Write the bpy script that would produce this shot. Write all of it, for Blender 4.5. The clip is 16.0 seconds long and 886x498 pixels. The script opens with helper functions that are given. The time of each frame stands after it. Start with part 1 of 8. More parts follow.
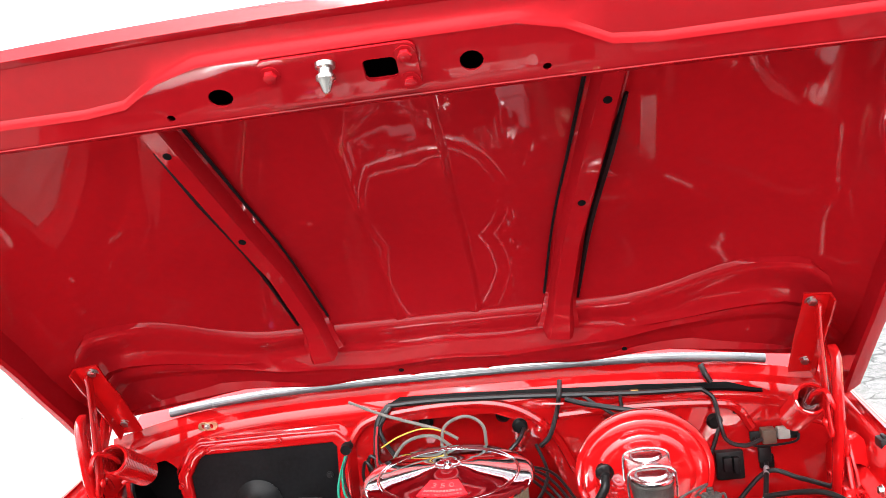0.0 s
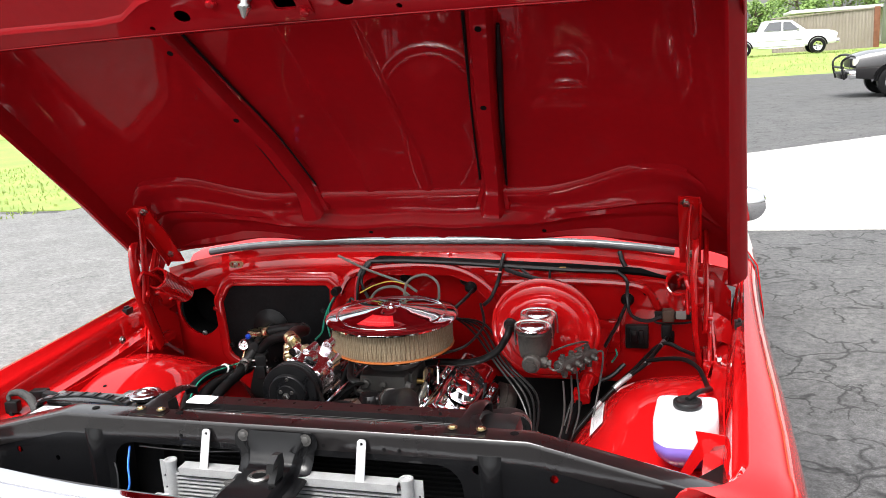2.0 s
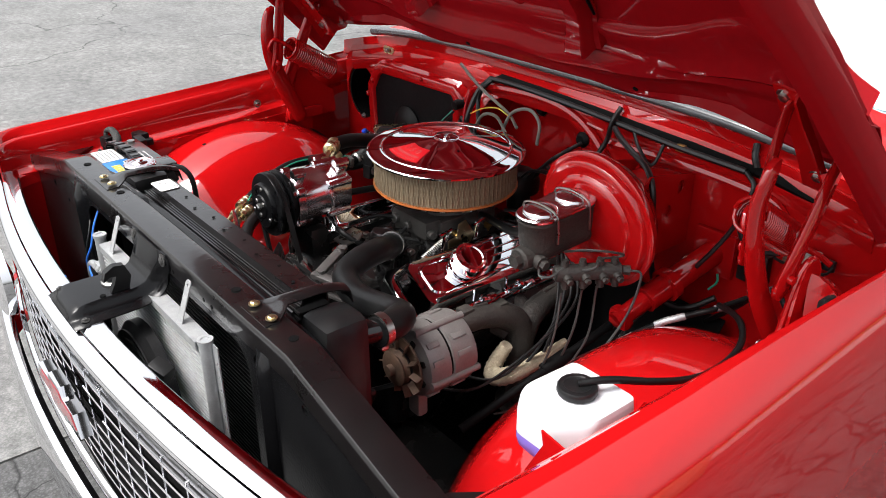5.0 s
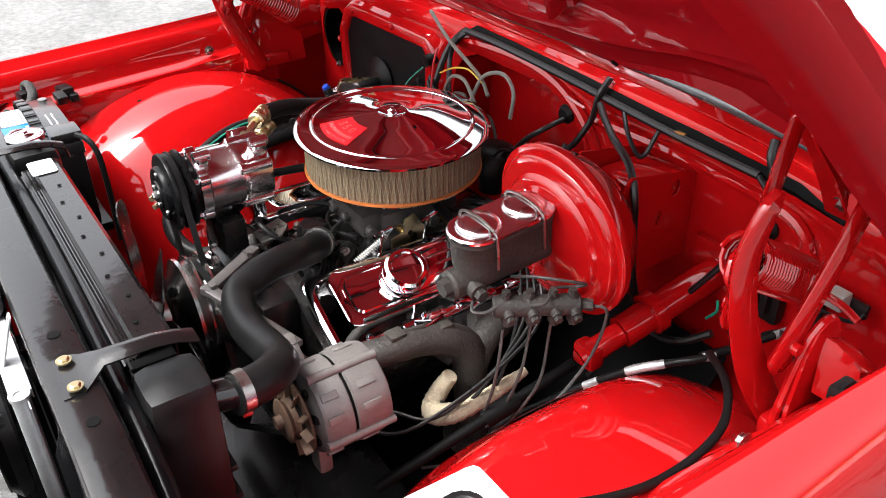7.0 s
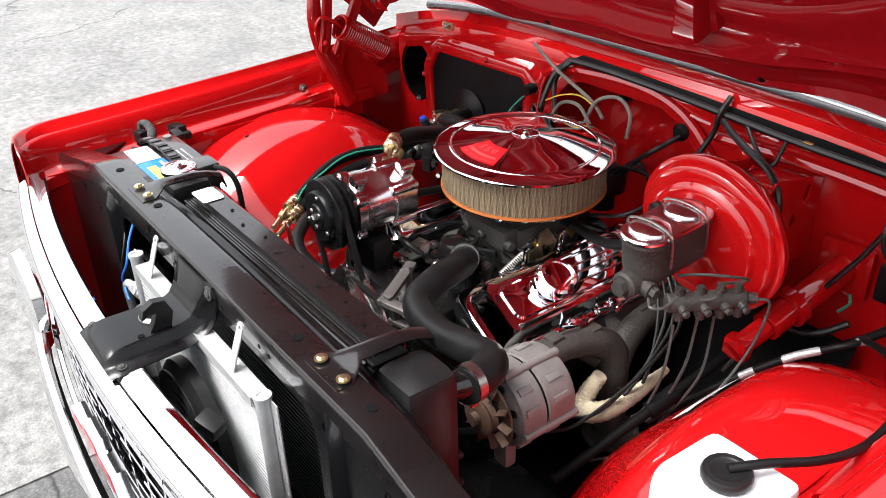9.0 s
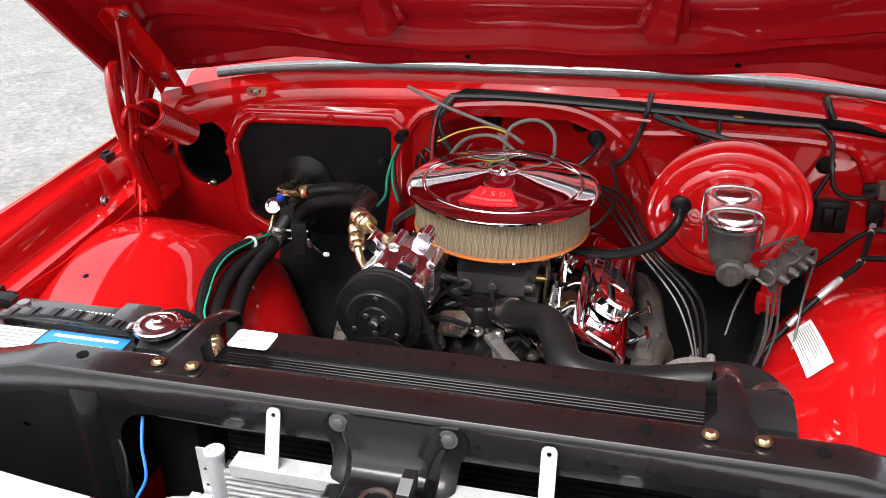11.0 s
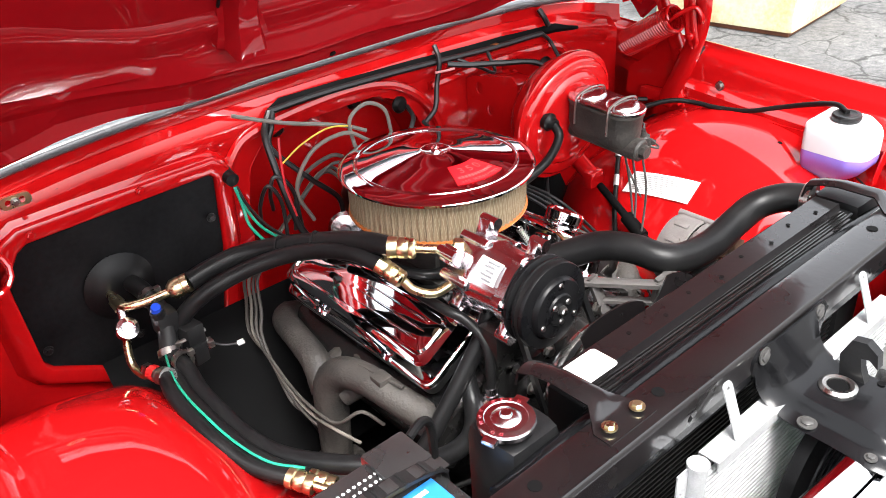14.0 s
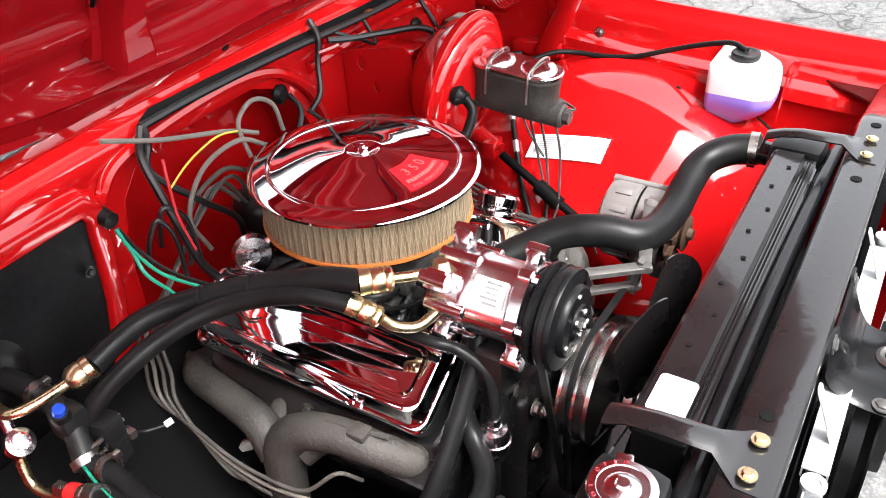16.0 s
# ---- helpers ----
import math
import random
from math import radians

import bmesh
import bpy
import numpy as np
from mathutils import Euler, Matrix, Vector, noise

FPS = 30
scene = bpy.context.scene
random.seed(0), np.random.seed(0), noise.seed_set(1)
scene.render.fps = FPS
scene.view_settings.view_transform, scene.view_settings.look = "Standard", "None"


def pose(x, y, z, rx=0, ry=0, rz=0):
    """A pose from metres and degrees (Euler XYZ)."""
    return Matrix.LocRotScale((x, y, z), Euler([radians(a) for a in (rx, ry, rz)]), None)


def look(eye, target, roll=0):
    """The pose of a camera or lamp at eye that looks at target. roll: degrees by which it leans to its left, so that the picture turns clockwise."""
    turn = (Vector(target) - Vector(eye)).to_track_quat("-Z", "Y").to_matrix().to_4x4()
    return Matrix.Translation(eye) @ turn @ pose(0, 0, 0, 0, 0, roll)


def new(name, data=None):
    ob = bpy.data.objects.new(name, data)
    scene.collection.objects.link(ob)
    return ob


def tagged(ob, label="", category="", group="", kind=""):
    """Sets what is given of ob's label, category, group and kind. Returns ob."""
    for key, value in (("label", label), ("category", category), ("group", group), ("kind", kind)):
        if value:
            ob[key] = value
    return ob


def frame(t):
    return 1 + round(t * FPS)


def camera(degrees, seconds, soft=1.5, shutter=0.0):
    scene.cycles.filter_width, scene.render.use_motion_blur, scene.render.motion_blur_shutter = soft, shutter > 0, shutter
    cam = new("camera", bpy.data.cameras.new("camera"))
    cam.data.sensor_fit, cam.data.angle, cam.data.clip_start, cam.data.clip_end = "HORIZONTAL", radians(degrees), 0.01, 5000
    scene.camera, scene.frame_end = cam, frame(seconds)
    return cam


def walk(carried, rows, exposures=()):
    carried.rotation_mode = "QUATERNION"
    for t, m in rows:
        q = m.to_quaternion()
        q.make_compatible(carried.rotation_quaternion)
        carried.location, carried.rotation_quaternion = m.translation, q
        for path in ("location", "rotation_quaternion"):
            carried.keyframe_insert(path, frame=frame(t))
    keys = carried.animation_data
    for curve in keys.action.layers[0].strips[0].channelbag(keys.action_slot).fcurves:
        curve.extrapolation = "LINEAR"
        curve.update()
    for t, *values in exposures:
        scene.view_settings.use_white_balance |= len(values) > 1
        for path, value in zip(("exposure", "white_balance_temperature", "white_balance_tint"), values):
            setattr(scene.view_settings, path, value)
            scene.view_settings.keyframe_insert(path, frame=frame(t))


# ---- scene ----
cam = camera(55.8, 16.0, soft=0.9)
PATH = [
    (0, (0.236, -1.018, 1.673), (0.012, 0.958, 1.456), -7.1),
    (0.5, (0.29, -1.235, 1.657), (0.015, 0.733, 1.426), -3.3),
    (1, (0.384, -1.394, 1.669), (0.021, 0.552, 1.384), -3.0),
    (1.5, (0.595, -1.42, 1.663), (0.143, 0.495, 1.304), -2.9),
    (2, (0.781, -1.381, 1.668), (0.211, 0.486, 1.234), -3.9),
    (2.5, (0.822, -1.233, 1.659), (0.2, 0.59, 1.123), -3.7),
    (3, (0.838, -1.004, 1.654), (0.134, 0.729, 0.946), -2.1),
    (3.5, (0.967, -0.822, 1.636), (0.039, 0.701, 0.731), -0.0),
    (3.7, (1.062, -0.743, 1.65), (0.033, 0.691, 0.71), 0.3),
    (5.8, (1.436, -0.341, 1.653), (-0.028, 0.703, 0.777), -1.8),
    (6, (1.381, -0.297, 1.643), (-0.08, 0.736, 0.749), -2.4),
    (6.5, (1.247, -0.18, 1.639), (-0.174, 0.838, 0.669), -2.6),
    (7, (1.236, -0.047, 1.629), (-0.176, 0.89, 0.567), -1.0),
    (7.5, (1.254, 0.036, 1.632), (-0.212, 0.857, 0.547), -0.8),
    (8, (1.255, 0.038, 1.631), (-0.242, 0.8, 0.546), -1.7),
    (8.5, (1.229, -0.116, 1.64), (-0.255, 0.723, 0.595), -1.8),
    (9, (1.148, -0.376, 1.644), (-0.264, 0.65, 0.667), -1.8),
    (9.5, (0.999, -0.525, 1.629), (-0.294, 0.715, 0.741), -1.9),
    (9.7, (0.899, -0.578, 1.619), (-0.309, 0.77, 0.768), -1.6),
    (11.8, (-0.154, -0.888, 1.601), (-0.194, 0.886, 0.679), -2.5),
    (12, (-0.267, -0.919, 1.61), (-0.214, 0.855, 0.687), -2.9),
    (12.5, (-0.452, -0.872, 1.61), (-0.142, 0.872, 0.681), -3.4),
    (13, (-0.585, -0.681, 1.613), (-0.004, 0.971, 0.648), -3.1),
    (13.5, (-0.76, -0.548, 1.613), (0.105, 0.963, 0.629), -3.4),
    (14, (-0.882, -0.421, 1.642), (0.204, 0.922, 0.633), -4.3),
    (14.5, (-0.834, -0.251, 1.625), (0.337, 0.989, 0.58), -4.5),
    (15, (-0.791, -0.147, 1.624), (0.427, 0.993, 0.521), -4.5),
    (15.5, (-0.847, -0.076, 1.632), (0.459, 0.902, 0.476), -3.9),
    (16, (-0.896, -0.042, 1.641), (0.477, 0.842, 0.486), -3.5),
]
walk(cam, [(t, look(eye, target, roll)) for t, eye, target, roll in PATH],
     [(0.0, 2.6), (0.5, 2.6), (1.0, 2.15), (1.5, 1.45), (2.5, 1.28), (3.5, 1.22), (6.0, 0.9), (7.0, 1.68), (8.0, 2.02), (9.0, 1.55), (9.5, 1.3), (12.0, 1.8), (14.0, 2.12), (16.0, 2.32)])

# ---- daylight: bright overcast ----
world = bpy.data.worlds.new("overcast_sky")
world.use_nodes = True
scene.world = world
wn, wl = world.node_tree.nodes, world.node_tree.links
sky = wn.new("ShaderNodeTexSky")
sky.sky_type, sky.sun_disc = "NISHITA", False
sky.sun_elevation, sky.sun_rotation = radians(58), radians(200)
sky.dust_density, sky.air_density = 4.0, 1.0
soft_sky = wn.new("ShaderNodeHueSaturation")
soft_sky.inputs["Saturation"].default_value = 0.18
wl.new(sky.outputs[0], soft_sky.inputs["Color"])
# an overcast dome: brighter overhead than near the horizon
way, height, dome, shade = wn.new("ShaderNodeTexCoord"), wn.new("ShaderNodeSeparateXYZ"), wn.new("ShaderNodeMapRange"), wn.new("ShaderNodeVectorMath")
wl.new(way.outputs["Generated"], height.inputs[0])
wl.new(height.outputs["Z"], dome.inputs["Value"])
dome.inputs["To Min"].default_value, dome.inputs["To Max"].default_value = 0.9, 2.0
shade.operation = "SCALE"
wl.new(soft_sky.outputs[0], shade.inputs[0])
wl.new(dome.outputs[0], shade.inputs["Scale"])
wl.new(shade.outputs[0], wn["Background"].inputs[0])
wn["Background"].inputs[1].default_value = 0.125
sun = new("sun", bpy.data.lights.new("sun", "SUN"))
sun.data.energy, sun.data.angle, sun.data.color = 1.9, radians(30), (1.0, 0.98, 0.95)
sun.matrix_world = look((-2, -7, 14), (0, 0.4, 0.8))


# ---- materials ----
def material(name, colour, rough=0.5, metal=0.0, coat=0.0, vary=0.0, scale=8.0, bump=0.0, bump_scale=60.0, second=None, speck=0.0, trans=0.0, ior=1.45, spec=0.5, coat_ior=1.5):
    """A surface with stains at a large and grain at a small scale. vary: how far the stains shift the colour towards second."""
    m = bpy.data.materials.new(name)
    m.use_nodes = True
    n, l = m.node_tree.nodes, m.node_tree.links
    p = n["Principled BSDF"]
    p.inputs["Base Color"].default_value = (*colour, 1)
    p.inputs["Roughness"].default_value = rough
    p.inputs["Metallic"].default_value = metal
    p.inputs["Coat Weight"].default_value = coat
    p.inputs["Coat Roughness"].default_value = 0.03
    p.inputs["Coat IOR"].default_value = coat_ior
    p.inputs["Transmission Weight"].default_value = trans
    p.inputs["IOR"].default_value = ior
    p.inputs["Specular IOR Level"].default_value = spec
    tc = n.new("ShaderNodeTexCoord")
    if vary:
        big, fine, mix = n.new("ShaderNodeTexNoise"), n.new("ShaderNodeTexNoise"), n.new("ShaderNodeMix")
        big.inputs["Scale"].default_value, big.inputs["Detail"].default_value = scale, 6
        fine.inputs["Scale"].default_value, fine.inputs["Detail"].default_value = scale * 14, 3
        l.new(tc.outputs["Object"], big.inputs["Vector"])
        l.new(tc.outputs["Object"], fine.inputs["Vector"])
        add = n.new("ShaderNodeMath")
        add.operation = "MULTIPLY_ADD"
        l.new(fine.outputs[0], add.inputs[0])
        add.inputs[1].default_value = 0.5
        l.new(big.outputs[0], add.inputs[2])
        ramp = n.new("ShaderNodeMapRange")
        ramp.inputs["From Min"].default_value, ramp.inputs["From Max"].default_value = 0.55, 1.0
        ramp.inputs["To Max"].default_value = vary
        l.new(add.outputs[0], ramp.inputs["Value"])
        mix.data_type = "RGBA"
        l.new(ramp.outputs[0], mix.inputs[0])
        mix.inputs[6].default_value = (*colour, 1)
        mix.inputs[7].default_value = (*(second or tuple(c * 0.5 for c in colour)), 1)
        l.new(mix.outputs[2], p.inputs["Base Color"])
        rr = n.new("ShaderNodeMapRange")
        rr.inputs["From Min"].default_value, rr.inputs["From Max"].default_value = 0.3, 0.8
        rr.inputs["To Min"].default_value, rr.inputs["To Max"].default_value = rough * 0.8, min(1, rough * 1.25)
        l.new(big.outputs[0], rr.inputs["Value"])
        l.new(rr.outputs[0], p.inputs["Roughness"])
    if bump:
        nz, b = n.new("ShaderNodeTexNoise"), n.new("ShaderNodeBump")
        nz.inputs["Scale"].default_value, nz.inputs["Detail"].default_value = bump_scale, 4
        l.new(tc.outputs["Object"], nz.inputs["Vector"])
        l.new(nz.outputs[0], b.inputs["Height"])
        b.inputs["Strength"].default_value, b.inputs["Distance"].default_value = bump, 0.004
        l.new(b.outputs[0], p.inputs["Normal"])
        if coat:
            l.new(b.outputs[0], p.inputs["Coat Normal"])
    return m


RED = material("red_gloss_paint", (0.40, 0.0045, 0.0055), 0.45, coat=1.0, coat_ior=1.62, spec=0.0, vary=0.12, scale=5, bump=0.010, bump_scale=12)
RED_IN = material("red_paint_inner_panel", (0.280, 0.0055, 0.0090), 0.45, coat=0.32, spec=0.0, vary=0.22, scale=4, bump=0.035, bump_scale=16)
SATIN = material("black_satin_paint", (0.003, 0.003, 0.0035), 0.2, spec=0.28, vary=0.5, scale=9, second=(0.008, 0.008, 0.0085), bump=0.05, bump_scale=180)
GLOSSBLK = material("black_gloss_paint", (0.005, 0.0042, 0.0045), 0.3, coat=0.9, spec=0.15, vary=0.3, scale=12, second=(0.012, 0.011, 0.011), bump=0.05, bump_scale=70)
GLOSSBLK.node_tree.nodes["Principled BSDF"].inputs["Coat Roughness"].default_value = 0.09
RUBBER = material("black_rubber", (0.005, 0.005, 0.0054), 0.38, spec=0.17, vary=0.5, scale=20, second=(0.013, 0.013, 0.0128), bump=0.05, bump_scale=200)
WIRE = material("wire_insulation", (0.006, 0.006, 0.0065), 0.35)
GREYWIRE = material("grey_hose", (0.075, 0.069, 0.063), 0.5, spec=0.3, vary=0.5, scale=30)
PALEHOSE = material("pale_grey_hose", (0.17, 0.155, 0.135), 0.5, vary=0.5, scale=30, second=(0.09, 0.08, 0.07))
CHROME = material("chrome", (0.80, 0.80, 0.82), 0.04, metal=1.0, bump=0.004, bump_scale=30)
ALLOY = material("cast_aluminium", (0.1885, 0.178, 0.1727), 0.5, metal=0.35, vary=0.6, scale=25, second=(0.1152, 0.1047, 0.0994), bump=0.15, bump_scale=220)
DARKALLOY = material("weathered_aluminium", (0.085, 0.08, 0.078), 0.5, metal=0.3, vary=0.6, scale=25, second=(0.05, 0.046, 0.044), bump=0.15, bump_scale=220)
POLISHED = material("polished_aluminium", (0.74, 0.68, 0.71), 0.2, metal=1.0, vary=0.5, scale=18, second=(0.58, 0.55, 0.56), bump=0.03, bump_scale=90)
BAREALU = material("bare_aluminium", (0.52, 0.53, 0.54), 0.45, metal=0.6, vary=0.6, scale=30, second=(0.30, 0.30, 0.30), bump=0.05, bump_scale=150)
DULLALU = material("dull_aluminium", (0.42, 0.425, 0.43), 0.5, metal=0.5, vary=0.6, scale=30, second=(0.20, 0.20, 0.20), bump=0.05, bump_scale=150)
IRON = material("cast_iron", (0.022, 0.0208, 0.0195), 0.6, spec=0.4, vary=0.8, scale=16, second=(0.055, 0.048, 0.042), bump=0.45, bump_scale=150)
BLOCK = material("black_engine_enamel", (0.005, 0.005, 0.0052), 0.26, spec=0.5, vary=0.5, scale=14, second=(0.014, 0.013, 0.012), bump=0.12, bump_scale=150)
CLUTCH = material("black_phosphate_steel", (0.0025, 0.0025, 0.003), 0.3, spec=0.14, vary=0.4, scale=30, second=(0.012, 0.012, 0.012), bump=0.06, bump_scale=200)
STEEL = material("zinc_steel", (0.42, 0.41, 0.39), 0.3, metal=1.0, vary=0.5, scale=40, second=(0.22, 0.21, 0.2))
GOLD = material("yellow_zinc", (0.62, 0.53, 0.32), 0.3, metal=1.0, vary=0.5, scale=40, second=(0.50, 0.42, 0.25))
BRASS = material("brass", (0.55, 0.36, 0.12), 0.32, metal=1.0, vary=0.5, scale=50)
PAPER = material("filter_paper", (0.20, 0.150, 0.094), 0.85, vary=0.6, scale=10, second=(0.1514, 0.1066, 0.0619), bump=0.2, bump_scale=300)
ORANGE = material("orange_rubber", (0.434, 0.119, 0.021), 0.5, vary=0.5, scale=18, second=(0.28, 0.091, 0.028))
WHITE = material("white_paint", (0.702, 0.702, 0.693), 0.4, vary=0.3, scale=12, second=(0.558, 0.558, 0.54))
LABEL = material("printed_label_white", (0.72, 0.72, 0.72), 0.45, vary=0.2, scale=30)
LABELBLUE = material("printed_label_blue", (0.02, 0.16, 0.45), 0.35)
LABELYEL = material("printed_label_yellow", (0.75, 0.6, 0.05), 0.4)
DECAL = material("red_decal", (0.70, 0.012, 0.02), 0.4)
CARB = material("dull_carburettor_casting", (0.055, 0.0525, 0.05), 0.5, metal=0.3, vary=0.7, scale=30, second=(0.025, 0.0225, 0.02), bump=0.15, bump_scale=220)
RUST = material("rusty_steel", (0.10, 0.055, 0.035), 0.7, metal=0.2, vary=0.9, scale=40, second=(0.05, 0.03, 0.02))
INK = material("grey_ink", (0.16, 0.16, 0.17), 0.6)
PINKINK = material("pale_red_ink", (0.62, 0.10, 0.10), 0.5)
BLUEPL = material("blue_plastic", (0.01, 0.05, 0.42), 0.3)
REDPL = material("red_plastic", (0.6, 0.02, 0.02), 0.35)
BATPL = material("glossy_black_plastic", (0.014, 0.014, 0.0145), 0.3, coat=0.6, vary=0.4, scale=25, second=(0.025, 0.025, 0.025), bump=0.05, bump_scale=120)
BLACKPL = material("black_plastic", (0.005, 0.005, 0.0055), 0.38, spec=0.3, vary=0.4, scale=25, second=(0.02, 0.02, 0.02), bump=0.05, bump_scale=250)
TANK = material("milky_plastic", (0.656, 0.6642, 0.6888), 0.35, vary=0.15, scale=8, second=(0.5412, 0.5494, 0.5904), trans=0.12)
FLUID = material("violet_washer_fluid", (0.23, 0.15, 0.55), 0.25, vary=0.2, scale=6, second=(0.27, 0.20, 0.56))
GREENW = material("green_wire", (0.01, 0.24, 0.15), 0.4)
YELLOWW = material("yellow_wire", (0.65, 0.42, 0.05), 0.4)
BLUEW = material("blue_wire", (0.03, 0.16, 0.6), 0.4)
REDW = material("red_wire", (0.5, 0.02, 0.03), 0.4)
BRAID = material("heat_wrap", (0.55, 0.473, 0.341), 0.9, vary=0.8, scale=25, second=(0.242, 0.198, 0.143), bump=0.6, bump_scale=260)
# near-black: paints shade into hollows and drawn holes, and blackens a few parts
WELL = material("shade_and_dark_parts", (0.002, 0.002, 0.0022), 0.75, spec=0.1, vary=0.3, scale=6)
FELT = material("dark_insulation", (0.003, 0.003, 0.0034), 0.5, spec=0.10, vary=0.6, scale=7, second=(0.014, 0.014, 0.015), bump=0.12, bump_scale=60)
GLASS = material("windscreen_glass", (0.85, 0.96, 0.97), 0.02, trans=1.0, ior=1.4)
SKYGLASS = material("dark_car_glass", (0.02, 0.025, 0.03), 0.05, coat=1.0)
SEALM = material("weatherstrip", (0.07, 0.073, 0.078), 0.25, coat=1.0, vary=0.5, scale=20, second=(0.03, 0.032, 0.036), bump=0.05)
# pale blue partly stands in for sky reflected in the windscreen
PALEDASH = material("pale_dash_and_glass_sheen", (0.28, 0.38, 0.41), 0.6, vary=0.3, scale=8)
DKRED = material("dark_red_paint", (0.26, 0.004, 0.012), 0.3, coat=1.0, vary=0.3, scale=8)
LINESTEEL = material("dull_steel_line", (0.06, 0.0582, 0.0564), 0.45, metal=0.3, vary=0.5, scale=40)
PULLEY = material("turned_steel", (0.52, 0.51, 0.50), 0.24, metal=1.0, vary=0.4, scale=30, second=(0.35, 0.34, 0.33))


# ---- mesh helpers ----
def box(bm, c, s, bev=0.0, rot=None):
    """A box round c with sides s, its edges rounded by bev."""
    r = bmesh.ops.create_cube(bm, size=1.0)
    vs = r["verts"]
    for v in vs:
        v.co = Vector((v.co.x * s[0], v.co.y * s[1], v.co.z * s[2]))
    if bev:
        es = list({e for v in vs for e in v.link_edges})
        b = bmesh.ops.bevel(bm, geom=es, offset=bev, segments=2, profile=0.6, affect="EDGES")
        vs = list({v for f in b["faces"] for v in f.verts} | {v for v in vs if v.is_valid})
    m = Matrix.Translation(c) @ (Euler([radians(a) for a in rot]).to_matrix().to_4x4() if rot else Matrix())
    for v in vs:
        v.co = m @ v.co
    return vs


def frame_of(axis):
    a = Vector(axis).normalized()
    h = Vector((0, 0, 1)) if abs(a.z) < 0.9 else Vector((1, 0, 0))
    u = h.cross(a).normalized()
    return a, u, a.cross(u)


def lathe(bm, prof, o, axis, seg=32, lobes=0, depth=0.0):
    """Turns the profile (radius, height) round an axis from o. lobes, depth: a waved rim."""
    a, u, w = frame_of(axis)
    rings = []
    for r, h in prof:
        if r <= 1e-6:
            rings.append([bm.verts.new(Vector(o) + a * h)])
        else:
            ring = []
            for i in range(seg):
                t = 2 * math.pi * i / seg
                q = r * (1 + depth * math.cos(lobes * t))
                ring.append(bm.verts.new(Vector(o) + a * h + (u * math.cos(t) + w * math.sin(t)) * q))
            rings.append(ring)
    for p, q in zip(rings, rings[1:]):
        for i in range(seg):
            j = (i + 1) % seg
            if len(p) == 1 and len(q) == 1:
                break
            if len(p) == 1:
                bm.faces.new((p[0], q[j], q[i]))
            elif len(q) == 1:
                bm.faces.new((p[i], p[j], q[0]))
            else:
                bm.faces.new((p[i], p[j], q[j], q[i]))
    return bm


def cyl(bm, p0, p1, r0, r1=None, seg=16, round_=0.0):
    d = Vector(p1) - Vector(p0)
    h = d.length
    r1 = r0 if r1 is None else r1
    e = round_
    prof = [(0, 0), (r0 - e, 0), (r0, e), (r1, h - e), (r1 - e, h), (0, h)] if e else [(0, 0), (r0, 0), (r1, h), (0, h)]
    return lathe(bm, prof, p0, d, seg)


def spline(pts, n=6):
    """Points of a smooth curve through pts."""
    p = [Vector(q) for q in pts]
    if len(p) < 3:
        return p
    p = [p[0] * 2 - p[1]] + p + [p[-1] * 2 - p[-2]]
    out = []
    for a, b, c, d in zip(p, p[1:], p[2:], p[3:]):
        for i in range(n):
            t = i / n
            out.append(0.5 * (2 * b + (c - a) * t + (2 * a - 5 * b + 4 * c - d) * t * t + (3 * b - a - 3 * c + d) * t ** 3))
    return out + [p[-2]]


def tube(bm, pts, r, seg=8, n=6, ridge=0.0, closed_ends=True):
    """A round tube along a smooth curve; r: one radius or one for each given point."""
    c = spline(pts, n)
    rs = [r] * len(c) if not isinstance(r, (list, tuple)) else [float(np.interp(i / n, range(len(r)), r)) for i in range(len(c))]
    up = None
    rings = []
    for i, q in enumerate(c):
        d = (c[min(i + 1, len(c) - 1)] - c[max(i - 1, 0)]).normalized()
        if up is None:
            up = frame_of(d)[1]
        up = (up - d * up.dot(d)).normalized()
        w = d.cross(up)
        rad = rs[i] * (1 + (ridge if i % 2 else 0))
        rings.append([bm.verts.new(q + (up * math.cos(2 * math.pi * k / seg) + w * math.sin(2 * math.pi * k / seg)) * rad) for k in range(seg)])
    for p, q in zip(rings, rings[1:]):
        for k in range(seg):
            j = (k + 1) % seg
            bm.faces.new((p[k], p[j], q[j], q[k]))
    if closed_ends:
        bm.faces.new(rings[0][::-1])
        bm.faces.new(rings[-1])
    return bm


def coil(bm, p0, p1, r, wire, turns, seg=6, per=14):
    a, u, w = frame_of(Vector(p1) - Vector(p0))
    h = (Vector(p1) - Vector(p0)).length
    pts = []
    for i in range(int(turns * per) + 1):
        t = 2 * math.pi * i / per
        pts.append(Vector(p0) + a * h * i / (turns * per) + (u * math.cos(t) + w * math.sin(t)) * r)
    return tube(bm, pts, wire, seg, 1)


def grid(bm, f, us, vs, close_u=False):
    """A sheet through f(u, v)."""
    g = [[bm.verts.new(Vector(f(u, v))) for v in vs] for u in us]
    k = len(us)
    for i in range(k if close_u else k - 1):
        for j in range(len(vs) - 1):
            a, b = g[i], g[(i + 1) % k]
            bm.faces.new((a[j], b[j], b[j + 1], a[j + 1]))
    return g


def solid(bm, t):
    """Gives the sheets of bm a thickness."""
    bmesh.ops.recalc_face_normals(bm, faces=bm.faces[:])
    bmesh.ops.solidify(bm, geom=bm.faces[:], thickness=t)
    return bm


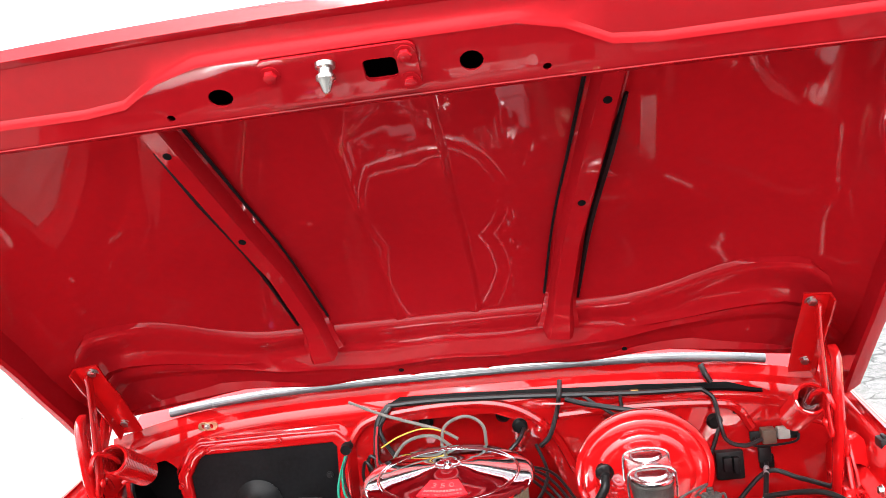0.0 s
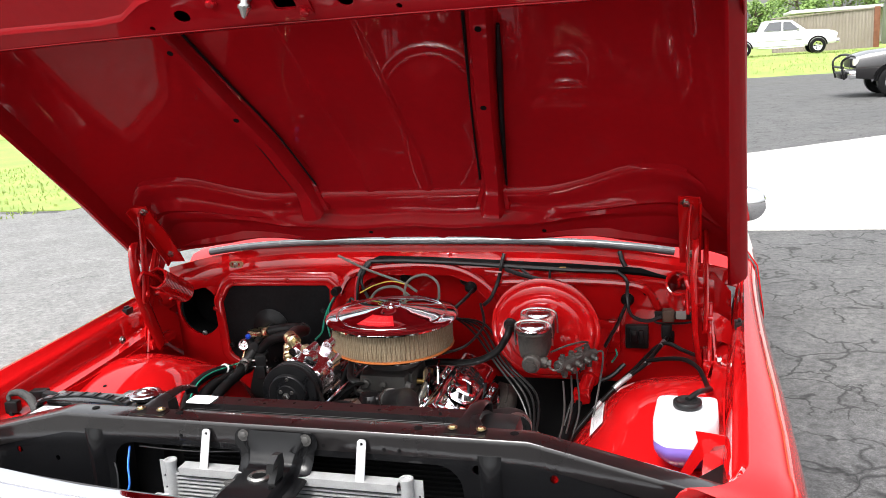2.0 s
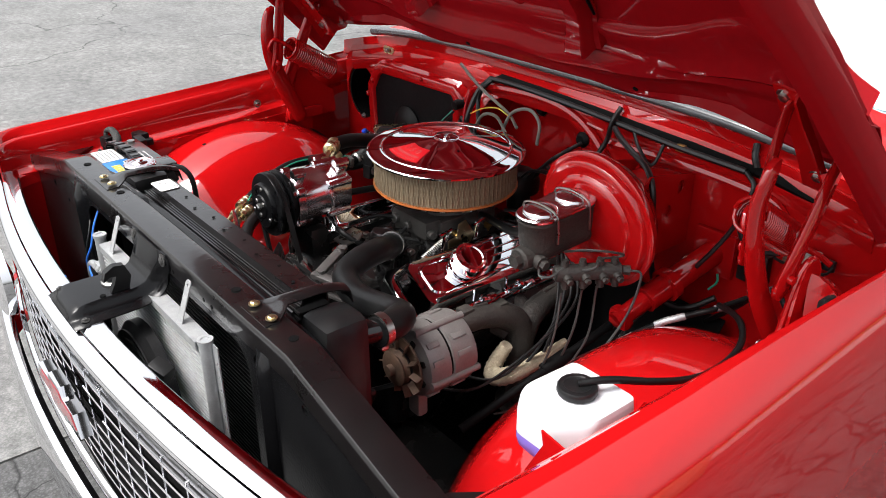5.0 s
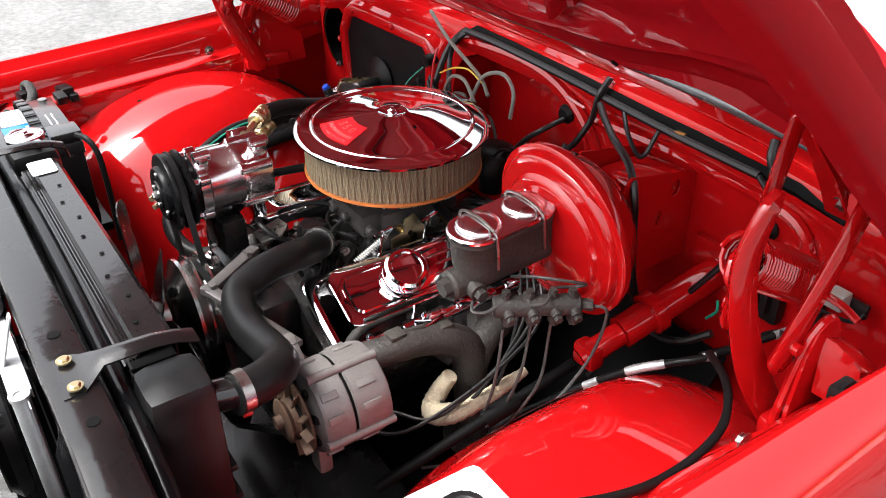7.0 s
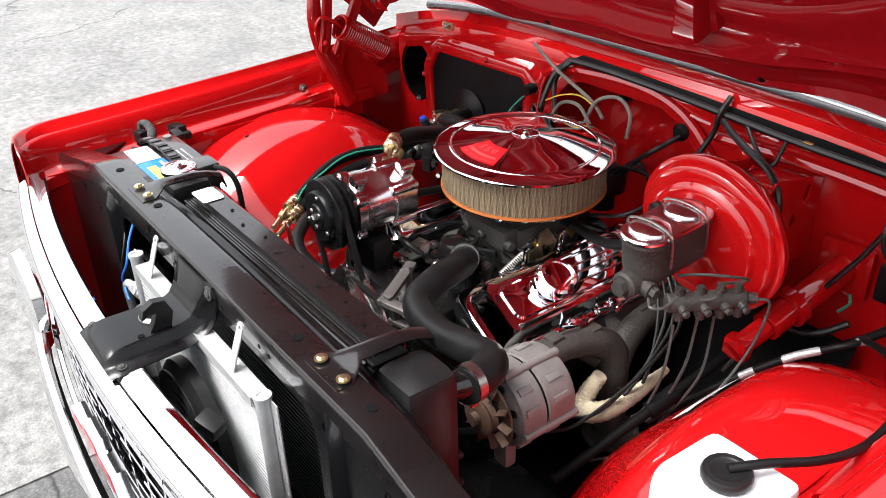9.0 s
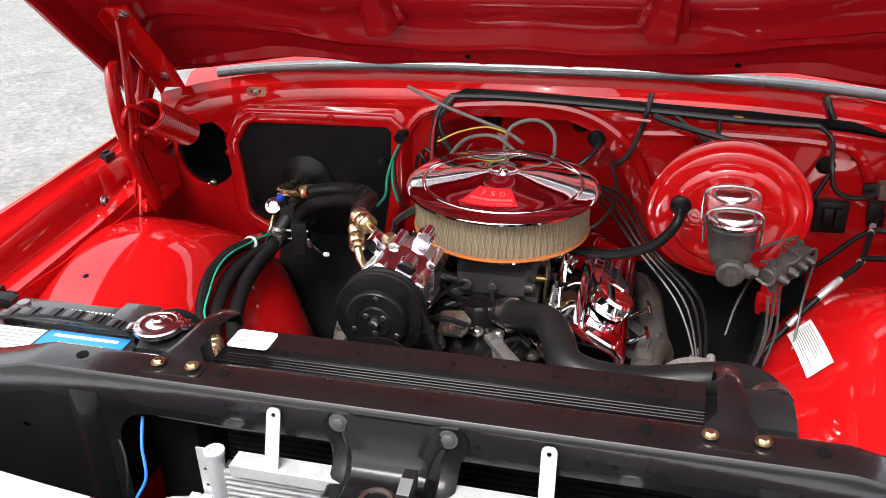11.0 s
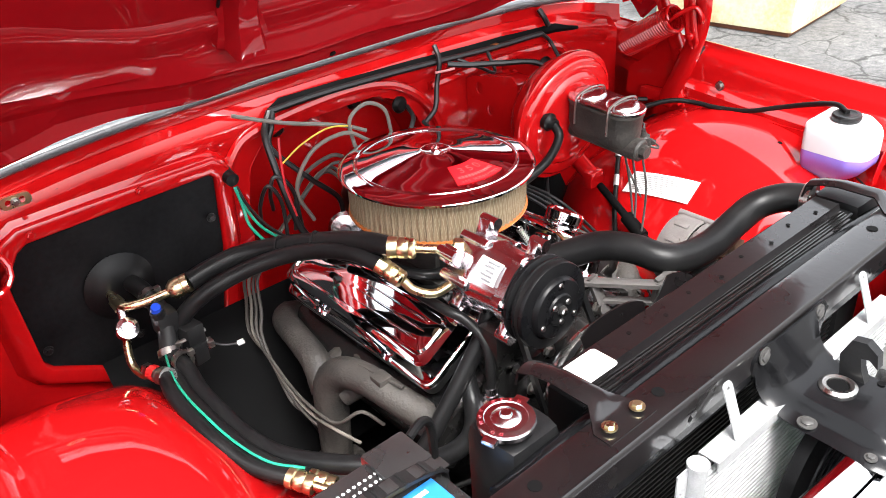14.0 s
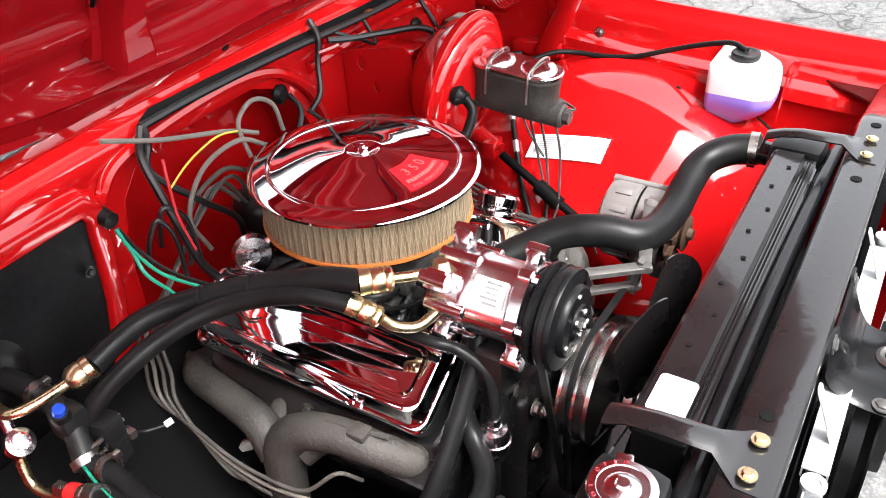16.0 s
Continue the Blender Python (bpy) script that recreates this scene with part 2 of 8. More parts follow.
def plate(bm, outer, holes, to3, thick):
    """A flat plate with holes: outlines in 2D, placed by to3, thickened along the vector thick."""
    b2 = bmesh.new()
    es = []
    for loop in [outer, *holes]:
        vs = [b2.verts.new(Vector(to3(*p))) for p in loop]
        es += [b2.edges.new((vs[i], vs[(i + 1) % len(vs)])) for i in range(len(vs))]
    bmesh.ops.triangle_fill(b2, use_beauty=True, use_dissolve=False, edges=es)
    bmesh.ops.dissolve_limit(b2, angle_limit=0.01, verts=b2.verts[:], edges=[e for e in b2.edges if len(e.link_faces) == 2])
    r = bmesh.ops.extrude_face_region(b2, geom=b2.faces[:])
    for g in r["geom"]:
        if isinstance(g, bmesh.types.BMVert):
            g.co += Vector(thick)
    merge(bm, b2)
    return bm


def merge(bm, other):
    me = bpy.data.meshes.new("tmp")
    other.to_mesh(me)
    bm.from_mesh(me)
    bpy.data.meshes.remove(me)
    other.free()
    return bm


def ngon(cx, cy, rx, ry=None, n=24, start=0.0):
    ry = rx if ry is None else ry
    return [(cx + rx * math.cos(start + 2 * math.pi * i / n), cy + ry * math.sin(start + 2 * math.pi * i / n)) for i in range(n)]


def rrect(x0, y0, x1, y1, r, n=4):
    pts = []
    for cx, cy, a in ((x1 - r, y1 - r, 0), (x0 + r, y1 - r, 90), (x0 + r, y0 + r, 180), (x1 - r, y0 + r, 270)):
        pts += [(cx + r * math.cos(radians(a + 90 * i / n)), cy + r * math.sin(radians(a + 90 * i / n))) for i in range(n + 1)]
    return pts


BASES = {}


def thing(name, base, label, category, group="", kind=""):
    """An Empty at the base of a thing that has parts."""
    ob = new(name)
    ob.empty_display_size = 0.02
    ob.location = base
    BASES[ob] = Vector(base)
    return tagged(ob, label, category, group, kind)


def mount(name, base, parent, label=""):
    """An Empty for a part that has pieces of its own."""
    ob = new(name)
    ob.empty_display_size = 0.02
    ob.parent = parent
    ob.location = Vector(base) - BASES[parent]
    BASES[ob] = Vector(base)
    if label:
        ob["label"] = label
    return ob


def finish(bm, base, angle=38):
    bmesh.ops.recalc_face_normals(bm, faces=bm.faces[:])
    lim = math.radians(angle)
    for e in bm.edges:
        if len(e.link_faces) == 2 and e.calc_face_angle(0) > lim:
            e.smooth = False
    for f in bm.faces:
        f.smooth = True
    for v in bm.verts:
        v.co -= base


def part(name, bm, mat, parent, label="", angle=38):
    """Links a bmesh, given in world metres, as one mesh under a thing or a part."""
    base = BASES[parent]
    finish(bm, base, angle)
    me = bpy.data.meshes.new(name)
    bm.to_mesh(me)
    bm.free()
    me.materials.append(mat)
    ob = new(name, me)
    ob.parent = parent
    BASES[ob] = base
    if label:
        ob["label"] = label
    return ob


def single(name, bm, mat, label, category, base=None, group="", kind="", angle=38):
    """A thing that is one mesh."""
    if base is None:
        zs = min(v.co.z for v in bm.verts)
        c = sum((v.co for v in bm.verts), Vector()) / len(bm.verts)
        base = Vector((c.x, c.y, zs))
    base = Vector(base)
    finish(bm, base, angle)
    me = bpy.data.meshes.new(name)
    bm.to_mesh(me)
    bm.free()
    me.materials.append(mat)
    ob = new(name, me)
    ob.location = base
    BASES[ob] = base
    return tagged(ob, label, category, group, kind)


def B():
    return bmesh.new()


def hexbolt(bm, p, axis, r=0.009, h=0.008, washer=True):
    a, u, w = frame_of(axis)
    p = Vector(p)
    if washer:
        lathe(bm, [(0, 0), (r * 1.5, 0), (r * 1.5, 0.002), (0, 0.002)], p, a, 16)
    lathe(bm, [(0, 0.002), (r, 0.002), (r, h), (r * 0.8, h + 0.001), (0, h + 0.001)], p, a, 6)
    return bm


def words(text, size, m, mat, parent, name="lettering"):
    """Raised printed letters as a mesh, at the pose m (world), under parent."""
    cu = bpy.data.curves.new(name, "FONT")
    cu.body, cu.size, cu.align_x, cu.align_y, cu.extrude = text, size, "CENTER", "CENTER", 0.0002
    tmp = bpy.data.objects.new(name, cu)
    me = bpy.data.meshes.new_from_object(tmp)
    bpy.data.objects.remove(tmp)
    bm = bmesh.new()
    bm.from_mesh(me)
    bpy.data.meshes.remove(me)
    bmesh.ops.transform(bm, matrix=m, verts=bm.verts[:])
    return part(name, bm, mat, parent)


# ---- ground and surroundings ----
def ground_material(name, a, b, c, scale, crack=0.0, rough=0.9):
    m = material(name, a, rough, vary=0.9, scale=scale, second=b, bump=0.5, bump_scale=90)
    n, l = m.node_tree.nodes, m.node_tree.links
    p = n["Principled BSDF"]
    src = p.inputs["Base Color"].links[0].from_socket
    tc = n.new("ShaderNodeTexCoord")
    sp = n.new("ShaderNodeTexVoronoi")
    sp.inputs["Scale"].default_value = 130
    l.new(tc.outputs["Object"], sp.inputs["Vector"])
    mix = n.new("ShaderNodeMix")
    mix.data_type, mix.blend_type = "RGBA", "MIX"
    mr = n.new("ShaderNodeMapRange")
    mr.inputs["From Min"].default_value, mr.inputs["From Max"].default_value, mr.inputs["To Max"].default_value = 0.2, 0.7, 0.6
    l.new(sp.outputs["Distance"], mr.inputs["Value"])
    l.new(mr.outputs[0], mix.inputs[0])
    l.new(src, mix.inputs[6])
    mix.inputs[7].default_value = (*c, 1)
    out = mix.outputs[2]
    if crack:
        vo, wob, sub = n.new("ShaderNodeTexVoronoi"), n.new("ShaderNodeTexNoise"), n.new("ShaderNodeMix")
        wob.inputs["Scale"].default_value, wob.inputs["Detail"].default_value = 1.7, 6
        l.new(tc.outputs["Object"], wob.inputs["Vector"])
        sub.data_type, sub.blend_type = "RGBA", "ADD"
        sub.inputs[0].default_value = 0.8
        l.new(tc.outputs["Object"], sub.inputs[6])
        l.new(wob.outputs["Color"], sub.inputs[7])
        vo.feature = "DISTANCE_TO_EDGE"
        vo.inputs["Scale"].default_value = crack
        l.new(sub.outputs[2], vo.inputs["Vector"])
        cr = n.new("ShaderNodeMapRange")
        # cracks that open and close along their length
        gap, width = n.new("ShaderNodeTexNoise"), n.new("ShaderNodeMapRange")
        gap.inputs["Scale"].default_value, gap.inputs["Detail"].default_value = 2.3, 3
        l.new(tc.outputs["Object"], gap.inputs["Vector"])
        l.new(gap.outputs[0], width.inputs["Value"])
        width.inputs["From Min"].default_value, width.inputs["From Max"].default_value = 0.36, 0.66
        width.inputs["To Min"].default_value, width.inputs["To Max"].default_value = 0.001, 0.022 * crack
        l.new(width.outputs[0], cr.inputs["From Max"])
        l.new(vo.outputs["Distance"], cr.inputs["Value"])
        dark = n.new("ShaderNodeMix")
        dark.data_type = "RGBA"
        l.new(cr.outputs[0], dark.inputs[0])
        dark.inputs[6].default_value = (0.010, 0.010, 0.010, 1)
        l.new(out, dark.inputs[7])
        out = dark.outputs[2]
    # coarse aggregate and scuffed patches
    for size, low, high in ((22, 0.45, 1.55), (2.1, 0.72, 1.28)):
        grit, lift, mult = n.new("ShaderNodeTexNoise"), n.new("ShaderNodeMapRange"), n.new("ShaderNodeVectorMath")
        grit.inputs["Scale"].default_value, grit.inputs["Detail"].default_value, grit.inputs["Roughness"].default_value = size, 8, 0.72
        l.new(tc.outputs["Object"], grit.inputs["Vector"])
        l.new(grit.outputs[0], lift.inputs["Value"])
        lift.inputs["From Min"].default_value, lift.inputs["From Max"].default_value = 0.3, 0.7
        lift.inputs["To Min"].default_value, lift.inputs["To Max"].default_value = low, high
        mult.operation = "SCALE"
        l.new(out, mult.inputs[0])
        l.new(lift.outputs[0], mult.inputs["Scale"])
        out = mult.outputs[0]
    l.new(out, p.inputs["Base Color"])
    return m


ASPHALT = ground_material("worn_asphalt", (0.075, 0.075, 0.076), (0.120, 0.119, 0.116), (0.033, 0.033, 0.0335), 0.8, crack=3.0)
PALE = ground_material("pale_worn_asphalt", (0.146, 0.144, 0.140), (0.190, 0.188, 0.181), (0.080, 0.080, 0.078), 0.6, crack=0.22, rough=0.55)
CONCRETE = ground_material("concrete", (0.4216, 0.4148, 0.3944), (0.34, 0.3332, 0.3128), (0.3536, 0.3468, 0.3332), 0.4)
GRASS = material("lawn_soil", (0.14, 0.20, 0.04), 0.95, vary=0.9, scale=1.2, second=(0.24, 0.29, 0.08), bump=0.8, bump_scale=25)


def sheet(name, pts, z, mat, label, category, kind="structure"):
    bm = B()
    bm.faces.new([bm.verts.new((x, y, z)) for x, y in pts])
    r = bmesh.ops.extrude_face_region(bm, geom=bm.faces[:])
    for g in r["geom"]:
        if isinstance(g, bmesh.types.BMVert):
            g.co.z -= 0.05
    return single(name, bm, mat, label, category, kind=kind, base=(0, 0, 0))


sheet("ground", [(-2500, -2500), (2500, -2500), (2500, 2500), (-2500, 2500)], 0.0, ASPHALT, "cracked dark grey asphalt lot surface", "ground")
sheet("pavement_pale", [(-30, -14), (-0.9, -14), (-0.9, 30), (-6.6, 30), (-7.6, 8.0), (-30, 7.0)], 0.006, PALE, "pale sun-bleached asphalt beside the truck", "pavement")
sheet("pavement_slab", [(0.9, 6.5), (30, 6.5), (30, 30.2), (6.2, 16.0), (0.4, 11.2), (0.4, 6.5)], 0.008, CONCRETE, "bright concrete slab across the lot", "pavement")
sheet("lawn", [(-7.5, 8.2), (-6.5, 30), (-6.0, 29.5), (-60, 31), (-60, 7.1)], 0.014, GRASS, "mown green lawn beside the lot", "lawn")


# ---- the truck's body round the engine bay ----
truck = thing("pickup_truck", (0, 1.5, 0), "red vintage pickup truck with its hood raised", "pickup truck")


def ease(t):
    t = min(1, max(0, t))
    return t * t * (3 - 2 * t)


def crown(x):
    return 1.137 - 0.04 * (abs(x) / 0.73) ** 3.4


def fender_sheet(sx):
    bm = B()
    prof = [(-0.055, 0.86), (-0.05, 0.885), (-0.018, 0.893), (-0.012, 0.90), (-0.010, 0.925), (0.0, 0.955), (0.006, 0.962), (0.012, 0.964), (0.020, 0.976), (0.031, 0.984),
            (0.046, 0.982), (0.075, 0.971), (0.100, 0.953), (0.120, 0.922), (0.136, 0.86), (0.156, 0.74), (0.155, 0.58), (0.13, 0.42)]
    ys = [-0.118, -0.110, -0.098, -0.08, -0.055, -0.025, 0.0, 0.15, 0.35, 0.55, 0.75, 0.95, 1.1, 1.25]

    def f(y, k):
        dx, z = prof[k]
        if k < 3:
            dx *= 1 - 0.9 * ease((y - 0.72) / 0.15)
        inner = 0.842 + 0.055 * max(y, 0) + 0.02 * max(y - 0.6, 0)
        lift = 0.035 * max(y, 0) ** 1.3
        pull = 0.0
        if y < 0.0:
            q = min(1, -y / 0.118)
            pull = 0.10 * (1 - math.sqrt(max(0, 1 - q ** 2)))
        x = inner + dx * (1 if dx < 0.03 else 1 - 0.60 * ease(0.5 * min(1.3, max(0, y)) / 0.65)) - pull
        return (sx * x, y, z + lift * (1 if z > 0.8 else max(0, (z - 0.4) / 0.4)))

    grid(bm, f, ys, range(len(prof)))
    return solid(bm, 0.0025)


for sx in (-1, 1):
    fd = part("fender", fender_sheet(sx), RED, truck)
    bm = B()
    hexbolt(bm, (sx * 0.848, 0.622, 0.926), (-sx, 0, 0.05), 0.008)
    part("bolt", bm, STEEL, fd)
    # dark rubber bumpers clipped on the inner rail
    for y, z in ((0.107, 0.945), (0.72, 0.985)):
        bm = B()
        x = sx * (0.852 + 0.055 * y)
        box(bm, (x, y, z), (0.02, 0.034, 0.02), 0.004)
        box(bm, (x + sx * 0.002, y, z + 0.01), (0.008, 0.02, 0.012), 0.003)
        part("hood_bumper", bm, BLACKPL, fd)
    # splash wall below the rail down to the frame
    bm = B()
    grid(bm, lambda y, z: (sx * (0.79 + 0.055 * max(y, 0) + 0.01 * math.sin(9 * y)), y, z), [-0.1 + 0.1 * i for i in range(10)], [0.3, 0.5, 0.7, 0.8, 0.866, 0.888])
    part("splash_wall", solid(bm, 0.003), RED, truck)


TUB_X = [0.84, 0.79, 0.735, 0.685, 0.642, 0.607, 0.580, 0.556, 0.525, 0.49, 0.455, 0.42]
TUB_SAG = [0.0, 0.001, 0.004, 0.012, 0.027, 0.050, 0.080, 0.112, 0.150, 0.190, 0.235, 0.31]
TUB = (0.52, 0.44, 0.452)


def tub_power(k):
    """Below 1 the rear of the arch is fuller than a circle."""
    return 1 - 0.38 * ease((k - 3) / 5)


def wheel_well(sx):
    """A pressed tub: an arch along y, its inboard shoulder rounded."""
    bm = B()
    yc, zc, R = TUB

    def f(t, k):
        a = radians(t)
        sag = TUB_SAG[k]
        x = TUB_X[k]
        r, c = R - sag, math.cos(a)
        e = tub_power(k) if c < 0 else 1.0
        return (sx * x, yc - r * math.copysign(abs(c) ** e, c) * 1.06, zc + r * abs(math.sin(a)) ** e)

    grid(bm, f, [4 + 172 * i / 36 for i in range(37)], range(len(TUB_X)))
    return solid(bm, 0.003)


for sx in (-1, 1):
    well = part("wheel_well", wheel_well(sx), RED, truck)
    bm = B()
    tube(bm, [(sx * (0.797 + 0.055 * max(0, 0.52 - 0.478 * math.cos(radians(a)))), 0.52 - 0.478 * math.cos(radians(a)), 0.442 + 0.453 * math.sin(radians(a))) for a in range(20, 166, 12)], 0.0035, 6)
    part("seam", bm, BLACKPL, well, "dark seam round the tub")
    bm = B()
    # inboard wall of the tub, and the skirt below it
    half = [(0.52 - 0.142 * math.cos(radians(4 + 172 * i / 24)) * 1.06, 0.44 + 0.142 * math.sin(radians(4 + 172 * i / 24))) for i in range(25)]
    plate(bm, [(0.36, 0.40), *half, (0.68, 0.40)], [], lambda y, z: (sx * 0.421, y, z), (sx * 0.003, 0, 0))
    part("inner_wall", bm, RED, well)
    for x, y, z in ((0.747, 0.401, 0.8735), (0.746, 0.324, 0.847)):
        bm = B()
        lathe(bm, [(0, 0.0), (0.0045, 0.0), (0.006, -0.001), (0.006, 0.001), (0.0045, 0.0012), (0, 0.0012)], (sx * x, y, z), (0, (y - 0.52) * 0.9, z - 0.44), 10)
        part("hole", bm, WELL, well)
    bm = B()
    rr = 0.36
    lathe(bm, [(0.20, 0), (0.30, -0.01), (rr - 0.01, 0.02), (rr, 0.06), (rr, 0.16), (rr - 0.01, 0.2), (0.30, 0.22), (0.20, 0.21), (0.20, 0)], (sx * 0.70, 0.44, rr), (sx, 0, 0), 40)
    wheel = part("wheel", bm, RUBBER, truck, "black tyre under the fender")
    bm = B()
    lathe(bm, [(0, 0.15), (0.05, 0.16), (0.12, 0.13), (0.18, 0.17), (0.21, 0.2), (0.2, 0.02)], (sx * 0.70, 0.44, rr), (sx, 0, 0), 32)
    part("rim", bm, CHROME, wheel)

# firewall: a pressed sheet with a round duct hole, a heater opening and an arched recess
def wall_at(y):
    return lambda x, z: (x, y, z)


arch = [(-0.25, 0.62), (-0.245, 0.90), (-0.225, 0.985), (-0.19, 1.025), (-0.13, 1.048), (-0.03, 1.056), (0.07, 1.048), (0.14, 1.02), (0.19, 0.97), (0.225, 0.90), (0.25, 0.80), (0.26, 0.62)]
heater = [(-0.668, 0.996), (-0.650, 1.007), (-0.318, 1.012), (-0.308, 1.0), (-0.318, 0.86), (-0.35, 0.70), (-0.553, 0.698), (-0.676, 0.765), (-0.688, 0.782), (-0.697, 0.95)]
outline = [(-0.885, 0.34), (0.885, 0.34), (0.885, 1.0), (0.84, 1.055)] + [(0.8 - 0.08 * i, crown(0.8 - 0.08 * i) - 0.022) for i in range(21)] + [(-0.84, 1.055), (-0.885, 1.0)]
bm = B()
plate(bm, outline, [arch, heater, ngon(-0.798, 0.914, 0.077, 0.086, 28)], wall_at(0.965), (0, 0.003, 0))
firewall = part("firewall", bm, RED, truck)
bm = B()
grid(bm, lambda k, d: (arch[k][0], 0.964 + 0.11 * d, arch[k][1]), range(len(arch)), [0, 0.1, 1])
plate(bm, arch, [], wall_at(1.074), (0, 0.003, 0))
part("recess", solid(bm, 0.002), RED, firewall)
cx, cz = sum(p[0] for p in heater) / 10, sum(p[1] for p in heater) / 10


def spread(d):
    """The heater opening's outline, pushed outwards by d."""
    out = []
    for i, (x, z) in enumerate(heater):
        (x0, z0), (x1, z1) = heater[i - 1], heater[(i + 1) % len(heater)]
        t = (Vector((x, z)) - Vector((x0, z0))).normalized() + (Vector((x1, z1)) - Vector((x, z))).normalized()
        t.normalize()
        out.append((x + t.y * d * (1 if (x - cx) * t.y - (z - cz) * t.x > 0 else -1), z - t.x * d * (1 if (x - cx) * t.y - (z - cz) * t.x > 0 else -1)))
    return out


bm = B()
rings = [[bm.verts.new((x, y, z)) for x, z in spread(d)] for d, y in ((0.046, 0.9655), (0.041, 0.960), (0.034, 0.946), (0.029, 0.939), (0.024, 0.937), (0.004, 0.937), (0.0, 0.939), (-0.001, 0.950))]
for p, q in zip(rings, rings[1:]):
    for i in range(len(p)):
        bm.faces.new((p[i], p[i - 1], q[i - 1], q[i]))
part("heater_flange", solid(bm, 0.002), RED, firewall, angle=70)
bm = B()
plate(bm, [(cx + (x - cx) * 0.99, cz + (z - cz) * 0.99) for x, z in heater], [], wall_at(0.948), (0, 0.01, 0))
part("heater_cover", bm, FELT, firewall, "black insulated heater block-off panel")
for x, z in ((-0.675, 0.805), (-0.64, 1.02), (-0.52, 0.76), (-0.45, 1.028), (-0.335, 0.93), (-0.72, 0.93), (-0.695, 0.975)):
    bm = B()
    hexbolt(bm, (x, 0.9375, z), (0, -1, 0), 0.006, 0.006)
    part("screw", bm, BLACKPL if (x, z) in ((-0.675, 0.805), (-0.52, 0.76), (-0.335, 0.93)) else RED, firewall)
# closed cup, painted near-black for the shade inside the duct
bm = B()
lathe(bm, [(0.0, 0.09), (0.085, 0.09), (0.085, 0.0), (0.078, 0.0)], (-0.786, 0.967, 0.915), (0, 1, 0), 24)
part("duct", bm, WELL, firewall, "open air duct with its dark inside painted on")
for x, z in ((-0.715, 0.89), (-0.79, 0.836)):
    bm = B()
    hexbolt(bm, (x, 0.964, z), (0, -1, 0), 0.006)
    part("duct_screw", bm, STEEL, firewall)
# raised swage line over the recess and along the upper wall
for pts in ([(-0.30, 0.958, 0.93), (-0.262, 0.958, 1.02), (-0.20, 0.958, 1.058), (-0.03, 0.958, 1.074), (0.09, 0.958, 1.066), (0.17, 0.958, 1.032), (0.23, 0.958, 0.97), (0.27, 0.958, 0.88)],
            [(0.23, 0.96, 1.022), (0.42, 0.96, 1.028), (0.60, 0.96, 1.02), (0.66, 0.96, 1.0), (0.69, 0.96, 0.95)]):
    bm = B()
    tube(bm, pts, 0.011, 8)
    part("swage", bm, RED, firewall)
# near-black plate stands in for the shade low on the firewall
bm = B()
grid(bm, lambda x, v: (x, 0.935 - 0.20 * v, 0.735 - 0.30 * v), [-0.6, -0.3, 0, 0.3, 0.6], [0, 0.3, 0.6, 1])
part("toe_board", solid(bm, 0.003), WELL, truck, "near-black toe board with the bay's shade in its colour")
# upper cowl: from the wall up to the seal, then back to the windscreen
bm = B()
xs = [-0.90 + 0.06 * i for i in range(31)]
prof = [(0.9652, -0.042), (0.970, -0.022), (0.971, -0.004), (0.971, 0.001), (0.975, 0.001), (0.979, -0.045), (1.02, -0.055), (1.06, -0.03), (1.12, 0.012), (1.20, 0.02), (1.27, 0.03)]


def cowl_point(x, k):
    y, dz = prof[k]
    c = crown(min(abs(x), 0.80))
    return (x, y, c + dz - 0.25 * max(0, abs(x) - 0.80))


grid(bm, cowl_point, xs, range(len(prof)))
part("cowl", solid(bm, 0.003), RED, truck)
bm = B()
grid(bm, lambda x, q: (x, 0.9655 - 0.006 * math.sin(q * 3.1), crown(x) - 0.04 - 0.055 * q), xs[1:-1], [0, 0.25, 0.5, 0.75, 1])
part("cowl_lip", solid(bm, 0.002), RED, firewall)
bm = B()
seal_run = [(x, 0.962 + 0.012 * (x / 0.73) ** 4, crown(x) + 0.012 + 0.004 * (x / 0.73) ** 4) for x in [-0.735 + 0.0735 * i for i in range(21)]]
tube(bm, seal_run, 0.012, 12, 2)
part("weatherstrip", bm, SEALM, truck, "grey-black rubber hood seal")
# long slot under the lip, drawn as a strip painted for its shade
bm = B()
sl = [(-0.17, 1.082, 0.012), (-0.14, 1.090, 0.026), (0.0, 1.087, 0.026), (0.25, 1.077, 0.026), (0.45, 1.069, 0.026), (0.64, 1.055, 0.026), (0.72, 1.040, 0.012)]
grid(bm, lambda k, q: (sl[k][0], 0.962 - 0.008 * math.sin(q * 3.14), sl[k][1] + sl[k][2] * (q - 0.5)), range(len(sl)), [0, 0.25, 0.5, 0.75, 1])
part("cowl_slot_shade", solid(bm, 0.006), WELL, firewall, "long dark slot under the cowl, its shade painted on a strip")

